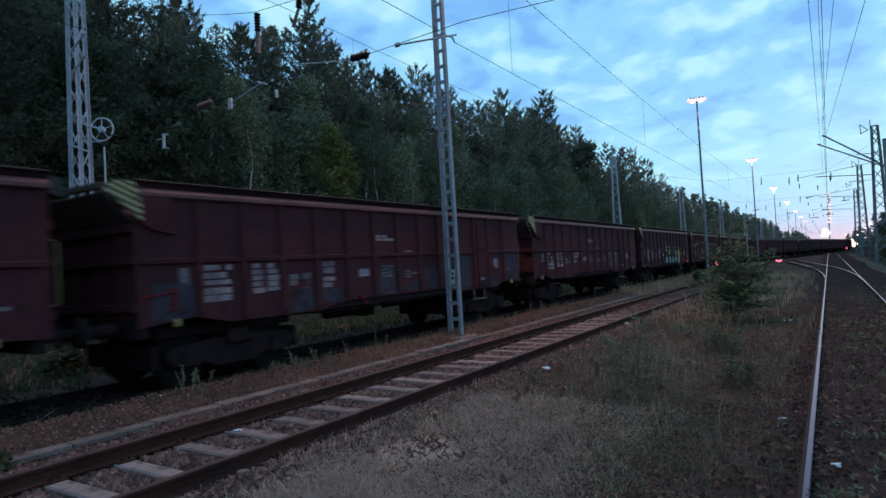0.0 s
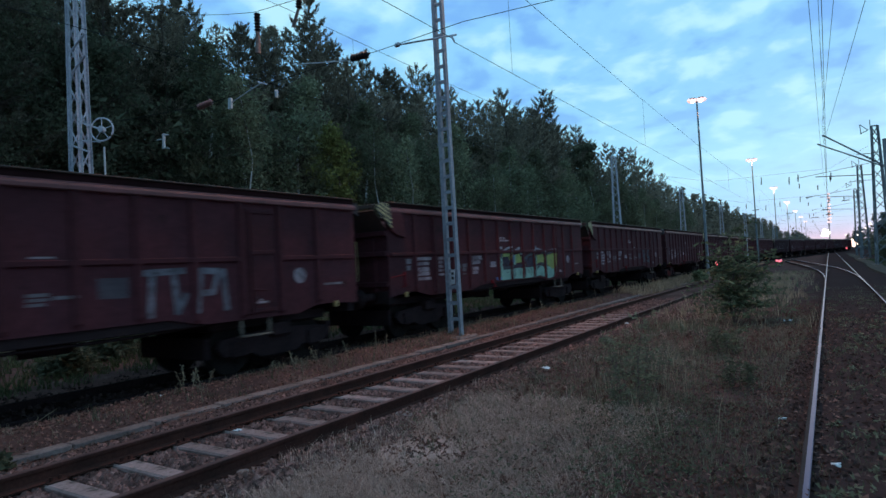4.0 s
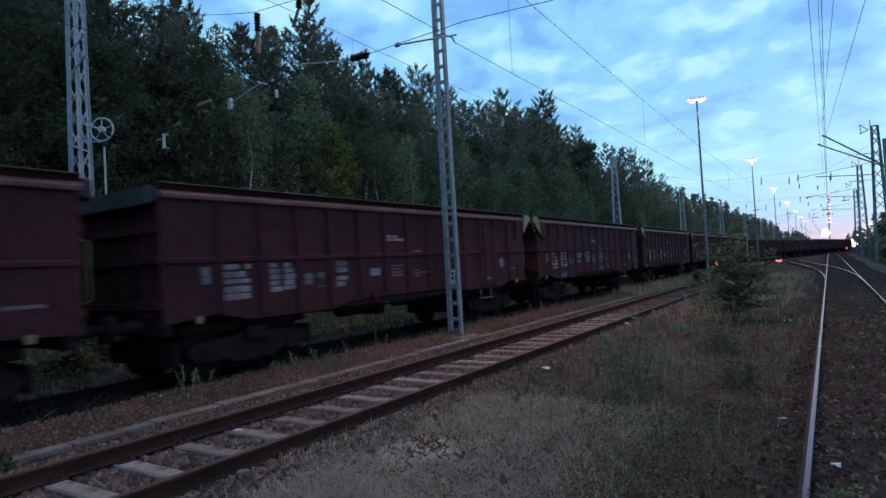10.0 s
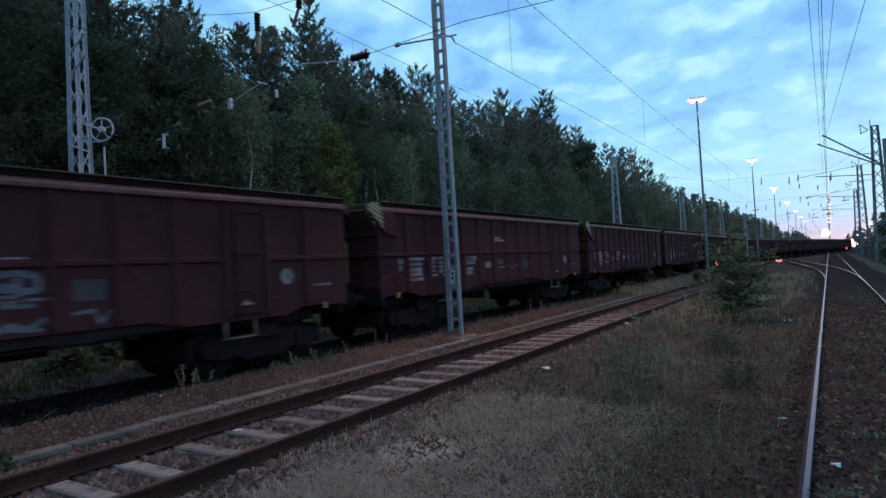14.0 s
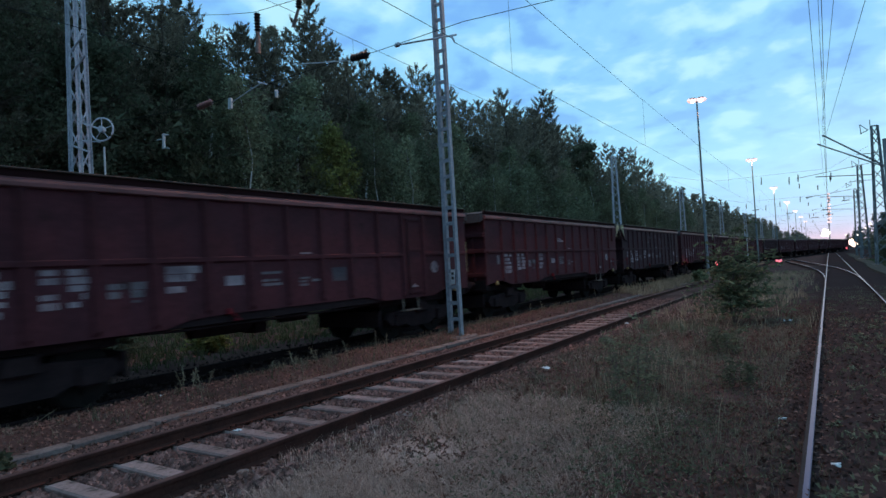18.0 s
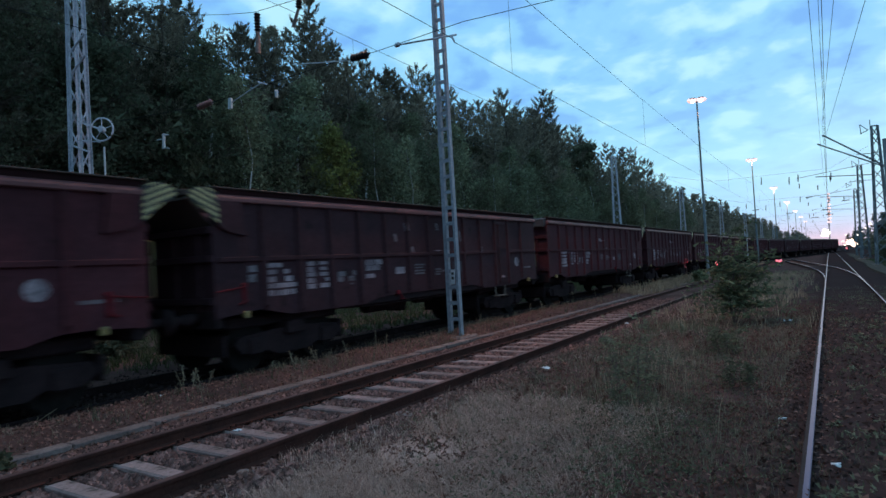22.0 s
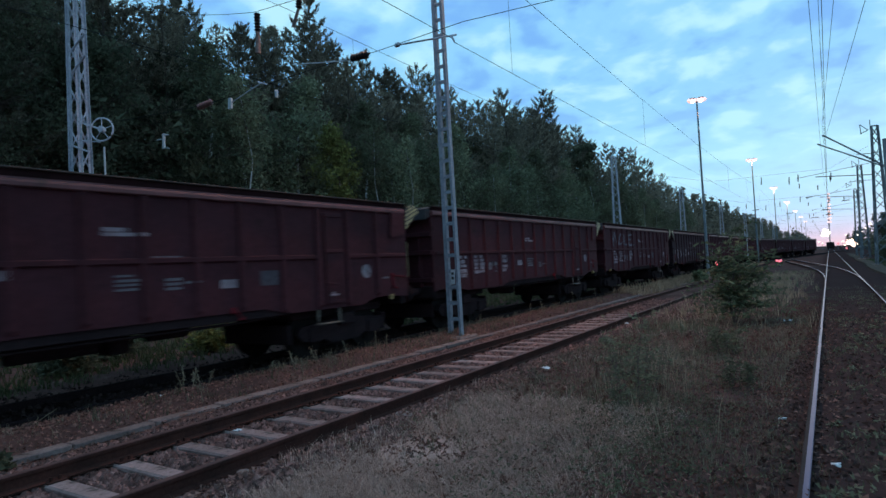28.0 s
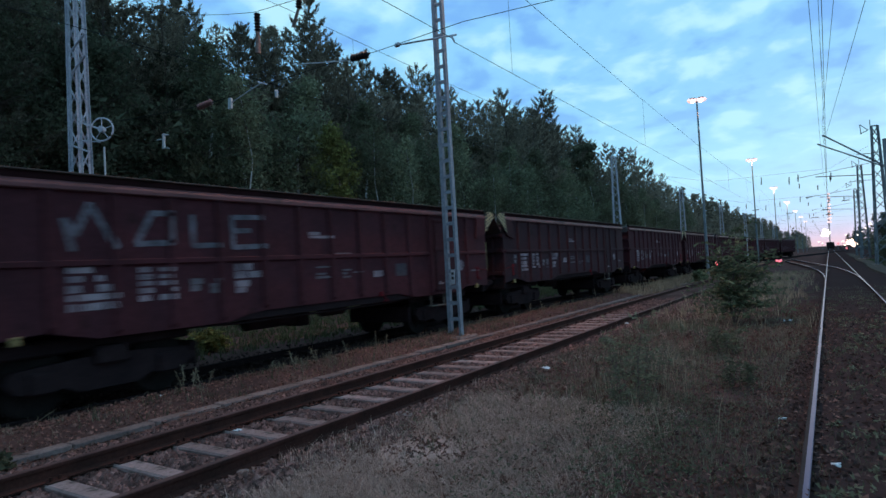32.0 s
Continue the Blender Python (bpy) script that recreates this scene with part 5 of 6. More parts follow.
part("bracket_tube", Build().rod((0, 0, 5.82), (-2.68, 0, 7.90), 0.042), "mast_dark", near_mast)
part("bracket_tube", Build().rod((0, 0, 5.80), (-2.95, 0, 7.46), 0.036), "mast_dark", near_mast)
part("bracket_insulator", insulator((-0.90, 0, 6.52), (-0.45, 0, 6.17), 4, 0.08), "porcelain", near_mast)
part("end_clamp", Build().rod((-2.93, 0, 7.45), (-3.08, 0, 7.53), 0.05).rod((-2.66, 0, 7.89), (-2.82, 0, 7.98), 0.05), "mast_dark", near_mast)
far_br = thing("wire_bracket_set", "dark wire brackets of the far masts", "wire bracket")
for y, x0 in ((62, 3.4), (88, 3.5), (118, 3.5)):
    part("bracket_tube", Build().rod((x0, y, 7.4), (-0.6, y, 7.7), 0.035).rod((x0, y, 8.4), (-1.9, y, 7.75), 0.02).rod((-1.9, y, 7.65), (-2.0, y, 7.8), 0.06), "mast_dark", far_br)
    for dx, z in ((-1.8, 6.6), (-0.5, 6.3), (0.4, 6.9)):
        part("insulator", insulator((dx, y - 3, z), (dx + 0.02, y - 3, z + 0.40), 4, 0.055), "porcelain", far_br)
    part("mast_head_frame", Build().rod((x0 - 0.6, y, 10.9), (x0, y, 11.2), 0.03).rod((x0 - 0.55, y, 10.9), (x0 - 0.6, y, 11.7), 0.03).rod((x0 - 0.6, y, 11.7), (x0 - 0.1, y, 11.2), 0.03).rod((x0 + 0.1, y, 11.1), (x0 + 0.12, y, 12.0), 0.03).beam((x0 - 1.0, y, 9.2), (x0 + 1.5, y, 9.2), 0.05, 0.05), "mast_dark", far_br)
# cross-spans over the yard with their hanging insulators
for y, zs in ((66.0, 8.75), (90.0, 8.1)):
    wire([(-18.5, y, zs + 2.2), (-9.5, y, zs), (0.5, y, zs), (3.5, y, zs + 1.6)], 0.012, "cross_wire")
for x, y, z in ((-5.14, 66, 8.36), (-2.82, 66, 8.1), (-2.07, 66, 8.25), (0.52, 66, 8.1), (-9.0, 90, 7.63), (-6.7, 90, 7.2), (-5.05, 90, 7.5), (1.9, 90, 7.5), (-2.76, 90, 7.9), (0.3, 90, 7.4)):
    part("insulator", insulator((x, y, z - 0.45), (x + 0.03, y, z + 0.25), 4, 0.075), "porcelain", wires)
for x, y, z in ((-1.75, 90, 7.97), (2.1, 90, 7.13), (-0.15, 90, 6.16), (0.3, 90, 5.55), (-1.3, 90, 5.3), (-7.9, 90, 6.9), (-4.0, 90, 6.1)):
    part("insulator", insulator((x - 0.4, y, z), (x + 0.4, y, z + 0.04), 4, 0.07), "porcelain", wires)
# wires over the whole yard far off
for i in range(10):
    y = 120 + i * 26
    wire([(-16 + i, y, 7.2 + 0.35 * (i % 3)), (6, y, 7.4)], 0.014, "cross_wire")
    for x in (-9.5 + 0.9 * i, -5.5, -2.5, 0.2):
        part("insulator", insulator((x, y, 6.6), (x, y, 7.2), 3, 0.08), "porcelain", wires)

# ---- signals and far lights ----
for x, y, z in ((-4.2, 67.4, 0.30), (-7.45, 51.7, 0.80), (4.0, 198, 0.75)):
    sg = thing("dwarf_signal", "low black ground signal showing red", "ground signal", "ground signals", m=pose(x, y, ground_z(x, y)))
    part("post", Build().box(-0.05, -0.05, 0, 0.05, 0.05, z, 0.01), "signal_black", sg)
    if y > 60 and y < 80:
        part("case", Build().box(-0.30, -0.12, z - 0.1, 0.30, 0.12, z + 0.44, 0.03), "signal_black", sg)
        part("lamp", Build().box(-0.27, -0.14, z + 0.24, -0.03, -0.12, z + 0.42, 0.01).box(0.03, -0.14, z + 0.24, 0.27, -0.12, z + 0.42, 0.01).box(-0.14, -0.14, z + 0.08, 0.14, -0.125, z + 0.26, 0.01), "red_glow", sg, "glowing red lamp")
        part("white_knob", Build().rod((0.1, -0.16, z - 0.12), (0.1, -0.12, z - 0.12), 0.06), "white_tube", sg)
    else:
        part("case", Build().box(-0.16, -0.12, z - 0.05, 0.16, 0.12, z + 0.33, 0.03), "signal_black", sg)
        part("lamp", Build().rod((0, -0.12, z + 0.14), (0, -0.15, z + 0.14), 0.15 if y < 60 else 0.24, n=16), "red_hot" if y < 60 else "red_glow", sg, "glowing red lamp")
mk = thing("marker_post", "slim pale marker post beside the siding", "marker post", m=pose(-7.55, 74, -0.2))
part("post", Build().rod((0, 0, 0), (0, 0, 3.5), 0.045, n=8), "white_tube", mk)
part("cap", Build().box(-0.14, -0.05, 3.42, 0.14, 0.05, 3.62, 0.015), "white_tube", mk)
fl = thing("floodlight_mast", "distant floodlight mast with blazing lamps", "floodlight mast", m=pose(0.4, 350, -0.2))
part("mast", Build().rod((0, 0, 0), (0.8, 0, 27), 0.25, 0.14), "mast_dark", fl)
for x, z, q in ((-2.3, 7.2, 0.9), (-1.1, 7.3, 0.9), (-1.7, 8.3, 1.15), (-0.9, 9.2, 0.7), (-1.9, 9.6, 0.7), (0.1, 8.2, 0.5)):
    part("floodlight", Build().ball((x, 0, z), q, 0.6, q * 0.85, 14, 8), "flood_glow", fl, "blazing pale lamp")
for i in range(9):
    part("mast_lamp", Build().ball((0.55 + 0.05 * i, 0, 13.4 + i * 1.7), 0.9 - 0.04 * i, 0.5, 0.5, 10, 6), "soft_glow", fl)
for x, y, z, r, g in ((1.3, 320, 2.9, 0.5, "red_glow"), (3.4, 320, 2.7, 0.5, "red_glow"), (5.9, 250, 2.6, 0.95, "white_glow"), (7.3, 250, 1.9, 1.05, "white_glow"), (6.6, 250, 3.3, 0.6, "white_glow"), (4.7, 250, 1.8, 0.36, "white_glow"), (5.2, 320, 3.4, 0.35, "white_glow"), (6.9, 320, 4.0, 0.3, "white_glow"), (8.4, 250, 5.0, 0.28, "white_glow"), (9.6, 250, 6.1, 0.3, "white_glow"), (10.8, 250, 7.2, 0.28, "white_glow"), (12.1, 250, 8.4, 0.35, "white_glow"), (6.4, 320, 6.2, 0.3, "white_glow"), (-4.5, 380, 4.2, 0.35, "white_glow"), (-2.9, 380, 3.2, 0.3, "white_glow")):
    dl = thing("distant_lamp", "far red signal lamp on a post" if g == "red_glow" else "far pale yard lamp on a post", "lamp", "distant lamps", m=pose(x, y, -0.2))
    part("post", Build().rod((0, 0.1, 0), (0, 0.1, z), 0.06, n=6), "mast_dark", dl)
    part("lamp", Build().ball((0, 0, z), r, 0.3, r * 0.8, 12, 6), g, dl)
pw = thing("parked_wagon", "dark wagon standing far down the running track", "freight wagon", m=pose(RIGHT, 300, 0))
part("body", Build().box(-1.4, -6, 1.0, 1.4, 6, 3.1, 0.05), "underframe", pw)
part("underframe", Build().box(-1.2, -5.8, 0.5, 1.2, 5.8, 1.0, 0.05), "underframe", pw)
for y in (-5.0, -3.2, 3.2, 5.0):
    part("wheelset", kept("wheelset", m_wheelset, "wheel"), None, pw, m=pose(0, y, 0.46))

# signal house behind the masts
hs = thing("signal_house", "dark low house with overhanging tiled roof", "house", m=pose(7.9, 92, -0.1))
part("wall", Build().box(-2.6, -4, 0, 2.6, 4, 3.9), "plaster", hs)
part("roof", Build().add([(-3.3, -4.7, 3.85), (3.3, -4.7, 3.85), (3.3, 4.7, 3.85), (-3.3, 4.7, 3.85), (-1.2, -2.0, 5.4), (1.2, -2.0, 5.4), (1.2, 2.0, 5.4), (-1.2, 2.0, 5.4)], [(3, 2, 1, 0), (0, 1, 5, 4), (1, 2, 6, 5), (2, 3, 7, 6), (3, 0, 4, 7), (4, 5, 6, 7)]), "roof", hs)
for y in (-2.4, 0.0, 2.4):
    wn = part("window", Build().box(-2.66, y - 0.55, 1.3, -2.58, y + 0.55, 2.6, 0.01), "white_tube", hs)
    part("pane", Build().box(-2.68, y - 0.48, 1.37, -2.665, y + 0.48, 2.53), "pane", wn)
for x in (-1.3, 1.3):
    wn = part("window", Build().box(x - 0.55, -4.06, 1.3, x + 0.55, -3.98, 2.6, 0.01), "white_tube", hs)
    part("pane", Build().box(x - 0.48, -4.08, 1.37, x + 0.48, -4.065, 2.53), "pane", wn)
path_m = shade("sandy_path", (0.105, 0.078, 0.063), (0.075, 0.058, 0.048), 0.8, 0.95, 0, 0.4, 20, where="Position", spec=0.0)
pb = Build()
pb.sweep([(2.9 + 0.004 * (y - 24) + 0.12 * math.sin(y * 0.2), y, -0.13) for y in range(22, 150, 4)], [(-0.55, -0.1), (0.55, -0.1), (0.5, 0.02), (-0.5, 0.03)])
tagged(part("path", pb, path_m), "trodden sandy path beside the running track", "path", kind="structure")


# ---- plants ----
def leaves(centres, size, seed, flat=0.0, long=1.6, dirs=None, wild=0.7):
    """Small pointed leaves or needle sprays, one each at the given centres, along dirs where given."""
    r = np.random.RandomState(seed)
    c = np.asarray(centres, float)
    n = len(c)
    u = r.normal(size=(n, 3))
    u[:, 2] *= 1 - flat
    if dirs is not None:
        u = np.asarray(dirs, float) + u * wild * 0.58
    u /= np.linalg.norm(u, axis=1)[:, None]
    w = r.normal(size=(n, 3))
    w -= (w * u).sum(1)[:, None] * u
    w /= np.linalg.norm(w, axis=1)[:, None]
    s = size * r.uniform(0.6, 1.35, (n, 1))
    v = np.stack([c - u * s * long / 2 - w * s / 2, c - u * s * long / 2 + w * s / 2, c + u * s * long / 2], 1).reshape(-1, 3)
    f = np.arange(3 * n).reshape(-1, 3)
    return v, f


def leaf_mesh(name, v, f, mat):
    me = bpy.data.meshes.new(name)
    me.from_pydata(v.tolist(), [], f.tolist())
    me.materials.append(MAT[mat])
    me.update()
    return me


def pine_meshes(h, seed, bare=0.34, spread=3.0, rich=1.0):
    """A conifer: bent trunk, uneven whorls of rising limbs, sprays of needles with gaps between."""
    r = random.Random(seed)
    tb = Build()
    bend = [(0.25 * math.sin(i * 0.7 + seed), 0.25 * math.cos(i * 0.9 + seed), h * i / 7) for i in range(8)]
    bend[0] = (0, 0, -0.4)
    for i in range(7):
        tb.rod(bend[i], bend[i + 1], 0.19 * (1 - i / 7.4), 0.19 * (1 - (i + 1) / 7.4), n=6, caps=False)
    pts, dirs = [], []
    z = h * bare
    sway = r.uniform(0, 6.28)
    while z < h * 0.985:
        f = (z / h - bare) / (1 - bare)
        full = spread * (1 - f) ** 0.68 * min(1, 0.6 + 2.2 * f) + 0.15
        lean = r.uniform(0, 6.28)
        whorl = r.randint(4, 6)
        for q in range(whorl):
            a = 6.283 * q / whorl + sway + z * 2.4 + r.uniform(-0.4, 0.4)
            ln = full * r.uniform(0.5, 1.15) * (1 + 0.15 * math.cos(a - lean))
            if r.random() < 0.10:
                continue
            rise = (r.uniform(0.0, 0.30) + 0.55 * f) * ln
            i = min(6, int(z / h * 7))
            o = Vector(bend[i]).lerp(Vector(bend[i + 1]), z / h * 7 - i)
            e = o + Vector((math.cos(a) * ln, math.sin(a) * ln, rise))
            if rich > 0.5:
                tb.rod(o, e, 0.035 * (1.1 - f), 0.008, n=3, caps=False)
            d = (e - o).normalized()
            for j in range(int((4 + ln * 5.6) * min(1.0, rich + 0.25))):
                g = 0.25 + 0.78 * r.random() ** 0.65
                fan = r.uniform(-0.55, 0.55) * (1.12 - g) * ln
                p = o.lerp(e, g) + Vector((-math.sin(a), math.cos(a), 0)) * fan + Vector((0, 0, 0.16 * g * g * ln + r.gauss(0.0, 0.03) * ln))
                q = (d + Vector((-math.sin(a), math.cos(a), 0)) * max(-1, min(1, fan * 4)) + Vector((0, 0, 0.7))).normalized()
                for _ in range(int(9 * rich) + 1):
                    s = r.uniform(-0.22, 0.26)
                    pts.append((p.x + q.x * s + r.gauss(0, 0.035), p.y + q.y * s + r.gauss(0, 0.035), p.z + q.z * s + r.gauss(0, 0.03)))
                    dirs.append(q)
        z += r.uniform(0.50, 0.85)
    for _ in range(26):
        pts.append((bend[7][0] + r.gauss(0, 0.05), bend[7][1] + r.gauss(0, 0.05), h - abs(r.gauss(0, 0.3)) + 0.15))
        dirs.append(Vector((0, 0, 1)))
    v, f = leaves(pts, 0.062 / max(0.45, rich) ** 0.6, seed, 0.0, 4.3, dirs, 1.1)
    return tb.mesh("pine_trunk", "bark", True), leaf_mesh("pine_crown", v, f, "pine")


def broad_meshes(h, seed, mat, bark, width=2.3, low=0.2, clumps=120, droop=0.25, size=0.15, girth=1.0):
    r = random.Random(seed)
    tb, lb = Build(), Build()
    top = Vector((r.uniform(-0.5, 0.5), r.uniform(-0.5, 0.5), h * 0.94))
    sp = [Vector((0, 0, -0.3)), Vector((r.uniform(-0.2, 0.2), r.uniform(-0.2, 0.2), h * 0.35)), Vector((r.uniform(-0.4, 0.4), r.uniform(-0.4, 0.4), h * 0.66)), top]
    for i in range(3):
        tb.rod(sp[i], sp[i + 1], (0.13 - 0.04 * i) * girth, (0.09 - 0.038 * i) * girth, n=7, caps=False)
    pts = []
    lobes = [(r.uniform(0, 6.28), r.uniform(0.25, 1.0), r.uniform(0.65, 1.2)) for _ in range(9)]
    for _ in range(clumps):
        f = r.random() ** 0.85
        z = h * (low + (1 - low) * f)
        a = r.uniform(0, 6.28)
        w = width * (math.sin(math.pi * min(1, 0.12 + 0.88 * f)) ** 0.7) * (0.5 + 0.5 * max(0.25, sum(g * max(0, math.cos(a - b)) * (1.2 - abs(f - c)) for b, c, g in lobes) / 3.2))
        ln = w * (0.35 + 0.75 * r.random())
        i = 0 if z < h * 0.35 else (1 if z < h * 0.66 else 2)
        o = sp[i].lerp(sp[i + 1], min(1, max(0, (z - ln * 0.5 - sp[i].z) / (sp[i + 1].z - sp[i].z))))
        e = Vector((o.x + math.cos(a) * ln, o.y + math.sin(a) * ln, z))
        lb.rod(o, e, 0.024, 0.006, n=4, caps=False)
        for j in range(64):
            g = 0.5 + 0.62 * r.random()
            p = o.lerp(e, g)
            d = abs(r.gauss(0, droop))
            pts.append((p.x + r.gauss(0, 0.20), p.y + r.gauss(0, 0.20), p.z + r.gauss(0, 0.14) - d))
    v, f = leaves(pts, size, seed, 0.0, 2.0)
    return tb.mesh("trunk", bark, True), leaf_mesh("crown", v, f, mat), lb.mesh("limbs", "bark")


KINDS = {"pine": [pine_meshes(18, s, b, w) for s, b, w in ((1, 0.30, 3.7), (2, 0.36, 4.0), (3, 0.22, 3.5), (4, 0.40, 4.3), (5, 0.15, 3.4))],
         "spruce": [pine_meshes(18, s, 0.08, w) for s, w in ((11, 2.7), (12, 3.0))],
         "thin": [pine_meshes(18, s, b, w, 0.27) for s, b, w in ((14, 0.30, 3.3), (15, 0.20, 3.6), (16, 0.12, 3.0))],
         "birch": [broad_meshes(11, s, "birch", "birch_bark", 2.5, 0.16, 130, 0.42, 0.095) for s in (21, 22, 23)],
         "broad": [broad_meshes(9, s, "broad", "bark", 2.4, 0.08, 105, 0.15, 0.11) for s in (31, 32, 33)],
         "dense": [broad_meshes(12, s, "broad", "bark", 2.9, 0.06, 210, 0.2, 0.062) for s in (51, 52)],
         "slim": [broad_meshes(11, s, "birch", "birch_bark", 1.15, 0.66, 24, 0.4, 0.085, 0.5) for s in (61, 62, 63)],
         "yellow": [broad_meshes(9, 41, "yellowing", "bark", 1.5, 0.45, 80, 0.15, 0.10)]}
NATURAL = {"slim": 11, "thin": 18, "pine": 18, "spruce": 18, "birch": 11, "broad": 9, "yellow": 9, "dense": 12}
LABELS = {"slim": ("birch_tree", "thin leaning birch with bare white stem"), "thin": ("pine_tree", "dark pine standing deep in the wood"), "pine": ("pine_tree", "dark pine with a ragged open crown"), "spruce": ("spruce_tree", "dark narrow spruce among the pines"), "birch": ("birch_tree", "slender white-barked birch with drooping foliage"),
          "broad": ("broadleaf_tree", "bushy green broadleaf tree at the wood's edge"), "dense": ("broadleaf_tree", "tall dark broadleaf tree deep in the wood"), "yellow": ("broadleaf_tree", "young tree with yellowing leaves")}
plant_rng = random.Random(11)


def tree(kind, x, y, h, which=None, sx=1.0):
    if y > 112 and kind in ("pine", "spruce"):
        kind = "thin"
    i = plant_rng.randrange(len(KINDS[kind])) if which is None else which
    tm, cm, *lm = KINDS[kind][i]
    name, label = LABELS[kind]
    t = thing(name, label, "tree", "trees of the wood", m=pose(x, y, ground_z(x, y), plant_rng.uniform(-2, 2), plant_rng.uniform(-2, 2), plant_rng.uniform(0, 360)))
    s = h / NATURAL[kind]
    t.scale = (s * sx, s * sx, s)
    part("trunk", tm, None, t)
    part("crown", cm, None, t)
    if lm:
        part("branchwork", lm[0], None, t)
    return t


TOPS = [(-10, 22), (10, 19.5), (14.5, 17.5), (18.5, 15.8), (22.3, 15.4), (27.7, 19.0), (33, 16.8), (40, 17.9), (47, 16.2), (55.3, 19.0), (65.8, 21.2), (76.5, 18.8), (90, 18.8), (104, 19.8), (115, 18.6), (139, 16.0), (184, 15.6), (400, 16)]


def top_at(y):
    for (a, p), (b, q) in zip(TOPS, TOPS[1:]):
        if a <= y <= b:
            return p + (q - p) * (y - a) / (b - a)
    return 16.0


for y, h in TOPS[1:-1]:
    tree("pine" if int(y) % 3 else "spruce", -27.0, y, h, sx=0.9)
for y, h in ((50.5, 17.0), (59, 17.2), (62.5, 17.8), (70, 18.0), (36.5, 16.4), (25, 16.2), (30.3, 16.2), (83, 18.2), (97, 18.8), (110, 18.4), (43.5, 16.6), (122, 17.0), (130, 16.4)):
    tree("pine", -27.2 + plant_rng.uniform(-0.6, 0.6), y, h, sx=0.95)
for y, h in ((18.9, 16.0), (20.4, 15.8), (21.6, 15.2), (23.5, 15.6), (25.3, 16.2), (26.8, 16.4), (31.3, 17.0), (33.6, 16.3), (35.1, 15.8), (36.5, 16.0), (39.1, 17.0), (41.5, 17.3), (43.7, 18.0), (46.5, 15.6), (49, 16.2), (52, 17.0), (54, 17.8), (57, 18.0), (60.5, 18.0), (64, 19.0), (68, 19.4), (72, 18.6), (75, 18.0), (80, 18.0), (86, 18.0), (93, 18.2), (100, 18.8), (107, 18.8)):
    tree("thin", -28.0, y, h, sx=1.0)
y = 9.0
while y < 75:
    tree(plant_rng.choice(["pine", "pine", "pine", "spruce"]), -28.6 + plant_rng.uniform(-0.8, 0.8), y * 1.05, top_at(y) * plant_rng.uniform(0.86, 1.0), sx=1.1)
    y += plant_rng.uniform(1.5, 2.4)
y = 3.0
while y < 150:
    tree(plant_rng.choice(["pine", "pine", "pine", "spruce", "broad"]), -24.6 + plant_rng.uniform(-0.8, 0.8), y, top_at(y * 1.08) * plant_rng.uniform(0.66, 0.84), sx=1.1)
    y += plant_rng.uniform(2.3, 3.6) * (1 + y / 160)
y = 1.0
while y < 150:
    tree("thin", -30.5 + plant_rng.uniform(-1.2, 1.2), y * 1.1, top_at(y) * plant_rng.uniform(0.86, 1.0), sx=1.15)
    y += plant_rng.uniform(2.8, 4.2) * (1 + y / 160)
y = 2.0
while y < 150:
    tree("thin", -35.5 + plant_rng.uniform(-1.6, 1.6), y * 1.3, top_at(y) * plant_rng.uniform(0.9, 1.05), sx=1.3)
    y += plant_rng.uniform(3.6, 5.2) * (1 + y / 160)
for y, h, k in ((19.2, 11.0, 0), (29.3, 9.6, 1), (24.0, 8.4, 2), (34.0, 9.5, 0), (38.5, 10.4, 2), (43.0, 9.6, 1), (49.0, 10.4, 0), (56, 10, 2), (63, 10.5, 1), (72, 9.5, 0), (84, 10, 2), (95, 9.5, 0), (110, 9, 1), (17, 12.5, 1), (21.6, 12.0, 2), (26.6, 11.5, 0), (31.5, 12.0, 2), (36.2, 11.8, 1), (46, 12, 2), (52.5, 12.2, 1), (59.5, 12, 0), (67.5, 12, 2), (78, 11.5, 1), (89, 11.5, 0), (102, 11, 2), (120, 11, 0)):
    tree("birch", -22.4 + plant_rng.uniform(-0.4, 0.4), y, h, k)
tree("yellow", -19.9, 21.9, 9.0, sx=0.85)
for x, y, h, k in ((-19.6, 25.1, 9.6, 0), (-19.9, 16.4, 10.0, 1), (-19.8, 28.0, 9.4, 1), (-20.0, 32.0, 9.8, 2), (-19.9, 38.5, 9.2, 0)):
    tree("slim", x, y, h, k)
for x, y, h in ((-24.5, 0.5, 12), (-24.2, 5.0, 12.5), (-24.6, 9.5, 12), (-24.4, 13.0, 11.5), (-26.2, 3.0, 14), (-26.0, 7.5, 14), (-26.3, 11.5, 13.5), (-25.6, 16.5, 12.5), (-25.8, 21.0, 12), (-25.7, 25.5, 12.3), (-25.9, 30.5, 12.4), (-25.6, 36.0, 12.4), (-25.8, 42.0, 12.6), (-26.4, 48.0, 13), (-26.4, 56, 14), (-26.4, 63, 14.5), (-26.4, 71, 14.5), (-26.4, 80, 14.5), (-26.4, 90, 15)):
    tree("dense", x, y, h)
for x, y, h in ((6.1, 93, 5.6), (6.9, 101, 6.4), (5.6, 84, 4.2)):
    tree("broad", x, y, h, sx=0.9)
y = 4.0
while y < 135:
    tree("broad", -21.6 + plant_rng.uniform(-0.7, 0.7), y, plant_rng.uniform(3.6, 6.6), sx=1.25)
    y += plant_rng.uniform(2.0, 3.6) * (1 + y / 120)


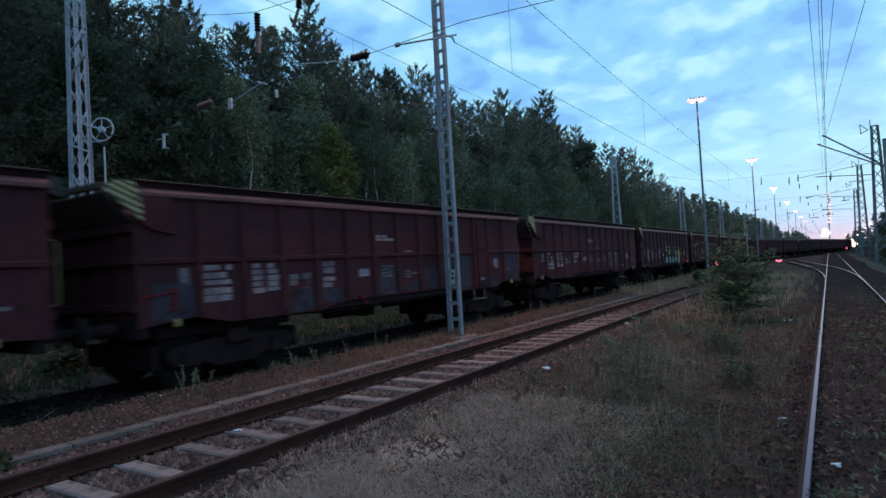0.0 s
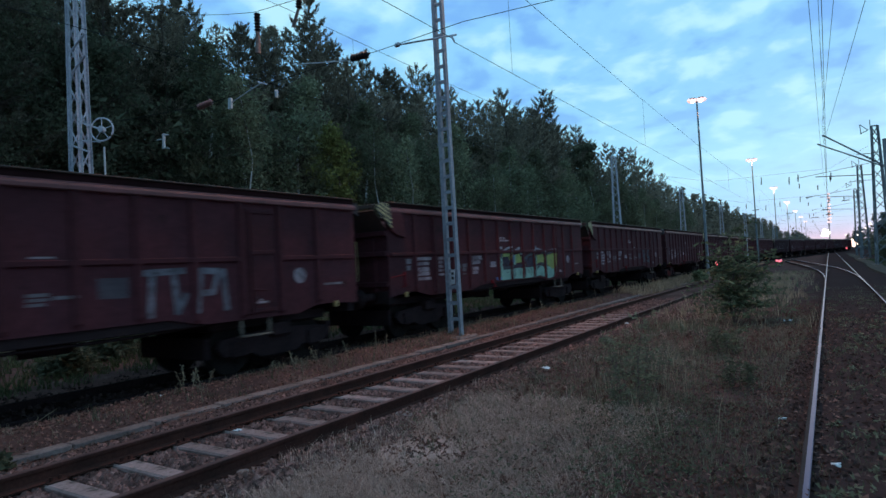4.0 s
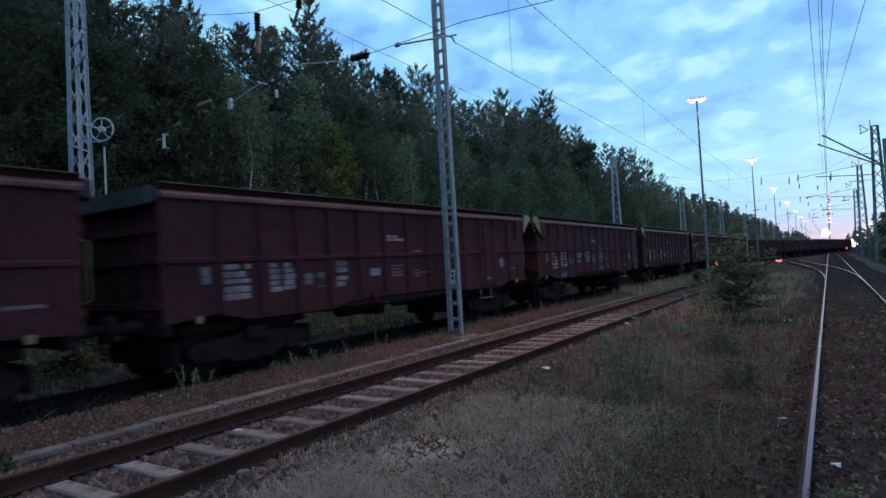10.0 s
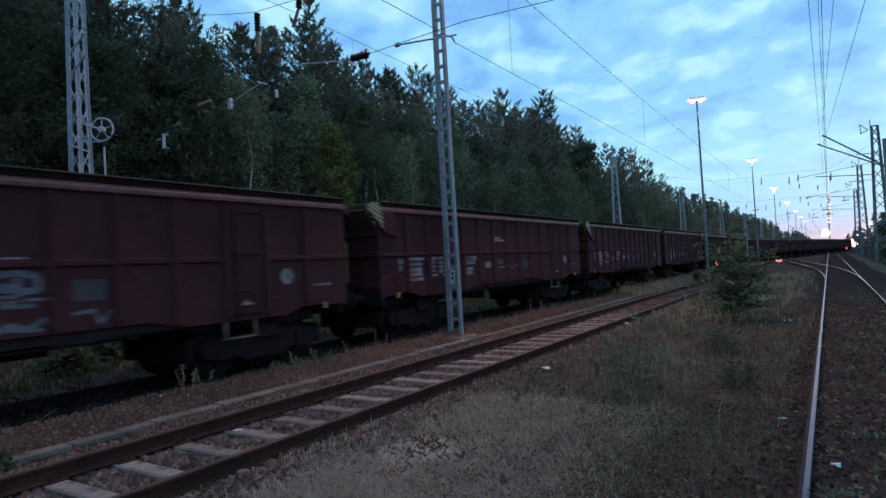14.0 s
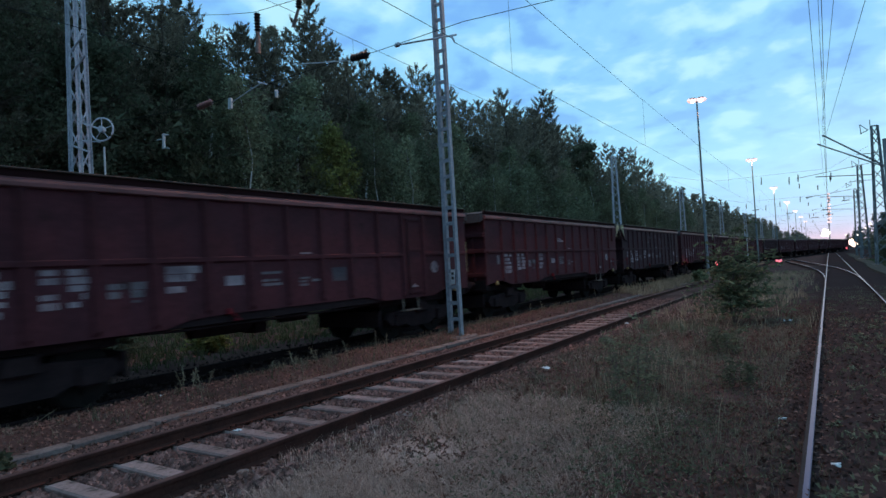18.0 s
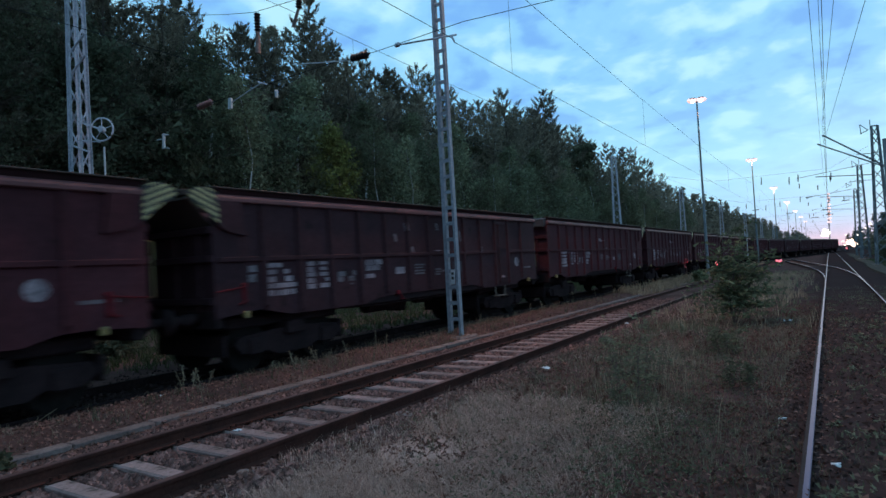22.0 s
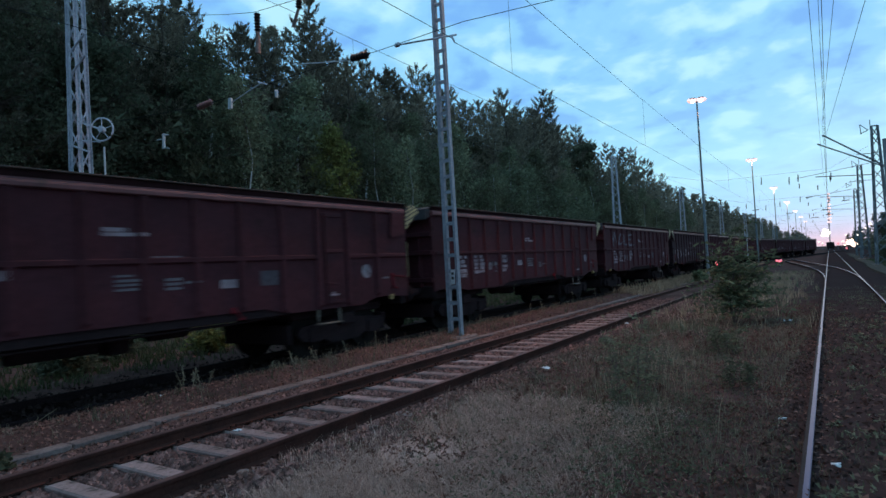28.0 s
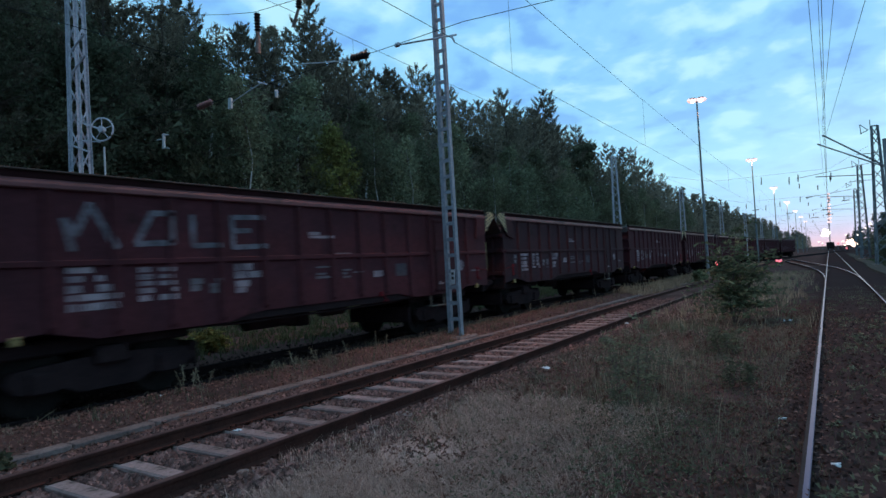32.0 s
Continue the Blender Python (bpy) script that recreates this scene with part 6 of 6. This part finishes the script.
def far_wood(name, x0, x1, y0, y1, n, h0, h1, label, seed, k=90, size=0.8):
    """Far woods: thousands of small clumps over tapered outlines."""
    r = np.random.RandomState(seed)
    pts = []
    for _ in range(n):
        x, y, h = r.uniform(x0, x1), r.uniform(y0, y1), r.uniform(h0, h1)
        f = r.uniform(0.05, 1, k)
        w = 2.4 * (1 - f ** 1.5) + 0.25
        a = r.uniform(0, 6.28, k)
        q = w * np.sqrt(r.uniform(0, 1, k))
        pts.append(np.stack([x + q * np.cos(a), y + q * np.sin(a), f * h], 1))
    v, f = leaves(np.concatenate(pts), size, seed, 0.2, 2.2)
    tagged(new(name, leaf_mesh(name, v, f, "pine")), label, "woods", kind="stuff")


far_wood("deep_woods", -43, -33, -6, 75, 170, 12, 15.5, "dark depth of the pine wood", 4, 260, 0.34)
# unseen woods added left of the view to hold back sky light
far_wood("left_woods", -36, -22, -70, 1, 150, 12, 17, "pine wood added out of view to darken the left", 14)
far_wood("tall_woods", -42, -31.5, 7, 24, 70, 16, 20, "dark depth of the tall pines", 15, 420, 0.26)
far_wood("far_woods", -46, -24, 125, 420, 420, 12.5, 17, "distant dark pine woods beyond the masts", 5, 260, 0.42)
far_wood("farther_woods", -60, -18, 420, 900, 160, 12, 17, "pine woods closing the far view", 6)
far_wood("hill_woods", 16, 120, 300, 800, 150, 9, 15, "dark woods far behind the lamps", 8, 160, 0.6)
far_wood("side_bushes", 10, 22, 90, 260, 60, 2.5, 5.5, "bushes along the far side of the yard", 9)


def shrub(x, y, h, w, seed, mat, label, stems=7, per=26, size=0.07, loose=0.0):
    """A young shrub: a few bent stems with tiers of leafy twigs."""
    r = random.Random(seed)
    b = thing("shrub", label, "shrub", "shrubs in the yard", m=pose(x, y, ground_z(x, y) - 0.02))
    sb = Build()
    pts = []
    for i in range(stems):
        a = 6.28 * i / stems + r.uniform(-0.4, 0.4)
        tip = Vector((math.cos(a) * w * r.uniform(0.05, 0.3), math.sin(a) * w * r.uniform(0.05, 0.3), h * r.uniform(0.6, 1.0)))
        mid = tip * 0.5 + Vector((r.uniform(-0.05, 0.05), r.uniform(-0.05, 0.05), 0))
        foot = Vector((math.cos(a), math.sin(a), 0)) * w * 0.22 * loose
        tip, mid = tip + foot * 1.3, mid + foot * 1.1
        k = 0.35 if loose else 1.0
        sb.rod(foot, mid, 0.016 * k, 0.011 * k, n=5, caps=False).rod(mid, tip, 0.011 * k, 0.004 * k, n=5, caps=False)
        for j in range(per):
            f = r.uniform(0.15, 1.0)
            o = (foot.lerp(mid, f * 2) if f < 0.5 else mid.lerp(tip, f * 2 - 1))
            ang = r.uniform(0, 6.28)
            ln = w * 0.5 * r.uniform(0.3, 1.0) * ((1.12 - 0.75 * f) if not loose else 0.42)
            e = o + Vector((math.cos(ang) * ln, math.sin(ang) * ln, r.uniform(-0.06, 0.14) * ln + 0.02))
            sb.rod(o, e, 0.004, 0.002, n=3, caps=False)
            for q in range(9):
                g = 0.25 + 0.8 * q / 8
                p = o.lerp(e, g)
                pts.append((p.x + r.gauss(0, 0.035), p.y + r.gauss(0, 0.035), p.z + r.gauss(0, 0.018)))
    part("stem", sb, "bark", b)
    v, f = leaves(pts, size, seed, 0.6, 2.4)
    part("foliage", leaf_mesh("foliage", v, f, mat), None, b)
    return b


shrub(-2.04, 16.2, 2.55, 2.75, 1, "shrub", "bushy young green shrub standing in dry weeds", 9, 33, 0.056)
shrub(-2.05, 7.15, 1.22, 0.70, 2, "young_weed", "sparse waist-high green weed shrub", 8, 9, 0.024, 1.0)
shrub(-2.35, 8.3, 0.85, 0.7, 3, "young_weed", "sparse knee-high green weed shrub", 7, 11, 0.025, 1.0)
shrub(-1.07, 8.7, 0.46, 0.42, 4, "young_weed", "low green weed clump in gravel", 7, 6, 0.026, 1.0)
shrub(-7.20, 2.66, 0.22, 0.22, 5, "weed", "leafy green weed beside the duct", 6, 16, 0.05)
shrub(-6.75, 46.0, 0.8, 1.0, 6, "shrub", "green bush beside the siding", 7, 30, 0.08)
shrub(-6.8, 40.0, 0.8, 1.1, 7, "shrub", "green bush beside the siding", 7, 30, 0.08)
shrub(-3.3, 24.0, 1.2, 1.2, 8, "weed", "straggling weed shrub among dry stalks", 6, 12, 0.05)
shrub(-1.6, 11.5, 0.55, 0.6, 9, "weed", "low green weed clump in gravel", 8, 9, 0.03, 1.0)
shrub(-13.4, 6.4, 0.75, 1.5, 21, "broad", "low dark bush behind the train", 7, 24, 0.06)
shrub(-14.6, 8.0, 0.9, 1.7, 22, "broad", "low dark bush behind the train", 7, 24, 0.06)
shrub(-13.2, 9.6, 0.6, 1.3, 23, "yellowing", "low yellowish bush behind the train", 7, 24, 0.06)
shrub(4.7, 72.0, 1.9, 2.2, 10, "broad", "dark bush beside the masts", 9, 36, 0.12)
shrub(4.95, 80.0, 2.3, 2.4, 12, "broad", "dark bush beside the masts", 9, 36, 0.12)
shrub(5.2, 87.0, 2.0, 2.4, 13, "broad", "dark bush beside the masts", 9, 36, 0.12)
shrub(5.9, 97.0, 2.6, 3.0, 14, "broad", "dark bush beside the masts", 9, 36, 0.14)


def blades(b, x, y, z, h, w, r, lean=0.35, seg=2):
    a = r.uniform(0, 6.28)
    ca, sa = math.cos(a), math.sin(a)
    d = r.uniform(0.1, lean) * h
    t = r.uniform(0, 6.28)
    dx, dy = math.cos(t) * d, math.sin(t) * d
    vs = [(x - ca * w, y - sa * w, z), (x + ca * w, y + sa * w, z), (x + dx * 0.35 + ca * w * 0.7, y + dy * 0.35 + sa * w * 0.7, z + h * 0.55), (x + dx * 0.35 - ca * w * 0.7, y + dy * 0.35 - sa * w * 0.7, z + h * 0.55), (x + dx, y + dy, z + h * r.uniform(0.8, 1))]
    b.add(vs, [(0, 1, 2, 3), (3, 2, 4)])


def grass(name, label, mat, n, place, h0, h1, w, seed, lean=0.5, keep=None):
    r = random.Random(seed)
    b = Build()
    made = 0
    while made < n:
        x, y = place(r)
        if keep and not keep(x, y, r):
            made += 0.2
            continue
        z = ground_z(x, y) - 0.01
        for _ in range(r.randint(3, 6)):
            blades(b, x + r.gauss(0, 0.04), y + r.gauss(0, 0.04), z, r.uniform(h0, h1), w * r.uniform(0.6, 1.3), r, lean)
        made += 1
    tagged(new(name, b.mesh(name, mat)), label, "grass", kind="stuff")


def clear(x, y, r):
    """Off the rails and the sleepers' middle."""
    return abs(x - LEFT) > 1.0 and abs(abs(x - RIGHT) - 0.75) > 0.09


def patchy(thr, s=0.8, off=0.0):
    return lambda x, y, r: clear(x, y, r) and noise.noise((x * s + off, y * s, off)) + r.uniform(-0.25, 0.25) > thr


grass("dry_grass", "pale dry grass tufts over gravel", "dry_grass", 12500, lambda r: (-4.1 + 2.7 * r.betavariate(1.6, 2.0), 2.2 + 4.9 * r.random() ** 1.1), 0.03, 0.17, 0.0023, 1, 2.2, patchy(-0.35, 0.7, 3))
grass("dry_stalks", "thin upright dead stalks", "dull_straw", 150, lambda r: (r.uniform(-4.4, -0.4), 2.4 + 9 * r.random() ** 1.2), 0.10, 0.28, 0.0022, 21, 0.9, patchy(-0.3, 0.7, 3))
grass("thin_dry_grass", "thin dry grass among stones", "dry_grass", 800, lambda r: (r.uniform(-4.6, -1.9), 4 + 22 * r.random() ** 1.5), 0.05, 0.20, 0.003, 2, 0.8, patchy(0.10, 0.6, 8))
grass("green_weeds", "low green weeds between the tracks", "weed", 3600, lambda r: (r.uniform(-4.4, 2.6), 4.6 + 26 * r.random() ** 1.3), 0.03, 0.12, 0.004, 3, 1.0, patchy(0.10, 0.75, 14))
grass("weed_cover", "fine dull weeds covering the gravel", "dull_straw", 4200, lambda r: (r.uniform(-4.2, -0.5), 5.4 + 12 * r.random() ** 1.2), 0.04, 0.17, 0.0028, 71, 0.8, patchy(-0.25, 0.5, 60))
grass("verge_weeds", "straw weeds along the train", "straw", 1500, lambda r: (r.uniform(-8.8, -7.7), 7.5 + 46 * r.random() ** 1.2), 0.06, 0.24, 0.004, 4, 0.6, patchy(0.0, 0.5, 20))
grass("verge_sprouts", "small dull weeds in the litter beside the duct", "dull_straw", 170, lambda r: (r.uniform(-8.9, -7.65), 2.4 + 6.5 * r.random()), 0.04, 0.16, 0.003, 51, 0.9, patchy(-0.1, 0.9, 23))
grass("verge_green", "low green weeds along the train", "weed", 450, lambda r: (r.uniform(-8.7, -7.62), 2.0 + 50 * r.random() ** 1.4), 0.04, 0.18, 0.006, 5, 0.7, patchy(0.15, 0.7, 31))
grass("far_verge", "green grass between the train and the wood", "far_grass", 8500, lambda r: (r.uniform(-20.5, -11.9), 3.5 + 43 * r.random() ** 1.2), 0.06, 0.26, 0.012, 6, 0.8)
grass("far_weeds", "tall straw weeds down the yard", "straw", 800, lambda r: (r.gauss(-2.8, 0.9), 15 + 32 * r.random() ** 1.3), 0.15, 0.5, 0.007, 7, 0.5, patchy(-0.05, 0.4, 40))
grass("far_green", "green weeds down the yard", "weed", 500, lambda r: (r.gauss(-2.7, 1.0), 14 + 40 * r.random() ** 1.2), 0.08, 0.3, 0.010, 8, 0.6, patchy(0.0, 0.4, 47))
grass("tall_grass", "upright pale grass around the shrubs", "straw", 110, lambda r: (r.gauss(-2.35, 0.5), 6.0 + 5.0 * r.random()), 0.15, 0.5, 0.0035, 33, 0.4)
grass("path_weeds", "grass beside the sandy path", "far_grass", 1900, lambda r: (r.uniform(3.4, 6.5), 22 + 60 * r.random() ** 1.2), 0.08, 0.35, 0.012, 9, 0.6)
grass("siding_weeds", "straw weeds between siding and train far off", "straw", 1500, lambda r: (r.uniform(-8.6, -7.0), 28 + 60 * r.random() ** 1.2), 0.15, 0.5, 0.010, 10, 0.5)


def forbs(name, label, mat, n, place, h, seed, size):
    """Small leafy weeds, too many to count."""
    r = random.Random(seed)
    pts = []
    for _ in range(n):
        x, y = place(r)
        if not clear(x, y, r):
            continue
        z, k, hh = ground_z(x, y), r.randint(10, 26), h * r.uniform(0.3, 1.0)
        w = hh * r.uniform(0.25, 0.6) + 0.02
        for _ in range(k):
            pts.append((x + r.gauss(0, w), y + r.gauss(0, w), z + hh * r.random()))
    v, f = leaves(pts, size, seed, 0.3, 2.0)
    tagged(new(name, leaf_mesh(name, v, f, mat)), label, "weeds", kind="stuff")


forbs("leafy_weeds", "small leafy green weeds in gravel", "weed", 620, lambda r: (r.gauss(-1.7, 0.55), 3.3 + 4.5 * r.random()) if r.random() < 0.55 else (r.uniform(-4.2, -0.4), 5.5 + 14 * r.random() ** 1.2), 0.17, 61, 0.017)
forbs("fresh_weeds", "fresh green weeds sprouting in gravel", "shrub", 60, lambda r: (r.gauss(-1.55, 0.38), 3.5 + 2.2 * r.random()), 0.16, 66, 0.016)
forbs("track_weeds", "small green weeds between running rails", "weed", 230, lambda r: (r.uniform(-0.1, 2.6), 4.5 + 20 * r.random() ** 1.2), 0.14, 62, 0.024)
forbs("rusty_weeds", "small rust-brown seeding weeds in gravel", "dock", 1000, lambda r: (r.uniform(-4.2, -0.3), 4.0 + 17 * r.random() ** 1.2), 0.20, 63, 0.016)
forbs("tall_weeds", "knee-high greenish weeds around the shrubs", "weed", 90, lambda r: (r.gauss(-2.2, 0.7), r.gauss(9.2, 2.2)), 0.42, 64, 0.02)


def stalk(x, y, h, seed, mat, label, name="weed_stalk", n=3):
    """Dead flower stalks with bristling heads."""
    r = random.Random(seed)
    t = thing(name, label, "weed", "dead weed stalks", m=pose(x, y, ground_z(x, y) - 0.01))
    sb, pts = Build(), []
    for i in range(n):
        tip = Vector((r.gauss(0, 0.09) * h * 2, r.gauss(0, 0.09) * h * 2, h * r.uniform(0.65, 1.0)))
        o = Vector((r.gauss(0, 0.03), r.gauss(0, 0.03), 0))
        sb.rod(o, tip, 0.006, 0.003, n=4, caps=False)
        for j in range(60):
            p = o.lerp(tip, r.uniform(0.35, 1.02))
            pts.append((p.x + r.gauss(0, 0.016), p.y + r.gauss(0, 0.016), p.z + r.gauss(0, 0.01)))
    part("stem", sb, mat, t)
    v, f = leaves(pts, 0.015, seed, 0, 1.8)
    tagged(part("seed_head", leaf_mesh("seed_head", v, f, mat), None, t), kind="stuff")


dock_rng = random.Random(19)
for i in range(64):
    x, y = dock_rng.uniform(-3.9, -0.6), 3.0 + 17 * dock_rng.random() ** 1.2
    stalk(x, y, dock_rng.uniform(0.10, 0.26), 100 + i, "dock", "rusty brown dried dock stalk", "dock_stalk", 1)
for i in range(46):
    x, y = dock_rng.uniform(-8.45, -7.6), 4.5 + 34 * dock_rng.random() ** 1.3
    stalk(x, y, dock_rng.uniform(0.22, 0.5), 200 + i, "dull_straw", "tall pale dead mullein stalk", "weed_stalk", 1)


def pebbles(name, label, n, place, s0, s1, seed, mat="stone", sink=0.35):
    r = random.Random(seed)
    b = Build()
    oct_v = [(1, 0, -0.4), (0, 1, -0.4), (-1, 0, -0.4), (0, -1, -0.4), (0.15, 0.1, 1)]
    oct_f = [(0, 1, 4), (1, 2, 4), (2, 3, 4), (3, 0, 4), (3, 2, 1, 0)]
    for _ in range(n):
        x, y = place(r)
        s = r.uniform(s0, s1)
        e = Euler((r.uniform(-0.5, 0.5), r.uniform(-0.5, 0.5), r.uniform(0, 6))).to_matrix()
        k = (r.uniform(0.7, 1.4), r.uniform(0.6, 1.2), r.uniform(0.5, 0.9))
        z = ground_z(x, y) + s * (0.5 - sink)
        b.add([Vector((x, y, z)) + e @ Vector((v[0] * k[0] * r.uniform(0.8, 1.2), v[1] * k[1] * r.uniform(0.8, 1.2), v[2] * k[2])) * s for v in oct_v], oct_f)
    tagged(new(name, b.mesh(name, mat)), label, "gravel", kind="stuff")


def verge_x(r, lo=-9.0, hi=-7.0):
    """Anywhere on the strip beside the train but on the duct covers."""
    x = r.uniform(lo, hi)
    return x if abs(x + 7.44) > 0.12 or r.random() < 0.12 else r.uniform(lo, -7.6)


def ballast_spot(r):
    """Between the sleepers inside the rails, anywhere outside them."""
    x = LEFT + r.uniform(-1.5, 1.6)
    y = 1.5 + 24 * r.random() ** 1.5
    k = round((y - 0.85) / 0.655)
    if abs(x - LEFT) < 0.8 and abs(y - 0.85 - k * 0.655) < 0.15 and r.random() < 0.93:
        y = 0.85 + k * 0.655 + 0.3275 + r.uniform(-0.16, 0.16)
    return x, y


pebbles("track_ballast", "reddish brown ballast stones between the sleepers", 15000, ballast_spot, 0.020, 0.060, 1)
pebbles("loose_gravel", "scattered reddish gravel between the tracks", 9000, lambda r: (r.uniform(-4.3, -0.4), 3.0 + 20 * r.random() ** 1.6), 0.008, 0.032, 2, sink=0.2)
pebbles("verge_gravel", "gravel strip beside the train", 5000, lambda r: (verge_x(r), 2 + 24 * r.random() ** 1.4), 0.012, 0.035, 3, "verge_stone")
pebbles("cinder_gravel", "dark cinders along the running track", 5000, lambda r: (r.uniform(-0.5, 3.2), 3.0 + 20 * r.random() ** 1.5), 0.008, 0.03, 12, "cinder", 0.2)


def in_hay(x, y):
    """Where the pale thatch of dead grass lies."""
    return math.hypot((x + 3.1) * 0.74, (y - 4.1) * 0.40) < 0.95 + 0.25 * noise.noise((x * 1.3, y * 1.3, 4))


def fallen(name, label, n, place, size, seed):
    r = np.random.RandomState(seed)
    q = random.Random(seed)
    c = []
    for _ in range(n):
        x, y = place(q)
        if in_hay(x, y) and q.random() < 0.85:
            continue
        c.append((x, y, ground_z(x, y) + 0.02 + q.random() * 0.02))
    v, f = leaves(c, size, seed, 0.75, 1.4)
    tagged(new(name, leaf_mesh(name, v, f, "litter_leaf")), label, "leaf litter", kind="stuff")


fallen("leaf_litter", "brown fallen leaves over the gravel", 14000, lambda q: (q.uniform(-4.2, 0.0) if q.random() < 0.9 else q.uniform(0, 3.0), 3.2 + 17 * q.random() ** 1.4), 0.026, 3)
fallen("rail_litter", "brown leaves and chips beside the siding rail", 3500, lambda q: (q.gauss(-4.25, 0.22), 3.0 + 9 * q.random() ** 1.2), 0.03, 7)
fallen("cinder_litter", "brown leaves and chips over the cinders", 5200, lambda q: (q.uniform(-0.6, 3.3), 3.2 + 15 * q.random() ** 1.4), 0.040, 9)
fallen("verge_litter", "brown fallen leaves beside the duct", 10000, lambda q: (verge_x(q), 2.2 + 20 * q.random() ** 1.3), 0.028, 4)

# ballast under the train, the train's shade put into its dark colour
bed_m = shade("shade_dark_ballast", (0.066, 0.042, 0.041), (0.045, 0.030, 0.030), 0.8, 0.95, 0, 0.8, 30, where="Position", spec=0.0)
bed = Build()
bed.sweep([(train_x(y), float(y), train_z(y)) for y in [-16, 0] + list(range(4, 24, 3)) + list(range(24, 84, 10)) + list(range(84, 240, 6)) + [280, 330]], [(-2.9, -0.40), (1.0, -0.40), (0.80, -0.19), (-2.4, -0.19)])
tagged(part("track_bed", bed, bed_m), "ballast bed under the train, darkened for shade", "track bed", kind="structure")
MAT["shade_dark_stone"] = shade("shade_dark_stone", (0.086, 0.052, 0.049), (0.054, 0.035, 0.034), 4, 0.9, 0, 0.3, 5, None, 0.6, 0.4, spec=0.02)


def bed_spot(r):
    y = 2 + 26 * r.random() ** 1.3
    return train_x(y) + r.uniform(-1.75, 1.0), y


pebbles("oily_gravel", "ballast stones under the train, darkened for shade", 6000, bed_spot, 0.02, 0.045, 6, "shade_dark_stone", -2.2)

# a dead stick leaning beside the train's track
stick = thing("fallen_stick", "thin pale dead stick leaning in the litter", "stick", m=pose(-9.0, 3.55, ground_z(-9.0, 3.55)))
part("stem", Build().rod((0, 0, -0.02), (0.02, 0.28, 0.17), 0.006, 0.005, n=5).rod((0.02, 0.28, 0.17), (0.05, 0.55, 0.31), 0.005, 0.003, n=5), "straw", stick)
part("twig", Build().rod((0.02, 0.26, 0.16), (0.0, 0.34, 0.24), 0.004, 0.002, n=4), "straw", stick)

# scraps of litter
for i, (x, y, s) in enumerate(((-4.04, 9.26, 0.10), (-0.93, 16.5, 0.12), (-0.06, 5.6, 0.045), (-6.08, 4.76, 0.06), (-8.3, 5.2, 0.03), (-0.5, 6.92, 0.05), (-3.9, 12.5, 0.05), (-5.0, 13.5, 0.05), (-4.6, 16.0, 0.07))):
    r = random.Random(i)
    b = Build()
    z = ground_z(x, y) + 0.03
    g = [(x + (u - 1.5) * s * 0.5, y + (v - 1.5) * s * 0.4, z + r.uniform(0, 0.4) * s) for v in range(4) for u in range(4)]
    b.add(g, [(v * 4 + u, v * 4 + u + 1, v * 4 + u + 5, v * 4 + u + 4) for v in range(3) for u in range(3)])
    b.add([(p[0], p[1], p[2] - 0.008) for p in g], [(v * 4 + u + 4, v * 4 + u + 5, v * 4 + u + 1, v * 4 + u) for v in range(3) for u in range(3)])
    tagged(part("litter_scrap", b, "paper"), "crumpled white scrap lying in gravel", "litter", "litter scraps")
# irregular slabs stand in for the sleeper ends bared outside the siding rail
for i, (x, y, s) in enumerate(((-4.53, 6.0, 0.15), (-4.62, 3.7, 0.14), (-4.51, 5.40, 0.13), (-4.47, 5.96, 0.12), (-4.51, 6.82, 0.11))):
    r = random.Random(50 + i)
    n = 9
    ring = [(math.cos(6.283 * j / n) * s * r.uniform(0.8, 1.2), math.sin(6.283 * j / n) * s * 0.6 * r.uniform(0.8, 1.2)) for j in range(n)]
    b = Build()
    z = ground_z(x, y)
    b.add([(x + u, y + v, z - 0.03) for u, v in ring] + [(x + u * 0.8, y + v * 0.8, z + 0.012 + r.uniform(0, 0.008)) for u, v in ring], [tuple(range(n))[::-1], tuple(range(n, 2 * n))] + [(j, (j + 1) % n, n + (j + 1) % n, n + j) for j in range(n)])
    tagged(part("flat_stone", b, "concrete"), "flat pale slab standing for a sleeper end beside the rail", "stone", "flat stones")


# ---- what moves ----
def motions():
    rows = []
    for i in range(0, 321):
        t = i / 10
        turn = math.degrees((train_y(t) - train_y(0)) / 0.46)
        rows.append((t, pose(0, 0, 0, -turn, 0, 0)))
    walk(WHEELS[0], rows)
    first = WHEELS[0].animation_data
    for ws in WHEELS[1:]:
        ws.rotation_mode = "QUATERNION"
        keys = ws.animation_data_create()
        keys.action = first.action
        keys.action_slot = first.action_slot
    for k, w in enumerate(WAGONS):
        rows = []
        for i in range(0, 161):
            t = i / 5
            y = train_y(t) + 14.04 * k - END
            a, b = train_x(y - 4.5), train_x(y + 4.5)
            p, q = train_z(y - 4.5), train_z(y + 4.5)
            rows.append((t, pose((a + b) / 2, y, (p + q) / 2, math.degrees(math.atan2(q - p, 9.0)), 0, -math.degrees(math.atan2(b - a, 9.0)))))
        walk(w, rows)


motions()
